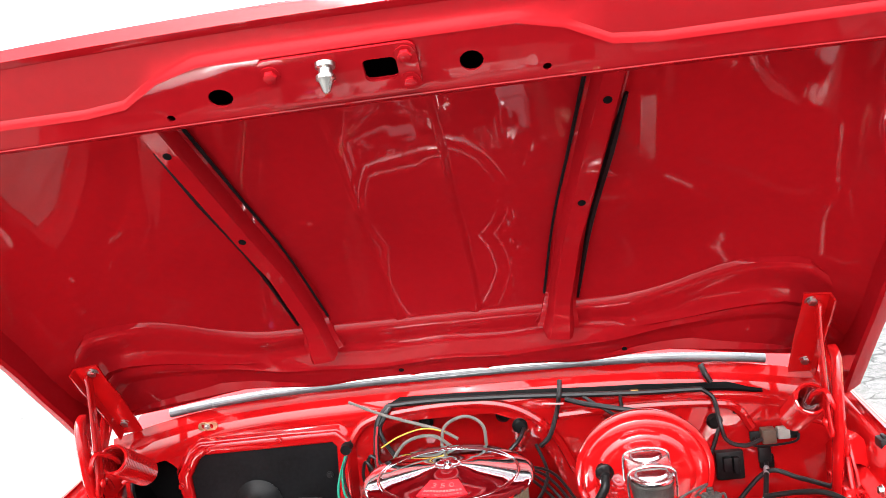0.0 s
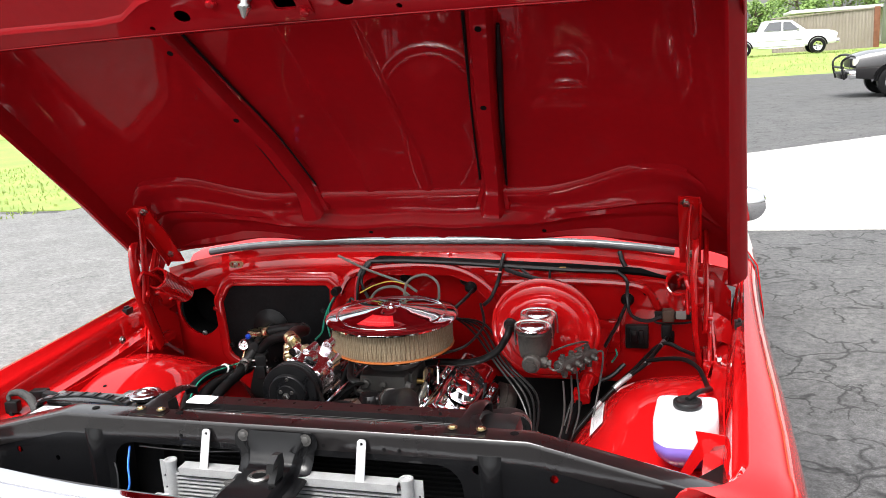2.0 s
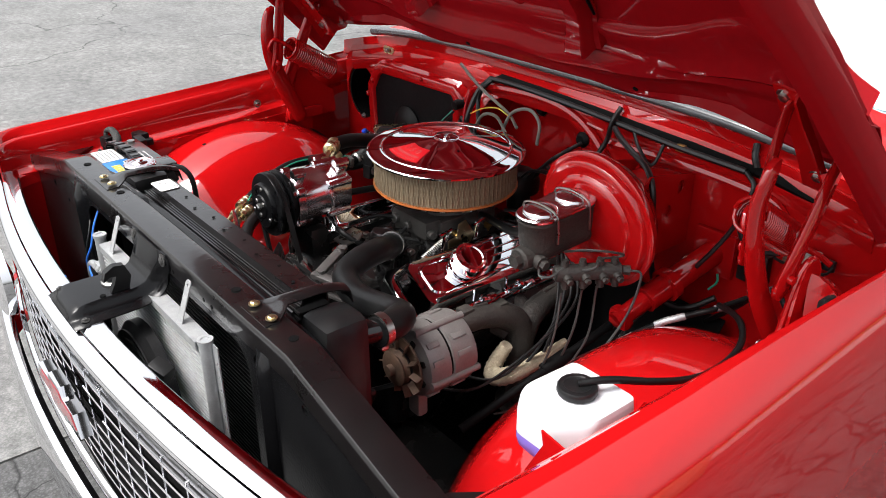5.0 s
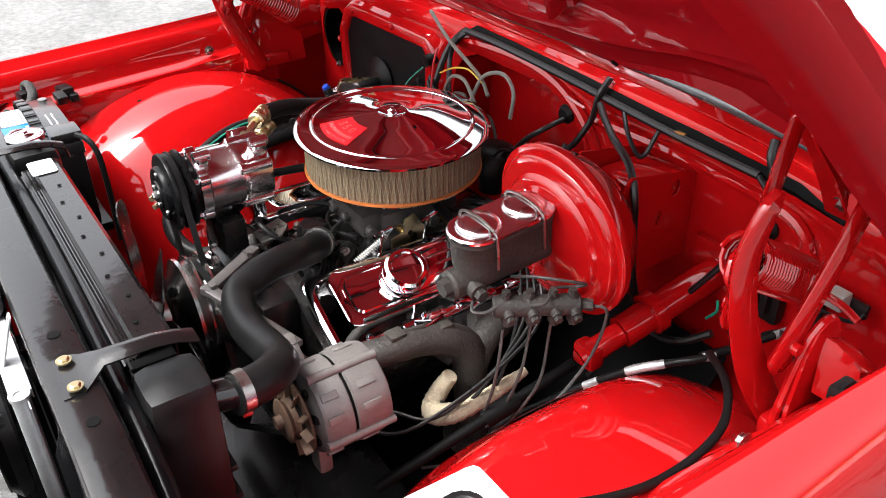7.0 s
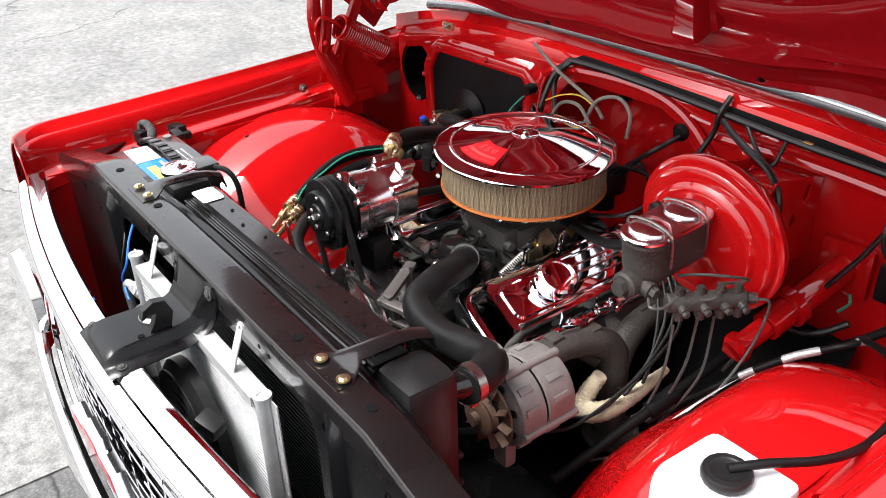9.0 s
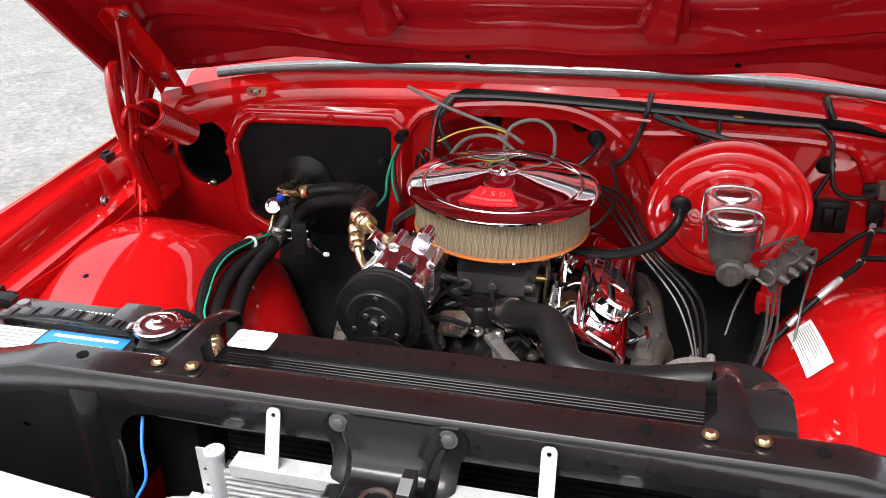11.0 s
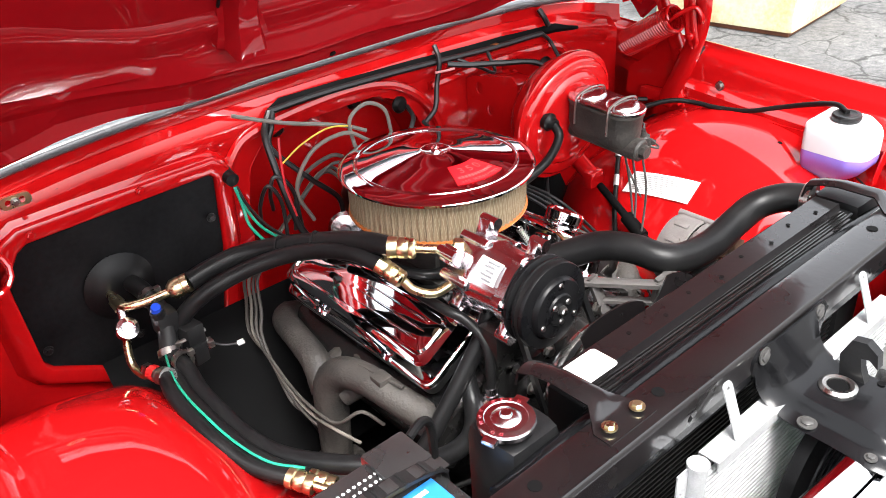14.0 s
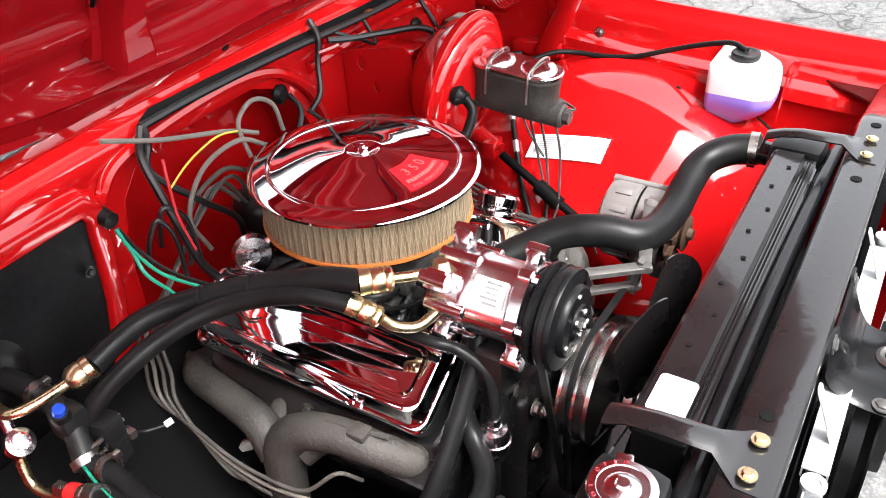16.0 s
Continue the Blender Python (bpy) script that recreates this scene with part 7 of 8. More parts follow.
tube(bm, [(-0.180, 0.352, 0.70), (-0.180, 0.353, 0.66), (-0.16, 0.365, 0.58)], 0.010, 8)
part("cable", bm, RUBBER, snd)
ff = thing("fuel_filter", (-0.255, 0.82, 0.53), "white and orange banded fuel filter", "filter")
bm = B()
lathe(bm, [(0, 0), (0.012, 0), (0.02, 0.006), (0.02, 0.055), (0.012, 0.062), (0, 0.062)], (-0.257, 0.800, 0.53), (0.3, 0.75, 0.1), 18)
part("body", bm, WHITE, ff)
bm = B()
for q in (0.012, 0.02, 0.028):
    lathe(bm, [(0.0203, q), (0.0213, q), (0.0213, q + 0.005), (0.0203, q + 0.005)], (-0.257, 0.800, 0.53), (0.3, 0.75, 0.1), 18)
part("band", bm, ORANGE, ff)
bm = B()
tube(bm, [(-0.257, 0.80, 0.53), (-0.30, 0.74, 0.52), (-0.30, 0.5, 0.50), (-0.15, 0.42, 0.50)], 0.006, 8)
part("fuel_line", bm, RUBBER, ff)
lowh = thing("lower_radiator_hose", (-0.22, 0.43, 0.62), "black hose running down beside the cylinder head", "hose")
bm = B()
tube(bm, [(-0.135, 0.398, 0.868), (-0.152, 0.392, 0.848), (-0.185, 0.392, 0.806), (-0.225, 0.392, 0.760), (-0.275, 0.394, 0.702), (-0.31, 0.41, 0.64), (-0.32, 0.44, 0.52)], 0.0145, 14)
part("hose", bm, RUBBER, lowh)


# ---- brake booster and master cylinder ----
BO, BA = Vector((0.407, 0.723, 0.960)), Vector((0.0, -0.99, -0.13)).normalized()
boost = thing("brake_booster", (0.41, 0.80, 0.82), "large round red brake booster", "brake booster")
bm = B()
lathe(bm, [(0, -0.085), (0.06, -0.085), (0.088, -0.074), (0.116, -0.046), (0.134, -0.012), (0.143, -0.010), (0.145, -0.004), (0.145, 0.003), (0.141, 0.006), (0.134, 0.007), (0.131, 0.014), (0.126, 0.018), (0.104, 0.020), (0.100, 0.024), (0.096, 0.028), (0.088, 0.029), (0.060, 0.030), (0.052, 0.036), (0, 0.037)], BO, BA, 64)
part("shell", bm, RED, boost)
bm = B()
box(bm, (0.40, 0.90, 0.945), (0.104, 0.124, 0.13), 0.01)
for x, t in ((0.455, 0.004), (0.345, -0.004)):
    plate(bm, [(0.80, 0.86), (0.962, 0.86), (0.962, 1.012), (0.935, 1.022), (0.815, 1.044), (0.80, 1.03)], [ngon(0.918, 0.997, 0.011, 0.015, 12), ngon(0.885, 0.952, 0.009, 0.013, 12)], lambda y, z: (x, y, z), (t, 0, 0))
part("bracket", bm, RED, boost)
bm = B()
lathe(bm, [(0, 0), (0.018, 0), (0.019, 0.012), (0.014, 0.016), (0.011, 0.028), (0, 0.03)], BO + BA * 0.026 + Vector((-0.085, 0, 0.025)), BA, 18)
part("check_valve", bm, RUBBER, boost)
bm = B()
tube(bm, [BO + BA * 0.05 + Vector((-0.085, 0, 0.024)), (0.315, 0.655, 0.955), (0.28, 0.66, 0.91), (0.21, 0.68, 0.875), (0.12, 0.70, 0.865), (0.05, 0.72, 0.85)], 0.0095, 12, 8)
part("vacuum_hose", bm, RUBBER, boost)

mc = thing("master_cylinder", (0.41, 0.59, 0.93), "dark cast master cylinder with two polished lids and wire bails", "master cylinder")
MX = 0.405
tilt = Matrix.Translation((MX, 0.610, 0.977)) @ Matrix.Rotation(radians(3.5), 4, "X")


def mcp(x, y, z):
    return tilt @ Vector((x, y, z))


bm = B()
rings = []
for w, l, z in ((0.024, 0.072, -0.040), (0.034, 0.080, -0.028), (0.037, 0.083, -0.01), (0.0385, 0.0845, 0.03), (0.041, 0.087, 0.033), (0.041, 0.087, 0.039)):
    rings.append([bm.verts.new(mcp(a, b, z)) for a, b in rrect(-w, -l, w, l, w * 0.95, 6)])
for p, q in zip(rings, rings[1:]):
    for i in range(len(p)):
        j = (i + 1) % len(p)
        bm.faces.new((p[i], p[j], q[j], q[i]))
bm.faces.new(rings[0][::-1])
bm.faces.new(rings[-1])
part("body", bm, IRON, mc)
bm = B()
cyl(bm, mcp(0, -0.10, -0.034), mcp(0, 0.11, -0.034), 0.023, seg=20, round_=0.004)
cyl(bm, mcp(0, -0.112, -0.034), mcp(0, -0.098, -0.034), 0.014, seg=6)
cyl(bm, mcp(0.0, -0.07, -0.035), mcp(0.035, -0.07, -0.04), 0.014, seg=14)
cyl(bm, mcp(0.03, -0.07, -0.04), mcp(0.045, -0.07, -0.042), 0.010, seg=6)
plate(bm, rrect(-0.055, -0.062, 0.055, -0.008, 0.018), [], lambda a, z: mcp(a, 0.098, z), tilt.to_3x3() @ Vector((0, 0.01, 0)))
part("bore", bm, IRON, mc)
bm = B()
rings = []
for w, l, z in ((0.040, 0.086, 0.0392), (0.0425, 0.0885, 0.041), (0.0425, 0.0885, 0.045), (0.040, 0.086, 0.0475), (0.036, 0.082, 0.0475)):
    rings.append([bm.verts.new(mcp(a, b, z)) for a, b in rrect(-w, -l, w, l, w * 0.95, 6)])
for p, q in zip(rings, rings[1:]):
    for i in range(len(p)):
        j = (i + 1) % len(p)
        bm.faces.new((p[i], p[j], q[j], q[i]))
bm.faces.new(rings[-1])
bm.faces.new(rings[0][::-1])
lid2 = part("lid", bm, POLISHED, mc, "polished lid")
for y in (-0.042, 0.042):
    bm = B()
    lathe(bm, [(0.034, 0.0), (0.033, 0.004), (0.029, 0.008), (0.015, 0.0105), (0, 0.011)], mcp(0, y, 0.0474), tilt.to_3x3() @ Vector((0, 0, 1)), 30)
    part("dome", bm, POLISHED, lid2)
    bm = B()
    tube(bm, [mcp(-0.046, y + 0.0, -0.005), mcp(-0.0465, y, 0.03), mcp(-0.040, y, 0.054), mcp(0, y, 0.062), mcp(0.040, y, 0.054), mcp(0.0465, y, 0.03), mcp(0.046, y, -0.005)], 0.0022, 8)
    part("bail_wire", bm, STEEL, mc)

pv = thing("proportioning_valve", (0.48, 0.60, 0.87), "dark brake proportioning valve with steel lines", "brake valve")
bm = B()
cyl(bm, (0.465, 0.548, 0.921), (0.532, 0.656, 0.921), 0.016, seg=16, round_=0.003)
for q in (0.15, 0.42, 0.68, 0.9):
    p = Vector((0.465, 0.548, 0.921)).lerp(Vector((0.532, 0.656, 0.921)), q)
    cyl(bm, p, p + Vector((0.0, 0, 0.022)), 0.0085, 0.0075, 12)
    cyl(bm, p + Vector((0.0, 0, 0.020)), p + Vector((0.0, 0, 0.027)), 0.0065, seg=6)
    cyl(bm, p, p + Vector((0.004, 0, -0.024)), 0.0105, 0.009, 12)
    cyl(bm, p + Vector((0.004, 0, -0.022)), p + Vector((0.005, 0, -0.031)), 0.007, seg=6)
    cyl(bm, p, p + Vector((0.022, -0.008, -0.006)), 0.009, 0.008, 12)
    cyl(bm, p + Vector((0.020, -0.008, -0.006)), p + Vector((0.028, -0.010, -0.008)), 0.006, seg=6)
cyl(bm, (0.532, 0.656, 0.921), (0.545, 0.668, 0.921), 0.009, seg=6)
part("body", bm, IRON, pv)
for pts in ([(0.448, 0.525, 0.93), (0.462, 0.515, 0.925), (0.475, 0.53, 0.925), (0.478, 0.56, 0.935)], [(0.44, 0.60, 0.94), (0.475, 0.615, 0.952), (0.51, 0.64, 0.955), (0.525, 0.67, 0.945), (0.51, 0.665, 0.935), (0.495, 0.64, 0.935)], [(0.46, 0.60, 0.925), (0.50, 0.585, 0.93), (0.52, 0.60, 0.94), (0.50, 0.63, 0.942)],
            [(0.475, 0.56, 0.88), (0.478, 0.55, 0.82), (0.47, 0.545, 0.76), (0.45, 0.54, 0.70), (0.42, 0.55, 0.66)], [(0.49, 0.60, 0.88), (0.49, 0.585, 0.80), (0.47, 0.57, 0.72), (0.44, 0.56, 0.66)], [(0.50, 0.63, 0.88), (0.505, 0.61, 0.78), (0.48, 0.58, 0.70), (0.45, 0.57, 0.64)], [(0.545, 0.668, 0.921), (0.562, 0.68, 0.91), (0.55, 0.66, 0.82), (0.53, 0.58, 0.73), (0.49, 0.50, 0.665), (0.43, 0.44, 0.63)]):
    bm = B()
    tube(bm, pts, 0.0025, 7)
    part("brake_line", bm, LINESTEEL, pv)
wrap = thing("wrapped_lead", (0.35, 0.6, 0.62), "cable in frayed tan heat wrap", "cable")
bm = B()
tube(bm, [(0.33, 0.565, 0.69), (0.318, 0.55, 0.655), (0.322, 0.532, 0.632), (0.345, 0.525, 0.634), (0.372, 0.545, 0.648), (0.378, 0.60, 0.654), (0.376, 0.65, 0.66), (0.38, 0.69, 0.675)], [0.013, 0.016, 0.018, 0.019, 0.017, 0.014, 0.012, 0.007], 12, 6, 0.10)
part("wrap", bm, BRAID, wrap)

# ---- steering column ----
col = thing("steering_column", (0.50, 0.8, 0.75), "red steering column with a dark joint below", "steering column")
bm = B()
cyl(bm, (0.535, 0.96, 0.865), (0.512, 0.77, 0.805), 0.027, seg=20)
lathe(bm, [(0.027, 0), (0.036, 0.002), (0.036, 0.02), (0.027, 0.022)], (0.52, 0.84, 0.828), (-0.023, -0.19, -0.06), 20)
box(bm, (0.535, 0.957, 0.865), (0.10, 0.016, 0.10), 0.01)
part("tube", bm, RED, col)
bm = B()
cyl(bm, (0.512, 0.77, 0.805), (0.498, 0.70, 0.775), 0.02, seg=12)
box(bm, (0.50, 0.715, 0.78), (0.045, 0.03, 0.04), 0.008)
part("joint", bm, RED, col)
bm = B()
cyl(bm, (0.495, 0.69, 0.77), (0.425, 0.36, 0.63), 0.009, seg=14)
cyl(bm, (0.475, 0.595, 0.73), (0.462, 0.54, 0.705), 0.016, seg=14)
part("shaft", bm, WELL, col)

# ---- washer reservoir ----
res = thing("washer_reservoir", (0.775, 0.265, 0.82), "milky washer bottle half full of violet fluid", "washer reservoir")


def rounded(pts, r, n=3):
    """A polygon with its corners rounded by r."""
    out = []
    for i, p in enumerate(pts):
        p, a, b = Vector(p), Vector(pts[i - 1]), Vector(pts[(i + 1) % len(pts)])
        u, w = p + (a - p).normalized() * min(r, (a - p).length * 0.45), p + (b - p).normalized() * min(r, (b - p).length * 0.45)
        out += [u.lerp(p, k / n).lerp(p.lerp(w, k / n), k / n) for k in range(n + 1)]
    return out


def bottle(z0, z1):
    """A moulded tank: five-sided in plan, drawn in towards its foot."""
    bm = B()
    plan = [(0.708, 0.338), (0.704, 0.236), (0.728, 0.206), (0.792, 0.206), (0.833, 0.246), (0.833, 0.338)]
    lv = [(0.820, 0.36), (0.830, 0.52), (0.852, 0.82), (0.870, 0.97), (0.882, 1.0), (0.926, 1.0), (0.938, 0.975), (0.9445, 0.93), (0.948, 0.86), (0.9495, 0.60)]
    zs = sorted({z0, z1, *[z for z, _ in lv if z0 < z < z1]})
    rings = []
    for z in zs:
        k = float(np.interp(z, [q[0] for q in lv], [q[1] for q in lv]))
        rings.append([bm.verts.new((0.800 + (p.x - 0.800) * (0.52 + 0.48 * k), 0.332 + (p.y - 0.332) * (0.25 + 0.75 * k), z)) for p in rounded(plan, 0.012)])
    for p, q in zip(rings, rings[1:]):
        for i in range(len(p)):
            j = (i + 1) % len(p)
            bm.faces.new((p[i], p[j], q[j], q[i]))
    bm.faces.new(rings[-1])
    bm.faces.new(rings[0][::-1])
    return bm


part("bottle", bottle(0.892, 0.9495), TANK, res, "milky white upper bottle")
part("fluid_level", bottle(0.820, 0.892), FLUID, res, "lower bottle tinted by violet fluid")
bm = B()
lathe(bm, [(0, 0), (0.020, 0), (0.020, 0.006), (0.0275, 0.006), (0.029, 0.009), (0.029, 0.016), (0.027, 0.019), (0.02, 0.0195), (0.018, 0.018), (0, 0.018)], (0.772, 0.280, 0.9455), (0, 0, 1), 36, 18, 0.012)
part("cap", bm, BLACKPL, res, "black screw cap")
bm = B()
plate(bm, [(0.24, 0.815), (0.345, 0.815), (0.352, 0.94), (0.335, 0.95), (0.235, 0.90)], [], lambda y, z: (0.842, y, z), (0.003, 0, 0))
plate(bm, [(0.787, 0.936), (0.842, 0.929), (0.842, 0.912), (0.822, 0.906), (0.795, 0.870), (0.772, 0.832), (0.757, 0.834), (0.760, 0.850), (0.792, 0.914)], [], lambda x, z: (x, 0.196, z), (0, 0.003, 0))
plate(bm, [(0.76, 0.255), (0.845, 0.255), (0.845, 0.345), (0.76, 0.345)], [], lambda x, y: (x, y, 0.817), (0, 0, 0.003))
part("bracket", bm, RED, res, "red sheet metal bracket")
wh = thing("washer_hose", (0.80, 0.5, 0.9), "black rubber washer hose along the inner fender", "hose")
bm = B()
tube(bm, [(0.772, 0.280, 0.966), (0.795, 0.318, 0.968), (0.815, 0.39, 0.944), (0.820, 0.46, 0.918), (0.815, 0.53, 0.895), (0.808, 0.60, 0.888), (0.795, 0.655, 0.892), (0.765, 0.700, 0.895), (0.72, 0.745, 0.880), (0.665, 0.789, 0.856)], 0.0058, 10, 8)
part("hose", bm, RUBBER, wh)
hr = thing("ribbed_cable", (0.66, 0.7, 0.85), "black cable with a bare metal ribbed section", "cable")
bm = B()
tube(bm, [(0.715, 0.955, 0.868), (0.700, 0.90, 0.864), (0.665, 0.789, 0.850), (0.635, 0.755, 0.835), (0.602, 0.722, 0.818), (0.568, 0.698, 0.790), (0.536, 0.675, 0.759), (0.49, 0.64, 0.71), (0.43, 0.58, 0.64)], 0.0058, 10, 8)
part("sheath", bm, RUBBER, hr)
bm = B()
tube(bm, [(0.625, 0.745, 0.830), (0.602, 0.722, 0.818), (0.585, 0.710, 0.805)], 0.0068, 10, 8, 0.12)
part("ribbed_ferrule", bm, BAREALU, hr)
for p0, p1 in (((0.706, 0.922, 0.866), (0.697, 0.890, 0.863)), ((0.672, 0.797, 0.851), (0.660, 0.783, 0.848)), ((0.553, 0.687, 0.776), (0.536, 0.675, 0.759))):
    bm = B()
    tube(bm, [p0, p1], 0.0066, 10, 4)
    part("grey_ferrule", bm, BAREALU, hr)
bm = B()
box(bm, (0.716, 0.957, 0.868), (0.034, 0.012, 0.034), 0.005)
part("boot", bm, RUBBER, hr)
# paper label on the driver-side tub
lbl = thing("paper_label", (0.60, 0.57, 0.74), "white paper label with lines of small print on the red tub", "label")
bm = B()


def on_tub(u, v, up):
    """A point on the inboard shoulder of the driver-side tub."""
    x = 0.569 + 0.012 * u - 0.033 * v
    y = 0.646 - 0.166 * u + 0.008 * v
    sag = float(np.interp(-x, [-q for q in TUB_X], TUB_SAG))
    r = TUB[2] - sag + up * 0.7
    e = tub_power(float(np.interp(-x, [-q for q in TUB_X], range(len(TUB_X))))) if y > TUB[0] else 1.0
    return (x - up * 0.8, y, TUB[1] + r * (1 - (abs(y - TUB[0]) / 1.06 / r) ** (2 / e)) ** (e / 2))


grid(bm, lambda u, v: on_tub(u, v, 0.004), [i / 8 for i in range(9)], [i / 4 for i in range(5)])
part("sheet", bm, LABEL, lbl)
bm = B()
random.seed(3)
for i in range(9):
    v0 = 0.12 + 0.085 * i
    u1 = 0.55 + 0.38 * random.random()
    grid(bm, lambda u, v: on_tub(u, v, 0.0046), [0.08 + (u1 - 0.08) * k / 5 for k in range(6)], [v0, v0 + 0.025])
part("print_bars", bm, INK, lbl)

# ---- battery ----
bat = thing("battery", (-0.585, 0.13, 0.745), "black car battery with a blue and white label and carry strap", "battery")
bm = B()
box(bm, (-0.585, 0.13, 0.825), (0.256, 0.155, 0.16), 0.006)
part("case", bm, BLACKPL, bat)
bm = B()
box(bm, (-0.585, 0.13, 0.917), (0.262, 0.160, 0.026), 0.004)
blid = part("lid", bm, BATPL, bat)
bm = B()
box(bm, (-0.585, 0.178, 0.936), (0.245, 0.056, 0.016), 0.004)
box(bm, (-0.487, 0.182, 0.943), (0.062, 0.060, 0.018), 0.004)
part("vent_cover", bm, BATPL, blid)
bm = B()
box(bm, (-0.540, 0.113, 0.9309), (0.142, 0.060, 0.0014))
part("blue_label", bm, LABELBLUE, blid)
bm = B()
box(bm, (-0.660, 0.113, 0.9309), (0.090, 0.054, 0.0014))
part("white_label", bm, LABEL, blid)
for i in range(5):
    bm = B()
    box(bm, (-0.660, 0.130 - 0.009 * i, 0.9319), (0.080 - 0.012 * (i % 3), 0.003, 0.0006))
    part("print_bar", bm, INK, blid)
for i in range(6):
    bm = B()
    box(bm, (-0.505 - 0.0135 * i, 0.104, 0.9319), (0.0095, 0.020, 0.0008))
    part("yellow_mark", bm, LABELYEL, blid)
bm = B()
box(bm, (-0.540, 0.131, 0.9319), (0.11, 0.006, 0.0006))
part("white_stripe", bm, LABEL, blid)
bm = B()
for i in range(12):
    for k in range(2):
        lathe(bm, [(0, 0), (0.0022, 0), (0.0022, 0.0006), (0, 0.0006)], (-0.600 + 0.0075 * i, 0.172 + 0.011 * k, 0.9441), (0, 0, 1), 6)
tagged(part("vent_dots", bm, LABEL, blid, "rows of small white vent marks"), kind="stuff")
hp = [(-0.717, 0.915), (-0.717, 0.932), (-0.70, 0.946), (-0.645, 0.958), (-0.585, 0.963), (-0.53, 0.961), (-0.48, 0.953), (-0.458, 0.943), (-0.453, 0.924)]
sp = spline([(x, 0, z) for x, z in hp], 6)
bm = B()
rings = [[bm.verts.new((q.x, y, q.z + dz)) for y, dz in ((0.128, 0), (0.150, 0), (0.150, 0.005), (0.128, 0.005))] for q in sp]
for p, q in zip(rings, rings[1:]):
    for k in range(4):
        bm.faces.new((p[k], p[(k + 1) % 4], q[(k + 1) % 4], q[k]))
strap = part("carry_strap", bm, BLACKPL, bat, "ribbed black carry strap")
for q in sp[4:-4:4]:
    bm = B()
    box(bm, q + Vector((0, 0.139, 0.005)), (0.004, 0.022, 0.004), 0.001)
    part("rib", bm, BLACKPL, strap)
for q in sp[6:-6:4]:
    bm = B()
    box(bm, q + Vector((0, 0.139, 0.0050)), (0.016, 0.018, 0.0015), 0.0005)
    part("inset", bm, BATPL, strap)
for x in (-0.69, -0.485):
    bm = B()
    lathe(bm, [(0, 0), (0.011, 0), (0.0095, 0.018), (0, 0.018)], (x, 0.185, 0.93), (0, 0, 1), 16)
    part("terminal", bm, STEEL, bat)
bm = B()
box(bm, (-0.585, 0.13, 0.735), (0.29, 0.19, 0.02), 0.004)
box(bm, (-0.585, 0.13, 0.55), (0.05, 0.05, 0.36), 0.004)
single("battery_tray", bm, SATIN, "black steel battery tray on a post", "tray")
cable = thing("battery_cable", (-0.74, 0.16, 0.93), "black battery cable with a taped clamp", "cable")
bm = B()
box(bm, (-0.826, 0.255, 0.905), (0.045, 0.03, 0.03), 0.006, rot=(0, 0, 12))
box(bm, (-0.80, 0.268, 0.897), (0.02, 0.02, 0.018), 0.004)
part("terminal_cover", bm, BLACKPL, cable)
bm = B()
box(bm, (-0.775, 0.235, 0.912), (0.034, 0.024, 0.02), 0.004, rot=(0, 14, 8))
part("plug", bm, BLACKPL, cable)
bm = B()
box(bm, (-0.825, 0.165, 0.912), (0.032, 0.024, 0.03), 0.005, rot=(0, 0, 15))
part("fuse_holder", bm, BLACKPL, cable)
bm = B()
tube(bm, [(-0.835, 0.165, 0.918), (-0.838, 0.172, 0.938), (-0.815, 0.18, 0.943), (-0.785, 0.18, 0.928), (-0.755, 0.16, 0.912), (-0.73, 0.13, 0.915), (-0.712, 0.11, 0.93)], [0.005, 0.006, 0.009, 0.011, 0.010, 0.007, 0.005], 12, 6, 0.05)
part("braided_lead", bm, material("grey_braid", (0.018, 0.018, 0.0175), 0.8, vary=0.8, scale=60, second=(0.05, 0.05, 0.048), bump=0.6, bump_scale=300), cable)
bm = B()
tube(bm, [(-0.826, 0.16, 0.905), (-0.82, 0.15, 0.88), (-0.79, 0.12, 0.85), (-0.75, 0.07, 0.83)], 0.007, 8)
part("lead", bm, RUBBER, cable)
bm = B()
tube(bm, [(-0.455, 0.20, 0.945), (-0.425, 0.212, 0.944), (-0.405, 0.222, 0.92), (-0.40, 0.225, 0.86), (-0.40, 0.225, 0.72)], 0.006, 8)
part("lead", bm, RUBBER, cable)

# ---- small things on the firewall ----
clip = thing("slotted_clip", (-0.639, 0.93, 1.07), "small brass-coloured slotted clip plate", "clip")
bm = B()
plate(bm, rrect(-0.664, 1.063, -0.614, 1.084, 0.009), [ngon(-0.651, 1.0735, 0.005, 0.006, 10), ngon(-0.629, 1.0735, 0.005, 0.006, 10)], wall_at(0.960), (0, 0.004, 0))
part("plate", bm, GOLD, clip)
bm = B()
hexbolt(bm, (-0.640, 0.960, 1.0735), (0, -1, 0), 0.005)
part("screw", bm, STEEL, clip)
for x, z in ((-0.573, 1.066), (0.655, 0.993), (-0.545, 0.93)):
    bm = B()
    lathe(bm, [(0, 0), (0.006, 0), (0.006, 0.003), (0, 0.004)], (x, 0.964, z), (0, -1, 0), 12)
    part("plug", bm, WELL, firewall)

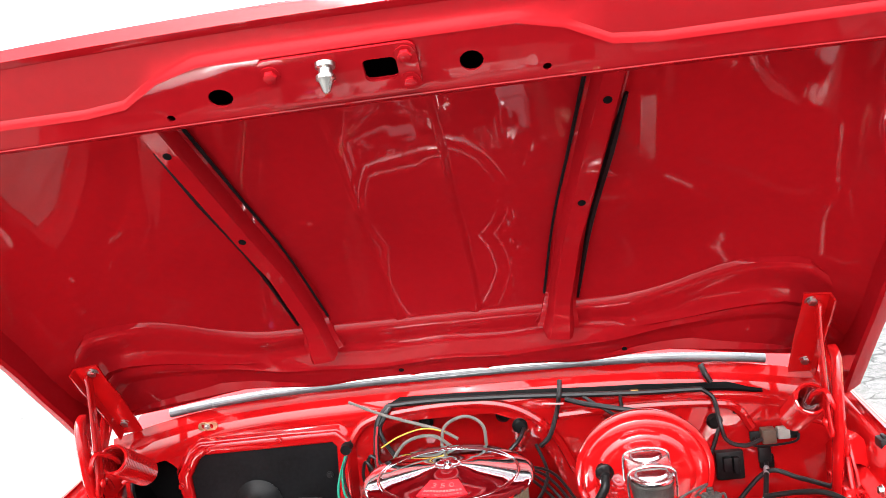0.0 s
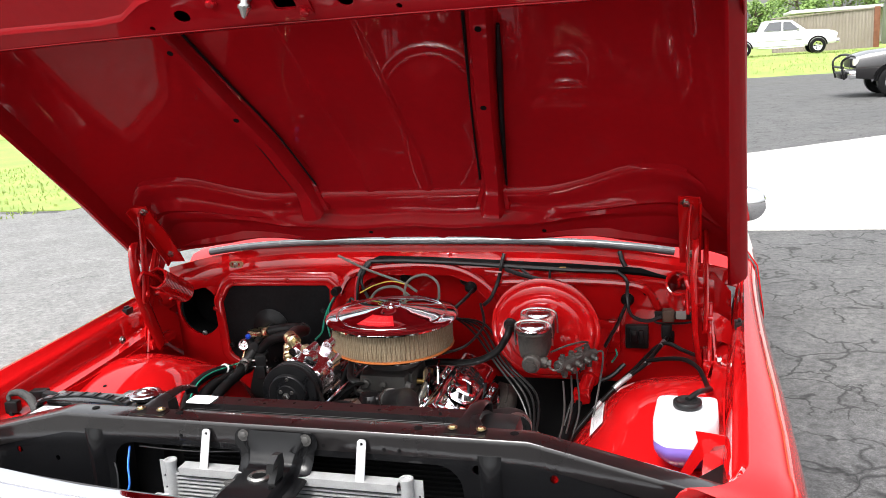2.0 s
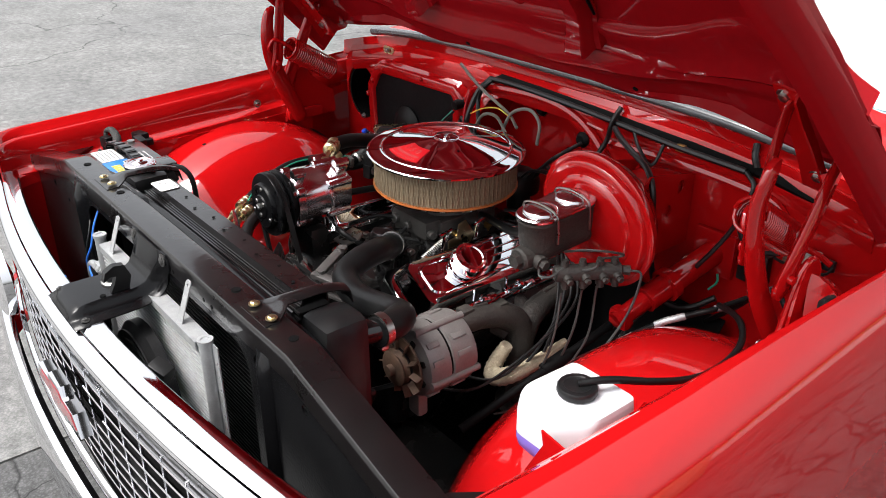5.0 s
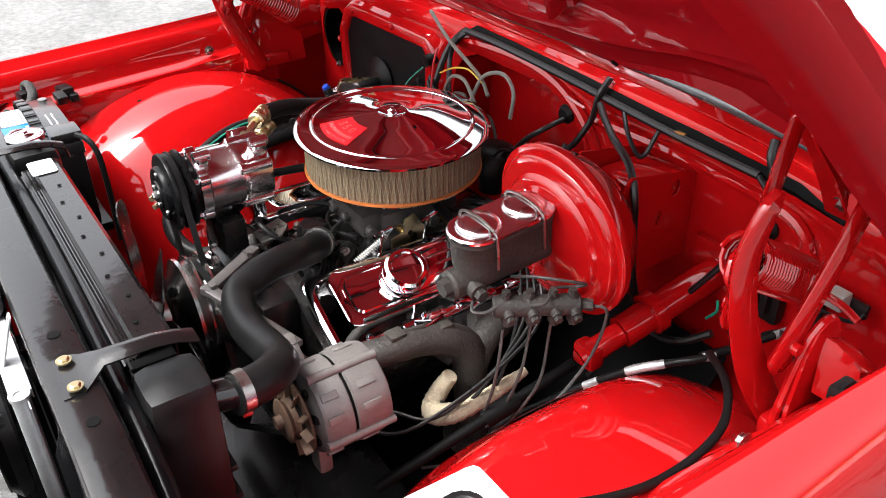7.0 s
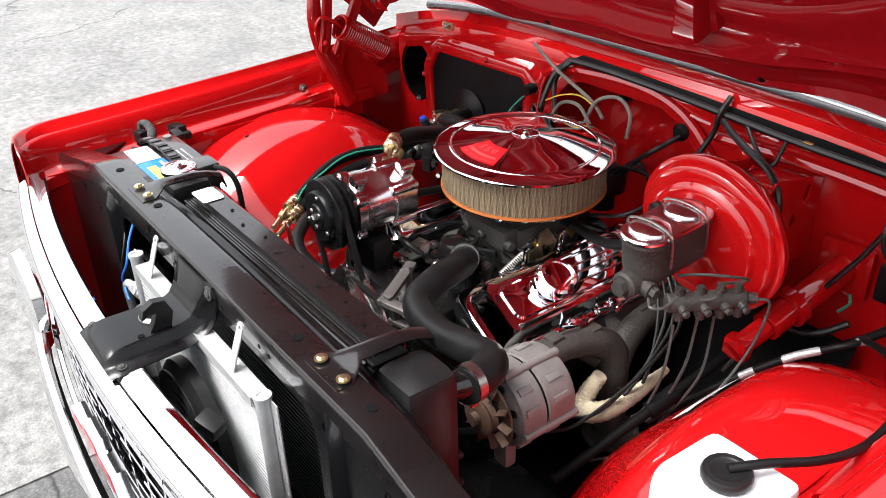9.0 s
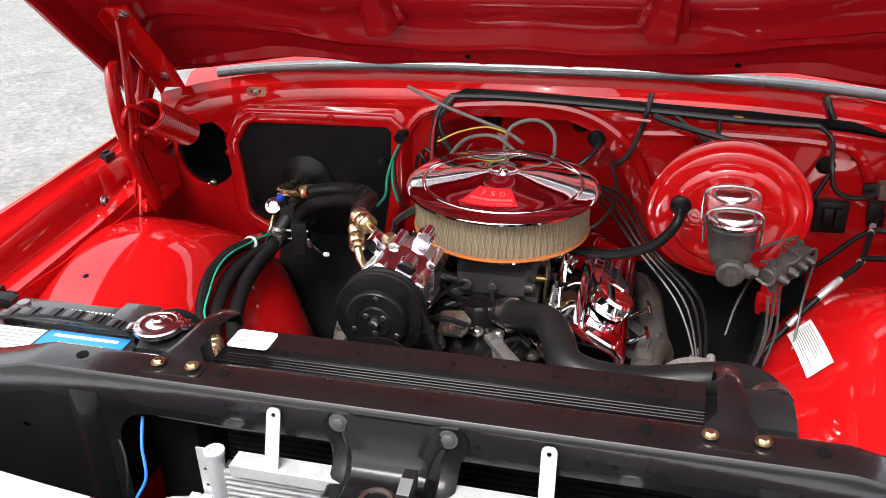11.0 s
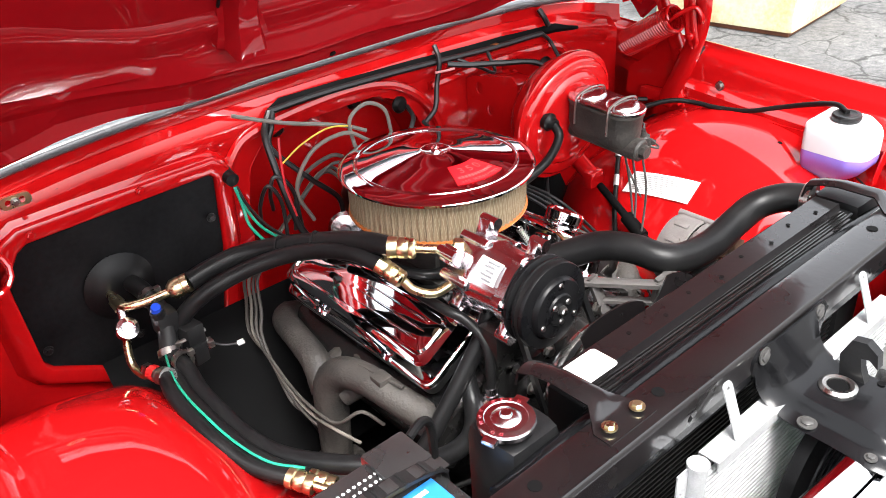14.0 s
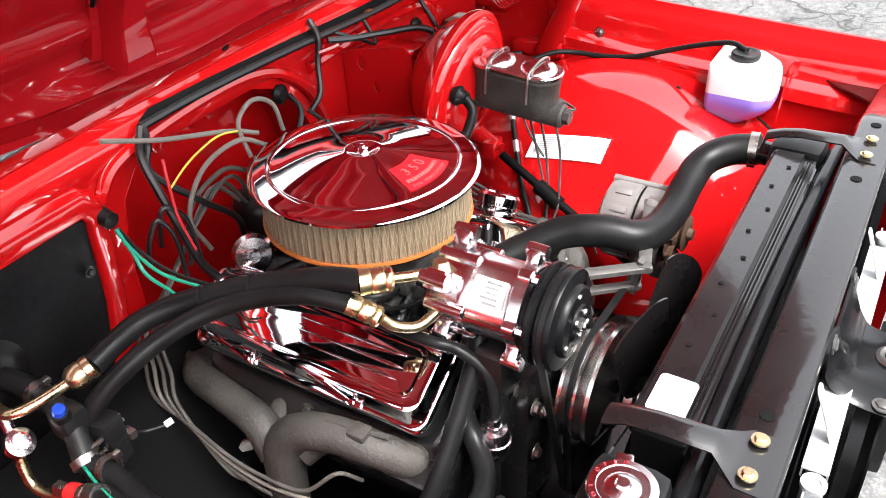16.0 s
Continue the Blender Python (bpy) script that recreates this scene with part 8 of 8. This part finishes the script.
har = thing("wiring_harness", (0.2, 0.92, 1.05), "taped black wiring harness along the firewall", "wiring")
runs = [
    ([(-0.17, 0.918, 1.083), (-0.05, 0.914, 1.086), (0.15, 0.914, 1.078), (0.40, 0.914, 1.062), (0.58, 0.916, 1.055)], 0.007),
    ([(-0.17, 0.918, 1.083), (-0.197, 0.90, 1.05), (-0.203, 0.89, 1.0), (-0.20, 0.885, 0.94), (-0.19, 0.875, 0.88), (-0.175, 0.86, 0.84)], 0.007),
    ([(-0.165, 0.916, 1.08), (-0.18, 0.90, 1.06), (-0.192, 0.895, 1.02), (-0.14, 0.89, 0.955), (-0.09, 0.88, 0.90), (-0.085, 0.875, 0.86)], 0.0055),
    ([(0.252, 0.925, 1.105), (0.247, 0.905, 1.075), (0.236, 0.905, 1.03), (0.215, 0.92, 0.985), (0.19, 0.93, 0.96)], 0.0058),
    ([(0.30, 0.914, 1.066), (0.345, 0.885, 1.04), (0.385, 0.88, 1.02), (0.39, 0.905, 1.06)], 0.004),
    ([(0.262, 0.896, 1.066), (0.30, 0.871, 1.060), (0.36, 0.834, 1.056), (0.432, 0.799, 1.046), (0.468, 0.787, 1.012), (0.471, 0.818, 0.94), (0.471, 0.826, 0.875), (0.482, 0.84, 0.80), (0.515, 0.85, 0.768), (0.56, 0.86, 0.778), (0.60, 0.88, 0.81)], 0.0065),
    ([(0.58, 0.916, 1.055), (0.605, 0.91, 1.03), (0.608, 0.905, 0.985), (0.62, 0.905, 0.945), (0.66, 0.905, 0.93), (0.70, 0.91, 0.94)], 0.005),
    ([(0.605, 0.91, 0.975), (0.58, 0.90, 0.92), (0.54, 0.88, 0.85), (0.50, 0.86, 0.79), (0.46, 0.82, 0.72), (0.44, 0.78, 0.66)], 0.005),
    ([(0.56, 0.92, 0.72), (0.62, 0.91, 0.78), (0.70, 0.90, 0.865), (0.76, 0.86, 0.862), (0.81, 0.80, 0.862)], 0.0055),
    ([(0.155, 0.93, 1.0), (0.14, 0.905, 0.985), (0.10, 0.895, 0.95), (0.06, 0.89, 0.90)], 0.005),
    ([(0.18, 0.93, 0.965), (0.20, 0.88, 0.92), (0.19, 0.82, 0.90), (0.16, 0.78, 0.88), (0.10, 0.76, 0.865)], 0.004),
    ([(-0.21, 0.93, 0.90), (-0.225, 0.90, 0.95), (-0.215, 0.885, 0.985), (-0.185, 0.885, 0.95), (-0.18, 0.88, 0.87)], 0.004),
    ([(-0.24, 0.93, 0.88), (-0.245, 0.91, 0.93), (-0.23, 0.895, 0.97), (-0.21, 0.89, 0.93), (-0.215, 0.88, 0.85)], 0.004),
    ([(0.585, 0.93, 1.11), (0.592, 0.918, 1.09), (0.602, 0.915, 1.07)], 0.007),
]
for pts, r in runs:
    bm = B()
    # the upper runs lie against the wall under the cowl
    tube(bm, [(x, y + 0.034 * ease((z - 0.97) / 0.06), z + 0.004 * ease((z - 0.97) / 0.06)) for x, y, z in pts], r, 8, 7)
    part("cable", bm, WIRE, har)
for pts, m in (([(-0.19, 0.895, 1.055), (-0.197, 0.888, 1.02), (-0.20, 0.882, 0.96), (-0.192, 0.872, 0.90)], REDW), ([(0.205, 0.905, 1.072), (0.23, 0.902, 1.07), (0.255, 0.90, 1.069)], material("pink_wire", (0.6, 0.25, 0.25), 0.4)), ([(0.56, 0.915, 0.80), (0.575, 0.918, 0.822), (0.572, 0.92, 0.84)], GREENW)):
    bm = B()
    tube(bm, pts, 0.0025, 6)
    part("thin_wire", bm, m, har)
for x, z in ((-0.10, 1.0), (0.10, 1.0), (0.605, 0.975), (0.145, 1.005)):
    bm = B()
    lathe(bm, [(0, 0), (0.018, 0), (0.019, 0.006), (0.012, 0.014), (0, 0.015)], (x, 1.074 if abs(x) < 0.12 else 0.965, z), (0, -1, 0), 18)
    part("grommet", bm, RUBBER, har)
bm = B()
box(bm, (0.424, 0.954, 1.064), (0.022, 0.018, 0.016), 0.003)
part("clip_block", bm, BRASS, har)
bm = B()
box(bm, (0.630, 0.954, 0.868), (0.065, 0.022, 0.07), 0.006)
box(bm, (0.622, 0.939, 0.875), (0.02, 0.02, 0.035), 0.004)
box(bm, (0.642, 0.939, 0.872), (0.014, 0.018, 0.04), 0.004)
part("bulkhead_plug", bm, BLACKPL, har)
bm = B()
box(bm, (0.712, 0.954, 0.885), (0.03, 0.014, 0.04), 0.005)
part("cable_entry", bm, BLACKPL, har)
sw = thing("inline_connector", (0.73, 0.92, 0.93), "brown and grey plug connector on a metal bracket", "connector")
bm = B()
box(bm, (0.718, 0.932, 0.940), (0.032, 0.030, 0.034), 0.004)
part("brown_block", bm, material("brown_plastic", (0.10, 0.065, 0.045), 0.5, vary=0.5, scale=40), sw)
bm = B()
box(bm, (0.752, 0.932, 0.944), (0.028, 0.024, 0.026), 0.004)
part("grey_block", bm, material("grey_plastic", (0.32, 0.31, 0.28), 0.5, vary=0.4, scale=40), sw)
bm = B()
box(bm, (0.735, 0.948, 0.934), (0.11, 0.008, 0.022), 0.002)
tube(bm, [(0.69, 0.94, 0.935), (0.68, 0.93, 0.925), (0.69, 0.925, 0.918), (0.74, 0.925, 0.918), (0.78, 0.93, 0.922), (0.79, 0.94, 0.935)], 0.003, 6)
part("bracket", bm, BLACKPL, sw)
# loose wires at the front by the condenser
fw = thing("front_wires", (-0.33, -0.03, 0.85), "thin blue and black wires hanging beside the condenser", "wiring")
for m, pts, r in ((BLUEW, [(-0.355, -0.012, 0.925), (-0.352, -0.03, 0.89), (-0.345, -0.045, 0.85), (-0.365, -0.055, 0.81), (-0.372, -0.05, 0.77)], 0.0022), (WIRE, [(-0.395, -0.02, 0.90), (-0.378, -0.035, 0.87), (-0.372, -0.05, 0.83), (-0.38, -0.05, 0.78)], 0.002), (WIRE, [(-0.34, 0.0, 0.92), (-0.20, 0.0, 0.918), (-0.05, 0.0, 0.93), (0.1, 0.0, 0.94)], 0.002), (BLUEW, [(-0.33, -0.05, 0.80), (-0.29, -0.07, 0.83), (-0.26, -0.075, 0.82)], 0.002)):
    bm = B()
    tube(bm, pts, r, 6)
    part("wire", bm, m, fw)


# ---- distance: bank, fence, sheds, trees, parked trucks ----
bm = B()
grid(bm, lambda x, k: (x, (41, 44, 47, 64, 130)[k], (-0.03, 0.4, 0.8, 0.75, 1.2)[k] + 0.04 * math.sin(x * 0.9 + k)), [-10 + 4 * i for i in range(26)], range(5))
single("grass_bank", bm, GRASS, "rising strip of mown grass behind the lot", "grass", kind="structure", base=(0, 55, 0))
bm = B()
random.seed(11)
for i in range(5200):
    if i % 2:
        x, y, z = random.uniform(-13.5, -7.9), random.uniform(7.2, 17), 0.014
        if x > -7.6 + 0.06 * (y - 8):
            continue
        h = random.uniform(0.03, 0.07)
    else:
        x, y = random.uniform(2, 14), random.uniform(42, 52)
        z, h = float(np.interp(y, [41, 44, 47, 64], [-0.03, 0.4, 0.8, 0.75])), random.uniform(0.05, 0.16)
    a = random.uniform(0, 3.14)
    dx, dy = 0.02 * math.cos(a), 0.02 * math.sin(a)
    v = [bm.verts.new(p) for p in ((x - dx, y - dy, z - 0.03), (x + dx, y + dy, z - 0.03), (x + random.uniform(-0.03, 0.03), y + random.uniform(-0.03, 0.03), z + h))]
    bm.faces.new(v)
single("grass_tufts", bm, material("grass_blades", (0.16, 0.25, 0.05), 0.8, vary=0.8, scale=3, second=(0.30, 0.34, 0.10)), "loose tufts of green grass", "grass", kind="stuff", base=(0, 20, 0))

FENCE = material("brown_fence_steel", (0.20, 0.175, 0.15), 0.6, vary=0.6, scale=0.7, second=(0.14, 0.115, 0.09))
RUST = material("rusted_post", (0.16, 0.06, 0.03), 0.8, vary=0.8, scale=3)
fence = thing("metal_fence", (9.5, 62, 0.7), "brown corrugated metal fence with a rusty end post", "fence")
for i in range(16):
    bm = B()
    x0 = 6.1 + 0.4 * i
    top = 3.0 + 0.02 * i
    grid(bm, lambda u, z: (x0 + 0.4 * u, 62 + 0.02 * math.sin(u * 12.56), z), [k / 12 for k in range(13)], [0.5, top])
    part("panel", solid(bm, 0.02), FENCE, fence)
bm = B()
box(bm, (12.6, 61.95, 1.9), (0.35, 0.2, 3.0), 0.02)
part("end_post", bm, RUST, fence)
bm = B()
box(bm, (9.3, 61.95, 3.2), (6.6, 0.1, 0.08), 0.01, rot=(0, -2, 0))
part("top_rail", bm, FENCE, fence)

SHEDM = material("grey_green_siding", (0.20, 0.22, 0.18), 0.6, vary=0.5, scale=0.6, second=(0.15, 0.16, 0.13))
shed = thing("storage_shed", (16.8, 71, 0.9), "grey-green ribbed metal storage shed", "shed")
for i in range(9):
    bm = B()
    x0 = 15.05 + 0.39 * i
    grid(bm, lambda u, z: (x0 + 0.39 * u, 70 + 0.03 * math.sin(u * 12.56), z), [k / 12 for k in range(13)], [0.6, 4.0])
    part("siding_panel", solid(bm, 0.02), SHEDM, shed)
bm = B()
box(bm, (16.8, 71.5, 4.08), (3.8, 3.4, 0.14), 0.03)
part("roof", bm, SHEDM, shed)
bm = B()
box(bm, (17.2, 69.93, 3.0), (0.22, 0.04, 0.35), 0.01)
part("vent", bm, WHITE, shed)
bm = B()
box(bm, (16.8, 72.0, 2.2), (3.4, 2.6, 3.3), 0.02)
part("inner_walls", bm, SHEDM, shed)
house = thing("white_building", (20, 78, 1.0), "white low building with dark posts", "building")
bm = B()
box(bm, (17, 78, 2.3), (16, 4, 2.6), 0.03)
part("wall", bm, WHITE, house)
bm = B()
box(bm, (17, 77, 3.75), (17, 6.5, 0.25), 0.04)
part("roof", bm, material("pale_roof", (0.55, 0.55, 0.54), 0.6, vary=0.3, scale=0.5), house)
for i in range(6):
    bm = B()
    box(bm, (10.5 + 2.6 * i, 75.4, 2.3), (0.18, 0.18, 2.7), 0.02)
    part("post", bm, BLACKPL, house)
bm = B()
box(bm, (22.6, 69, 3.0), (5, 4, 4.2), 0.05)
bx = thing("white_trailer", (22.6, 69, 0.9), "tall white box trailer", "trailer")
part("body", bm, WHITE, bx)
pole = thing("light_pole", (18.2, 80, 1.0), "thin dark light pole", "pole")
bm = B()
cyl(bm, (18.2, 80, 0.9), (18.2, 80, 7.2), 0.09, 0.06, 10)
part("shaft", bm, BLACKPL, pole)
bm = B()
box(bm, (18.2, 79.9, 7.25), (0.3, 0.6, 0.15), 0.04)
part("lamp_head", bm, BLACKPL, pole)

LEAF = material("tree_leaves", (0.09, 0.17, 0.035), 0.7, vary=0.9, scale=1.5, second=(0.20, 0.29, 0.08))
BARK = material("bark", (0.10, 0.08, 0.06), 0.9, vary=0.7, scale=4, bump=0.6, bump_scale=20)


def tree(x, y, z, h, w, seed, label):
    random.seed(seed)
    t = thing("tree", (x, y, z), label, "tree", group="trees behind the lot")
    bm = B()
    tube(bm, [(x, y, z - 0.2), (x + 0.1, y, z + h * 0.3), (x - 0.1, y, z + h * 0.6), (x, y, z + h * 0.85)], [0.28, 0.22, 0.14, 0.05], 8)
    for k in range(7):
        a = k * 0.95 + seed
        b0 = z + h * (0.3 + 0.07 * k)
        tube(bm, [(x, y, b0), (x + 0.25 * w * math.cos(a), y + 0.25 * w * math.sin(a), b0 + h * 0.1), (x + 0.42 * w * math.cos(a), y + 0.42 * w * math.sin(a), b0 + h * 0.16)], [0.1, 0.06, 0.02], 6)
    part("trunk", bm, BARK, t)
    bm = B()
    clumps = [(x + random.gauss(0, w * 0.24), y + random.gauss(0, w * 0.24), z + h * random.uniform(0.38, 0.95), random.uniform(0.08, 0.19) * w) for _ in range(34)]
    for cx, cy, cz, r in clumps:
        for _ in range(70):
            d = Vector((random.gauss(0, 1), random.gauss(0, 1), random.gauss(0, 0.8))).normalized() * r * random.uniform(0.5, 1.1)
            c = Vector((cx, cy, cz)) + d
            u = Vector((random.gauss(0, 1), random.gauss(0, 1), random.gauss(0, 1))).normalized() * random.uniform(0.10, 0.22)
            v = u.orthogonal().normalized() * u.length * 0.6
            bm.faces.new([bm.verts.new(c + q) for q in (-u, v, u, -v)])
    tagged(part("crown", bm, LEAF, t), kind="stuff")


for i, (x, y, h, w) in enumerate(((18.5, 95, 7.4, 6.0), (23.8, 96, 8.2, 7.0), (28, 97, 7.6, 6.5), (11.0, 92, 6.6, 6.0), (15.2, 94, 8.6, 7.0), (7.5, 98, 5.0, 4.5), (33, 98, 8, 7))):
    tree(x, y, 0.9, h, w, i + 2, "leafy green tree with an uneven crown")


def parked_truck(origin, paint, label, guard=False):
    """A crew-cab pickup seen from its side; it points to -x."""
    ox, oy, oz = origin
    t = thing("parked_pickup", origin, label, "pickup truck", group="parked pickups")
    P = lambda x, y, z: (ox + x, oy + y, oz + z)
    secs = [(-0.98, 0.62, 0.98, 0.70), (-0.92, 0.52, 1.10, 0.86), (-0.6, 0.48, 1.18, 0.94), (0.1, 0.46, 1.24, 0.98), (0.75, 0.44, 1.27, 1.0), (0.95, 0.44, 1.28, 1.0), (2.6, 0.44, 1.28, 1.0), (3.5, 0.46, 1.28, 1.0), (4.6, 0.5, 1.28, 0.98), (4.72, 0.56, 1.24, 0.94)]

    def f(k, j):
        x, z0, z1, w = secs[k]
        prof = [(-0.9, z0), (-0.98, z0 + 0.08), (-1.0, z0 + (z1 - z0) * 0.45), (-0.97, z0 + (z1 - z0) * 0.8), (-0.90, z1 - 0.03), (-0.6, z1 + 0.02), (0, z1 + 0.045), (0.6, z1 + 0.02), (0.90, z1 - 0.03), (0.97, z0 + (z1 - z0) * 0.8), (1.0, z0 + (z1 - z0) * 0.45), (0.98, z0 + 0.08), (0.9, z0)]
        q, z = prof[j]
        return P(x, q * w, z)
    bm = B()
    g = grid(bm, f, range(len(secs)), range(13))
    bm.faces.new([g[0][j] for j in range(13)])
    bm.faces.new([g[-1][j] for j in range(12, -1, -1)])
    body = part("body", bm, paint, t)
    bm = B()
    cab = [(0.55, 1.26, 0.92), (1.25, 1.80, 0.74), (1.55, 1.86, 0.72), (2.5, 1.87, 0.72), (2.75, 1.82, 0.74), (3.0, 1.27, 0.90)]
    grid(bm, lambda k, j: P(cab[k][0], (-1, -0.97, 0, 0.97, 1)[j] * cab[k][2], cab[k][1] - (0.03, 0.0, -0.03, 0.0, 0.03)[j] if 0 < k < 5 else cab[k][1]), range(6), range(5))
    for sy in (-1, 1):
        bm.faces.new([bm.verts.new(P(x, sy * w * 1.0, z - 0.03 if 0 < i < 5 else z)) for i, (x, z, w) in enumerate(cab)])
    part("cab", bm, paint, t)
    for sy in (-1, 1):
        for q in ([(0.92, 1.31), (1.34, 1.74), (1.72, 1.78), (1.74, 1.31)], [(1.82, 1.31), (1.80, 1.78), (2.42, 1.78), (2.74, 1.33)]):
            bm = B()
            plate(bm, q, [], lambda x, z: P(x, sy * (0.945 - (z - 1.26) * 0.33), z), (0, sy * 0.012, 0))
            part("side_window", bm, SKYGLASS, t)
    bm = B()
    plate(bm, [(-0.68, 0.0), (0.68, 0.0), (0.60, 1.0), (-0.60, 1.0)], [], lambda y, v: P(0.64 + 0.56 * v, y, 1.335 + 0.43 * v), (-0.02, 0, 0.02))
    part("windscreen", bm, SKYGLASS, t)
    for x in (0.0, 3.75):
        for sy in (-1, 1):
            bm = B()
            lathe(bm, [(0.24, -0.02), (0.36, -0.03), (0.405, 0.0), (0.41, 0.06), (0.41, 0.18), (0.40, 0.23), (0.34, 0.25), (0.24, 0.24)], P(x, sy * 0.80, 0.41), (0, sy, 0), 32)
            wh = part("wheel", bm, RUBBER, t)
            bm = B()
            lathe(bm, [(0, 0.20), (0.05, 0.21), (0.08, 0.17), (0.22, 0.20), (0.25, 0.235), (0.25, 0.1), (0, 0.1)], P(x, sy * 0.80, 0.41), (0, sy, 0), 32)
            part("rim", bm, CHROME, wh)
            for k in range(5):
                bm = B()
                a = k * 1.2566
                box(bm, P(x + 0.15 * math.cos(a), sy * 0.995, 0.41 + 0.15 * math.sin(a)), (0.09, 0.015, 0.06), 0.01, rot=(0, -math.degrees(a), 0))
                part("rim_opening", bm, BLACKPL, wh)
            bm = B()
            grid(bm, lambda a, r: P(x + r * math.cos(a), sy * 1.005, 0.43 + r * math.sin(a)), [math.pi * i / 16 for i in range(17)], [0.42, 0.50])
            part("wheel_arch", solid(bm, 0.03), WELL, t)
    bm = B()
    box(bm, P(-1.0, 0, 0.62), (0.18, 1.75, 0.24), 0.05)
    part("bumper", bm, CHROME, t)
    bm = B()
    box(bm, P(-0.96, 0, 0.92), (0.10, 1.0, 0.24), 0.03)
    part("grille", bm, BLACKPL, t)
    for sy in (-1, 1):
        bm = B()
        box(bm, P(-0.86, sy * 0.70, 0.94), (0.26, 0.30, 0.18), 0.05)
        part("headlight", bm, material("headlight_lens", (0.75, 0.72, 0.62), 0.1, coat=1.0), t)
        bm = B()
        box(bm, P(0.98, sy * 1.08, 1.38), (0.12, 0.20, 0.15), 0.04)
        part("mirror", bm, CHROME, t)
        bm = B()
        box(bm, P(1.9, sy * 1.006, 0.80), (2.3, 0.02, 0.05), 0.008)
        part("side_moulding", bm, CHROME, t)
        bm = B()
        tube(bm, [P(0.65, sy * 0.98, 0.42), P(1.8, sy * 1.0, 0.40), P(2.95, sy * 0.98, 0.42)], 0.035, 8)
        part("side_step", bm, CHROME, t)
    if guard:
        for q in ([(-1.18, -0.75, 0.50), (-1.26, -0.75, 0.95), (-1.05, -0.75, 1.12), (-1.05, 0.75, 1.12), (-1.26, 0.75, 0.95), (-1.18, 0.75, 0.50)], [(-1.22, -0.75, 0.82), (-1.27, 0, 0.82), (-1.22, 0.75, 0.82)], [(-1.18, -0.9, 0.66), (-1.24, 0, 0.66), (-1.18, 0.9, 0.66)]):
            bm = B()
            tube(bm, [P(*p) for p in q], 0.03, 8, 5)
            part("brush_guard", bm, BLACKPL, t)
        bm = B()
        box(bm, P(-1.12, 0, 0.60), (0.2, 0.7, 0.2), 0.04)
        part("winch", bm, BLACKPL, t)


CARBLACK = material("black_car_paint", (0.012, 0.011, 0.012), 0.2, coat=1.0, vary=0.2, scale=2)
CARWHITE = material("white_car_paint", (0.75, 0.76, 0.78), 0.3, coat=1.0, vary=0.2, scale=2)
parked_truck((5.9, 24.4, 0.0), CARBLACK, "black crew-cab pickup with chrome bumper and brush guard", True)
white = parked_truck((7.25, 49.4, 0.82), CARWHITE, "white crew-cab pickup parked on the grass", False)
# the white one points the other way
for ob in list(scene.objects):
    if ob.name.startswith("parked_pickup") and ob.location.y > 45:
        ob.rotation_euler = (0, 0, math.pi)

blk = thing("painted_block", (4.3, 2.5, 0), "cream painted steel box with rust-stained edges", "steel box")
bm = B()
CREAM = material("cream_paint_rust", (0.62, 0.58, 0.40), 0.55, vary=0.9, scale=2.5, second=(0.42, 0.26, 0.08), bump=0.1, bump_scale=30)
box(bm, (4.45, 2.62, 0.43), (0.9, 0.95, 0.80), 0.02, rot=(0, 0, 6))
part("body", bm, CREAM, blk)
bm = B()
box(bm, (4.45, 2.62, 0.03), (0.84, 0.89, 0.06), 0.005, rot=(0, 0, 6))
part("base", bm, RUST, blk)
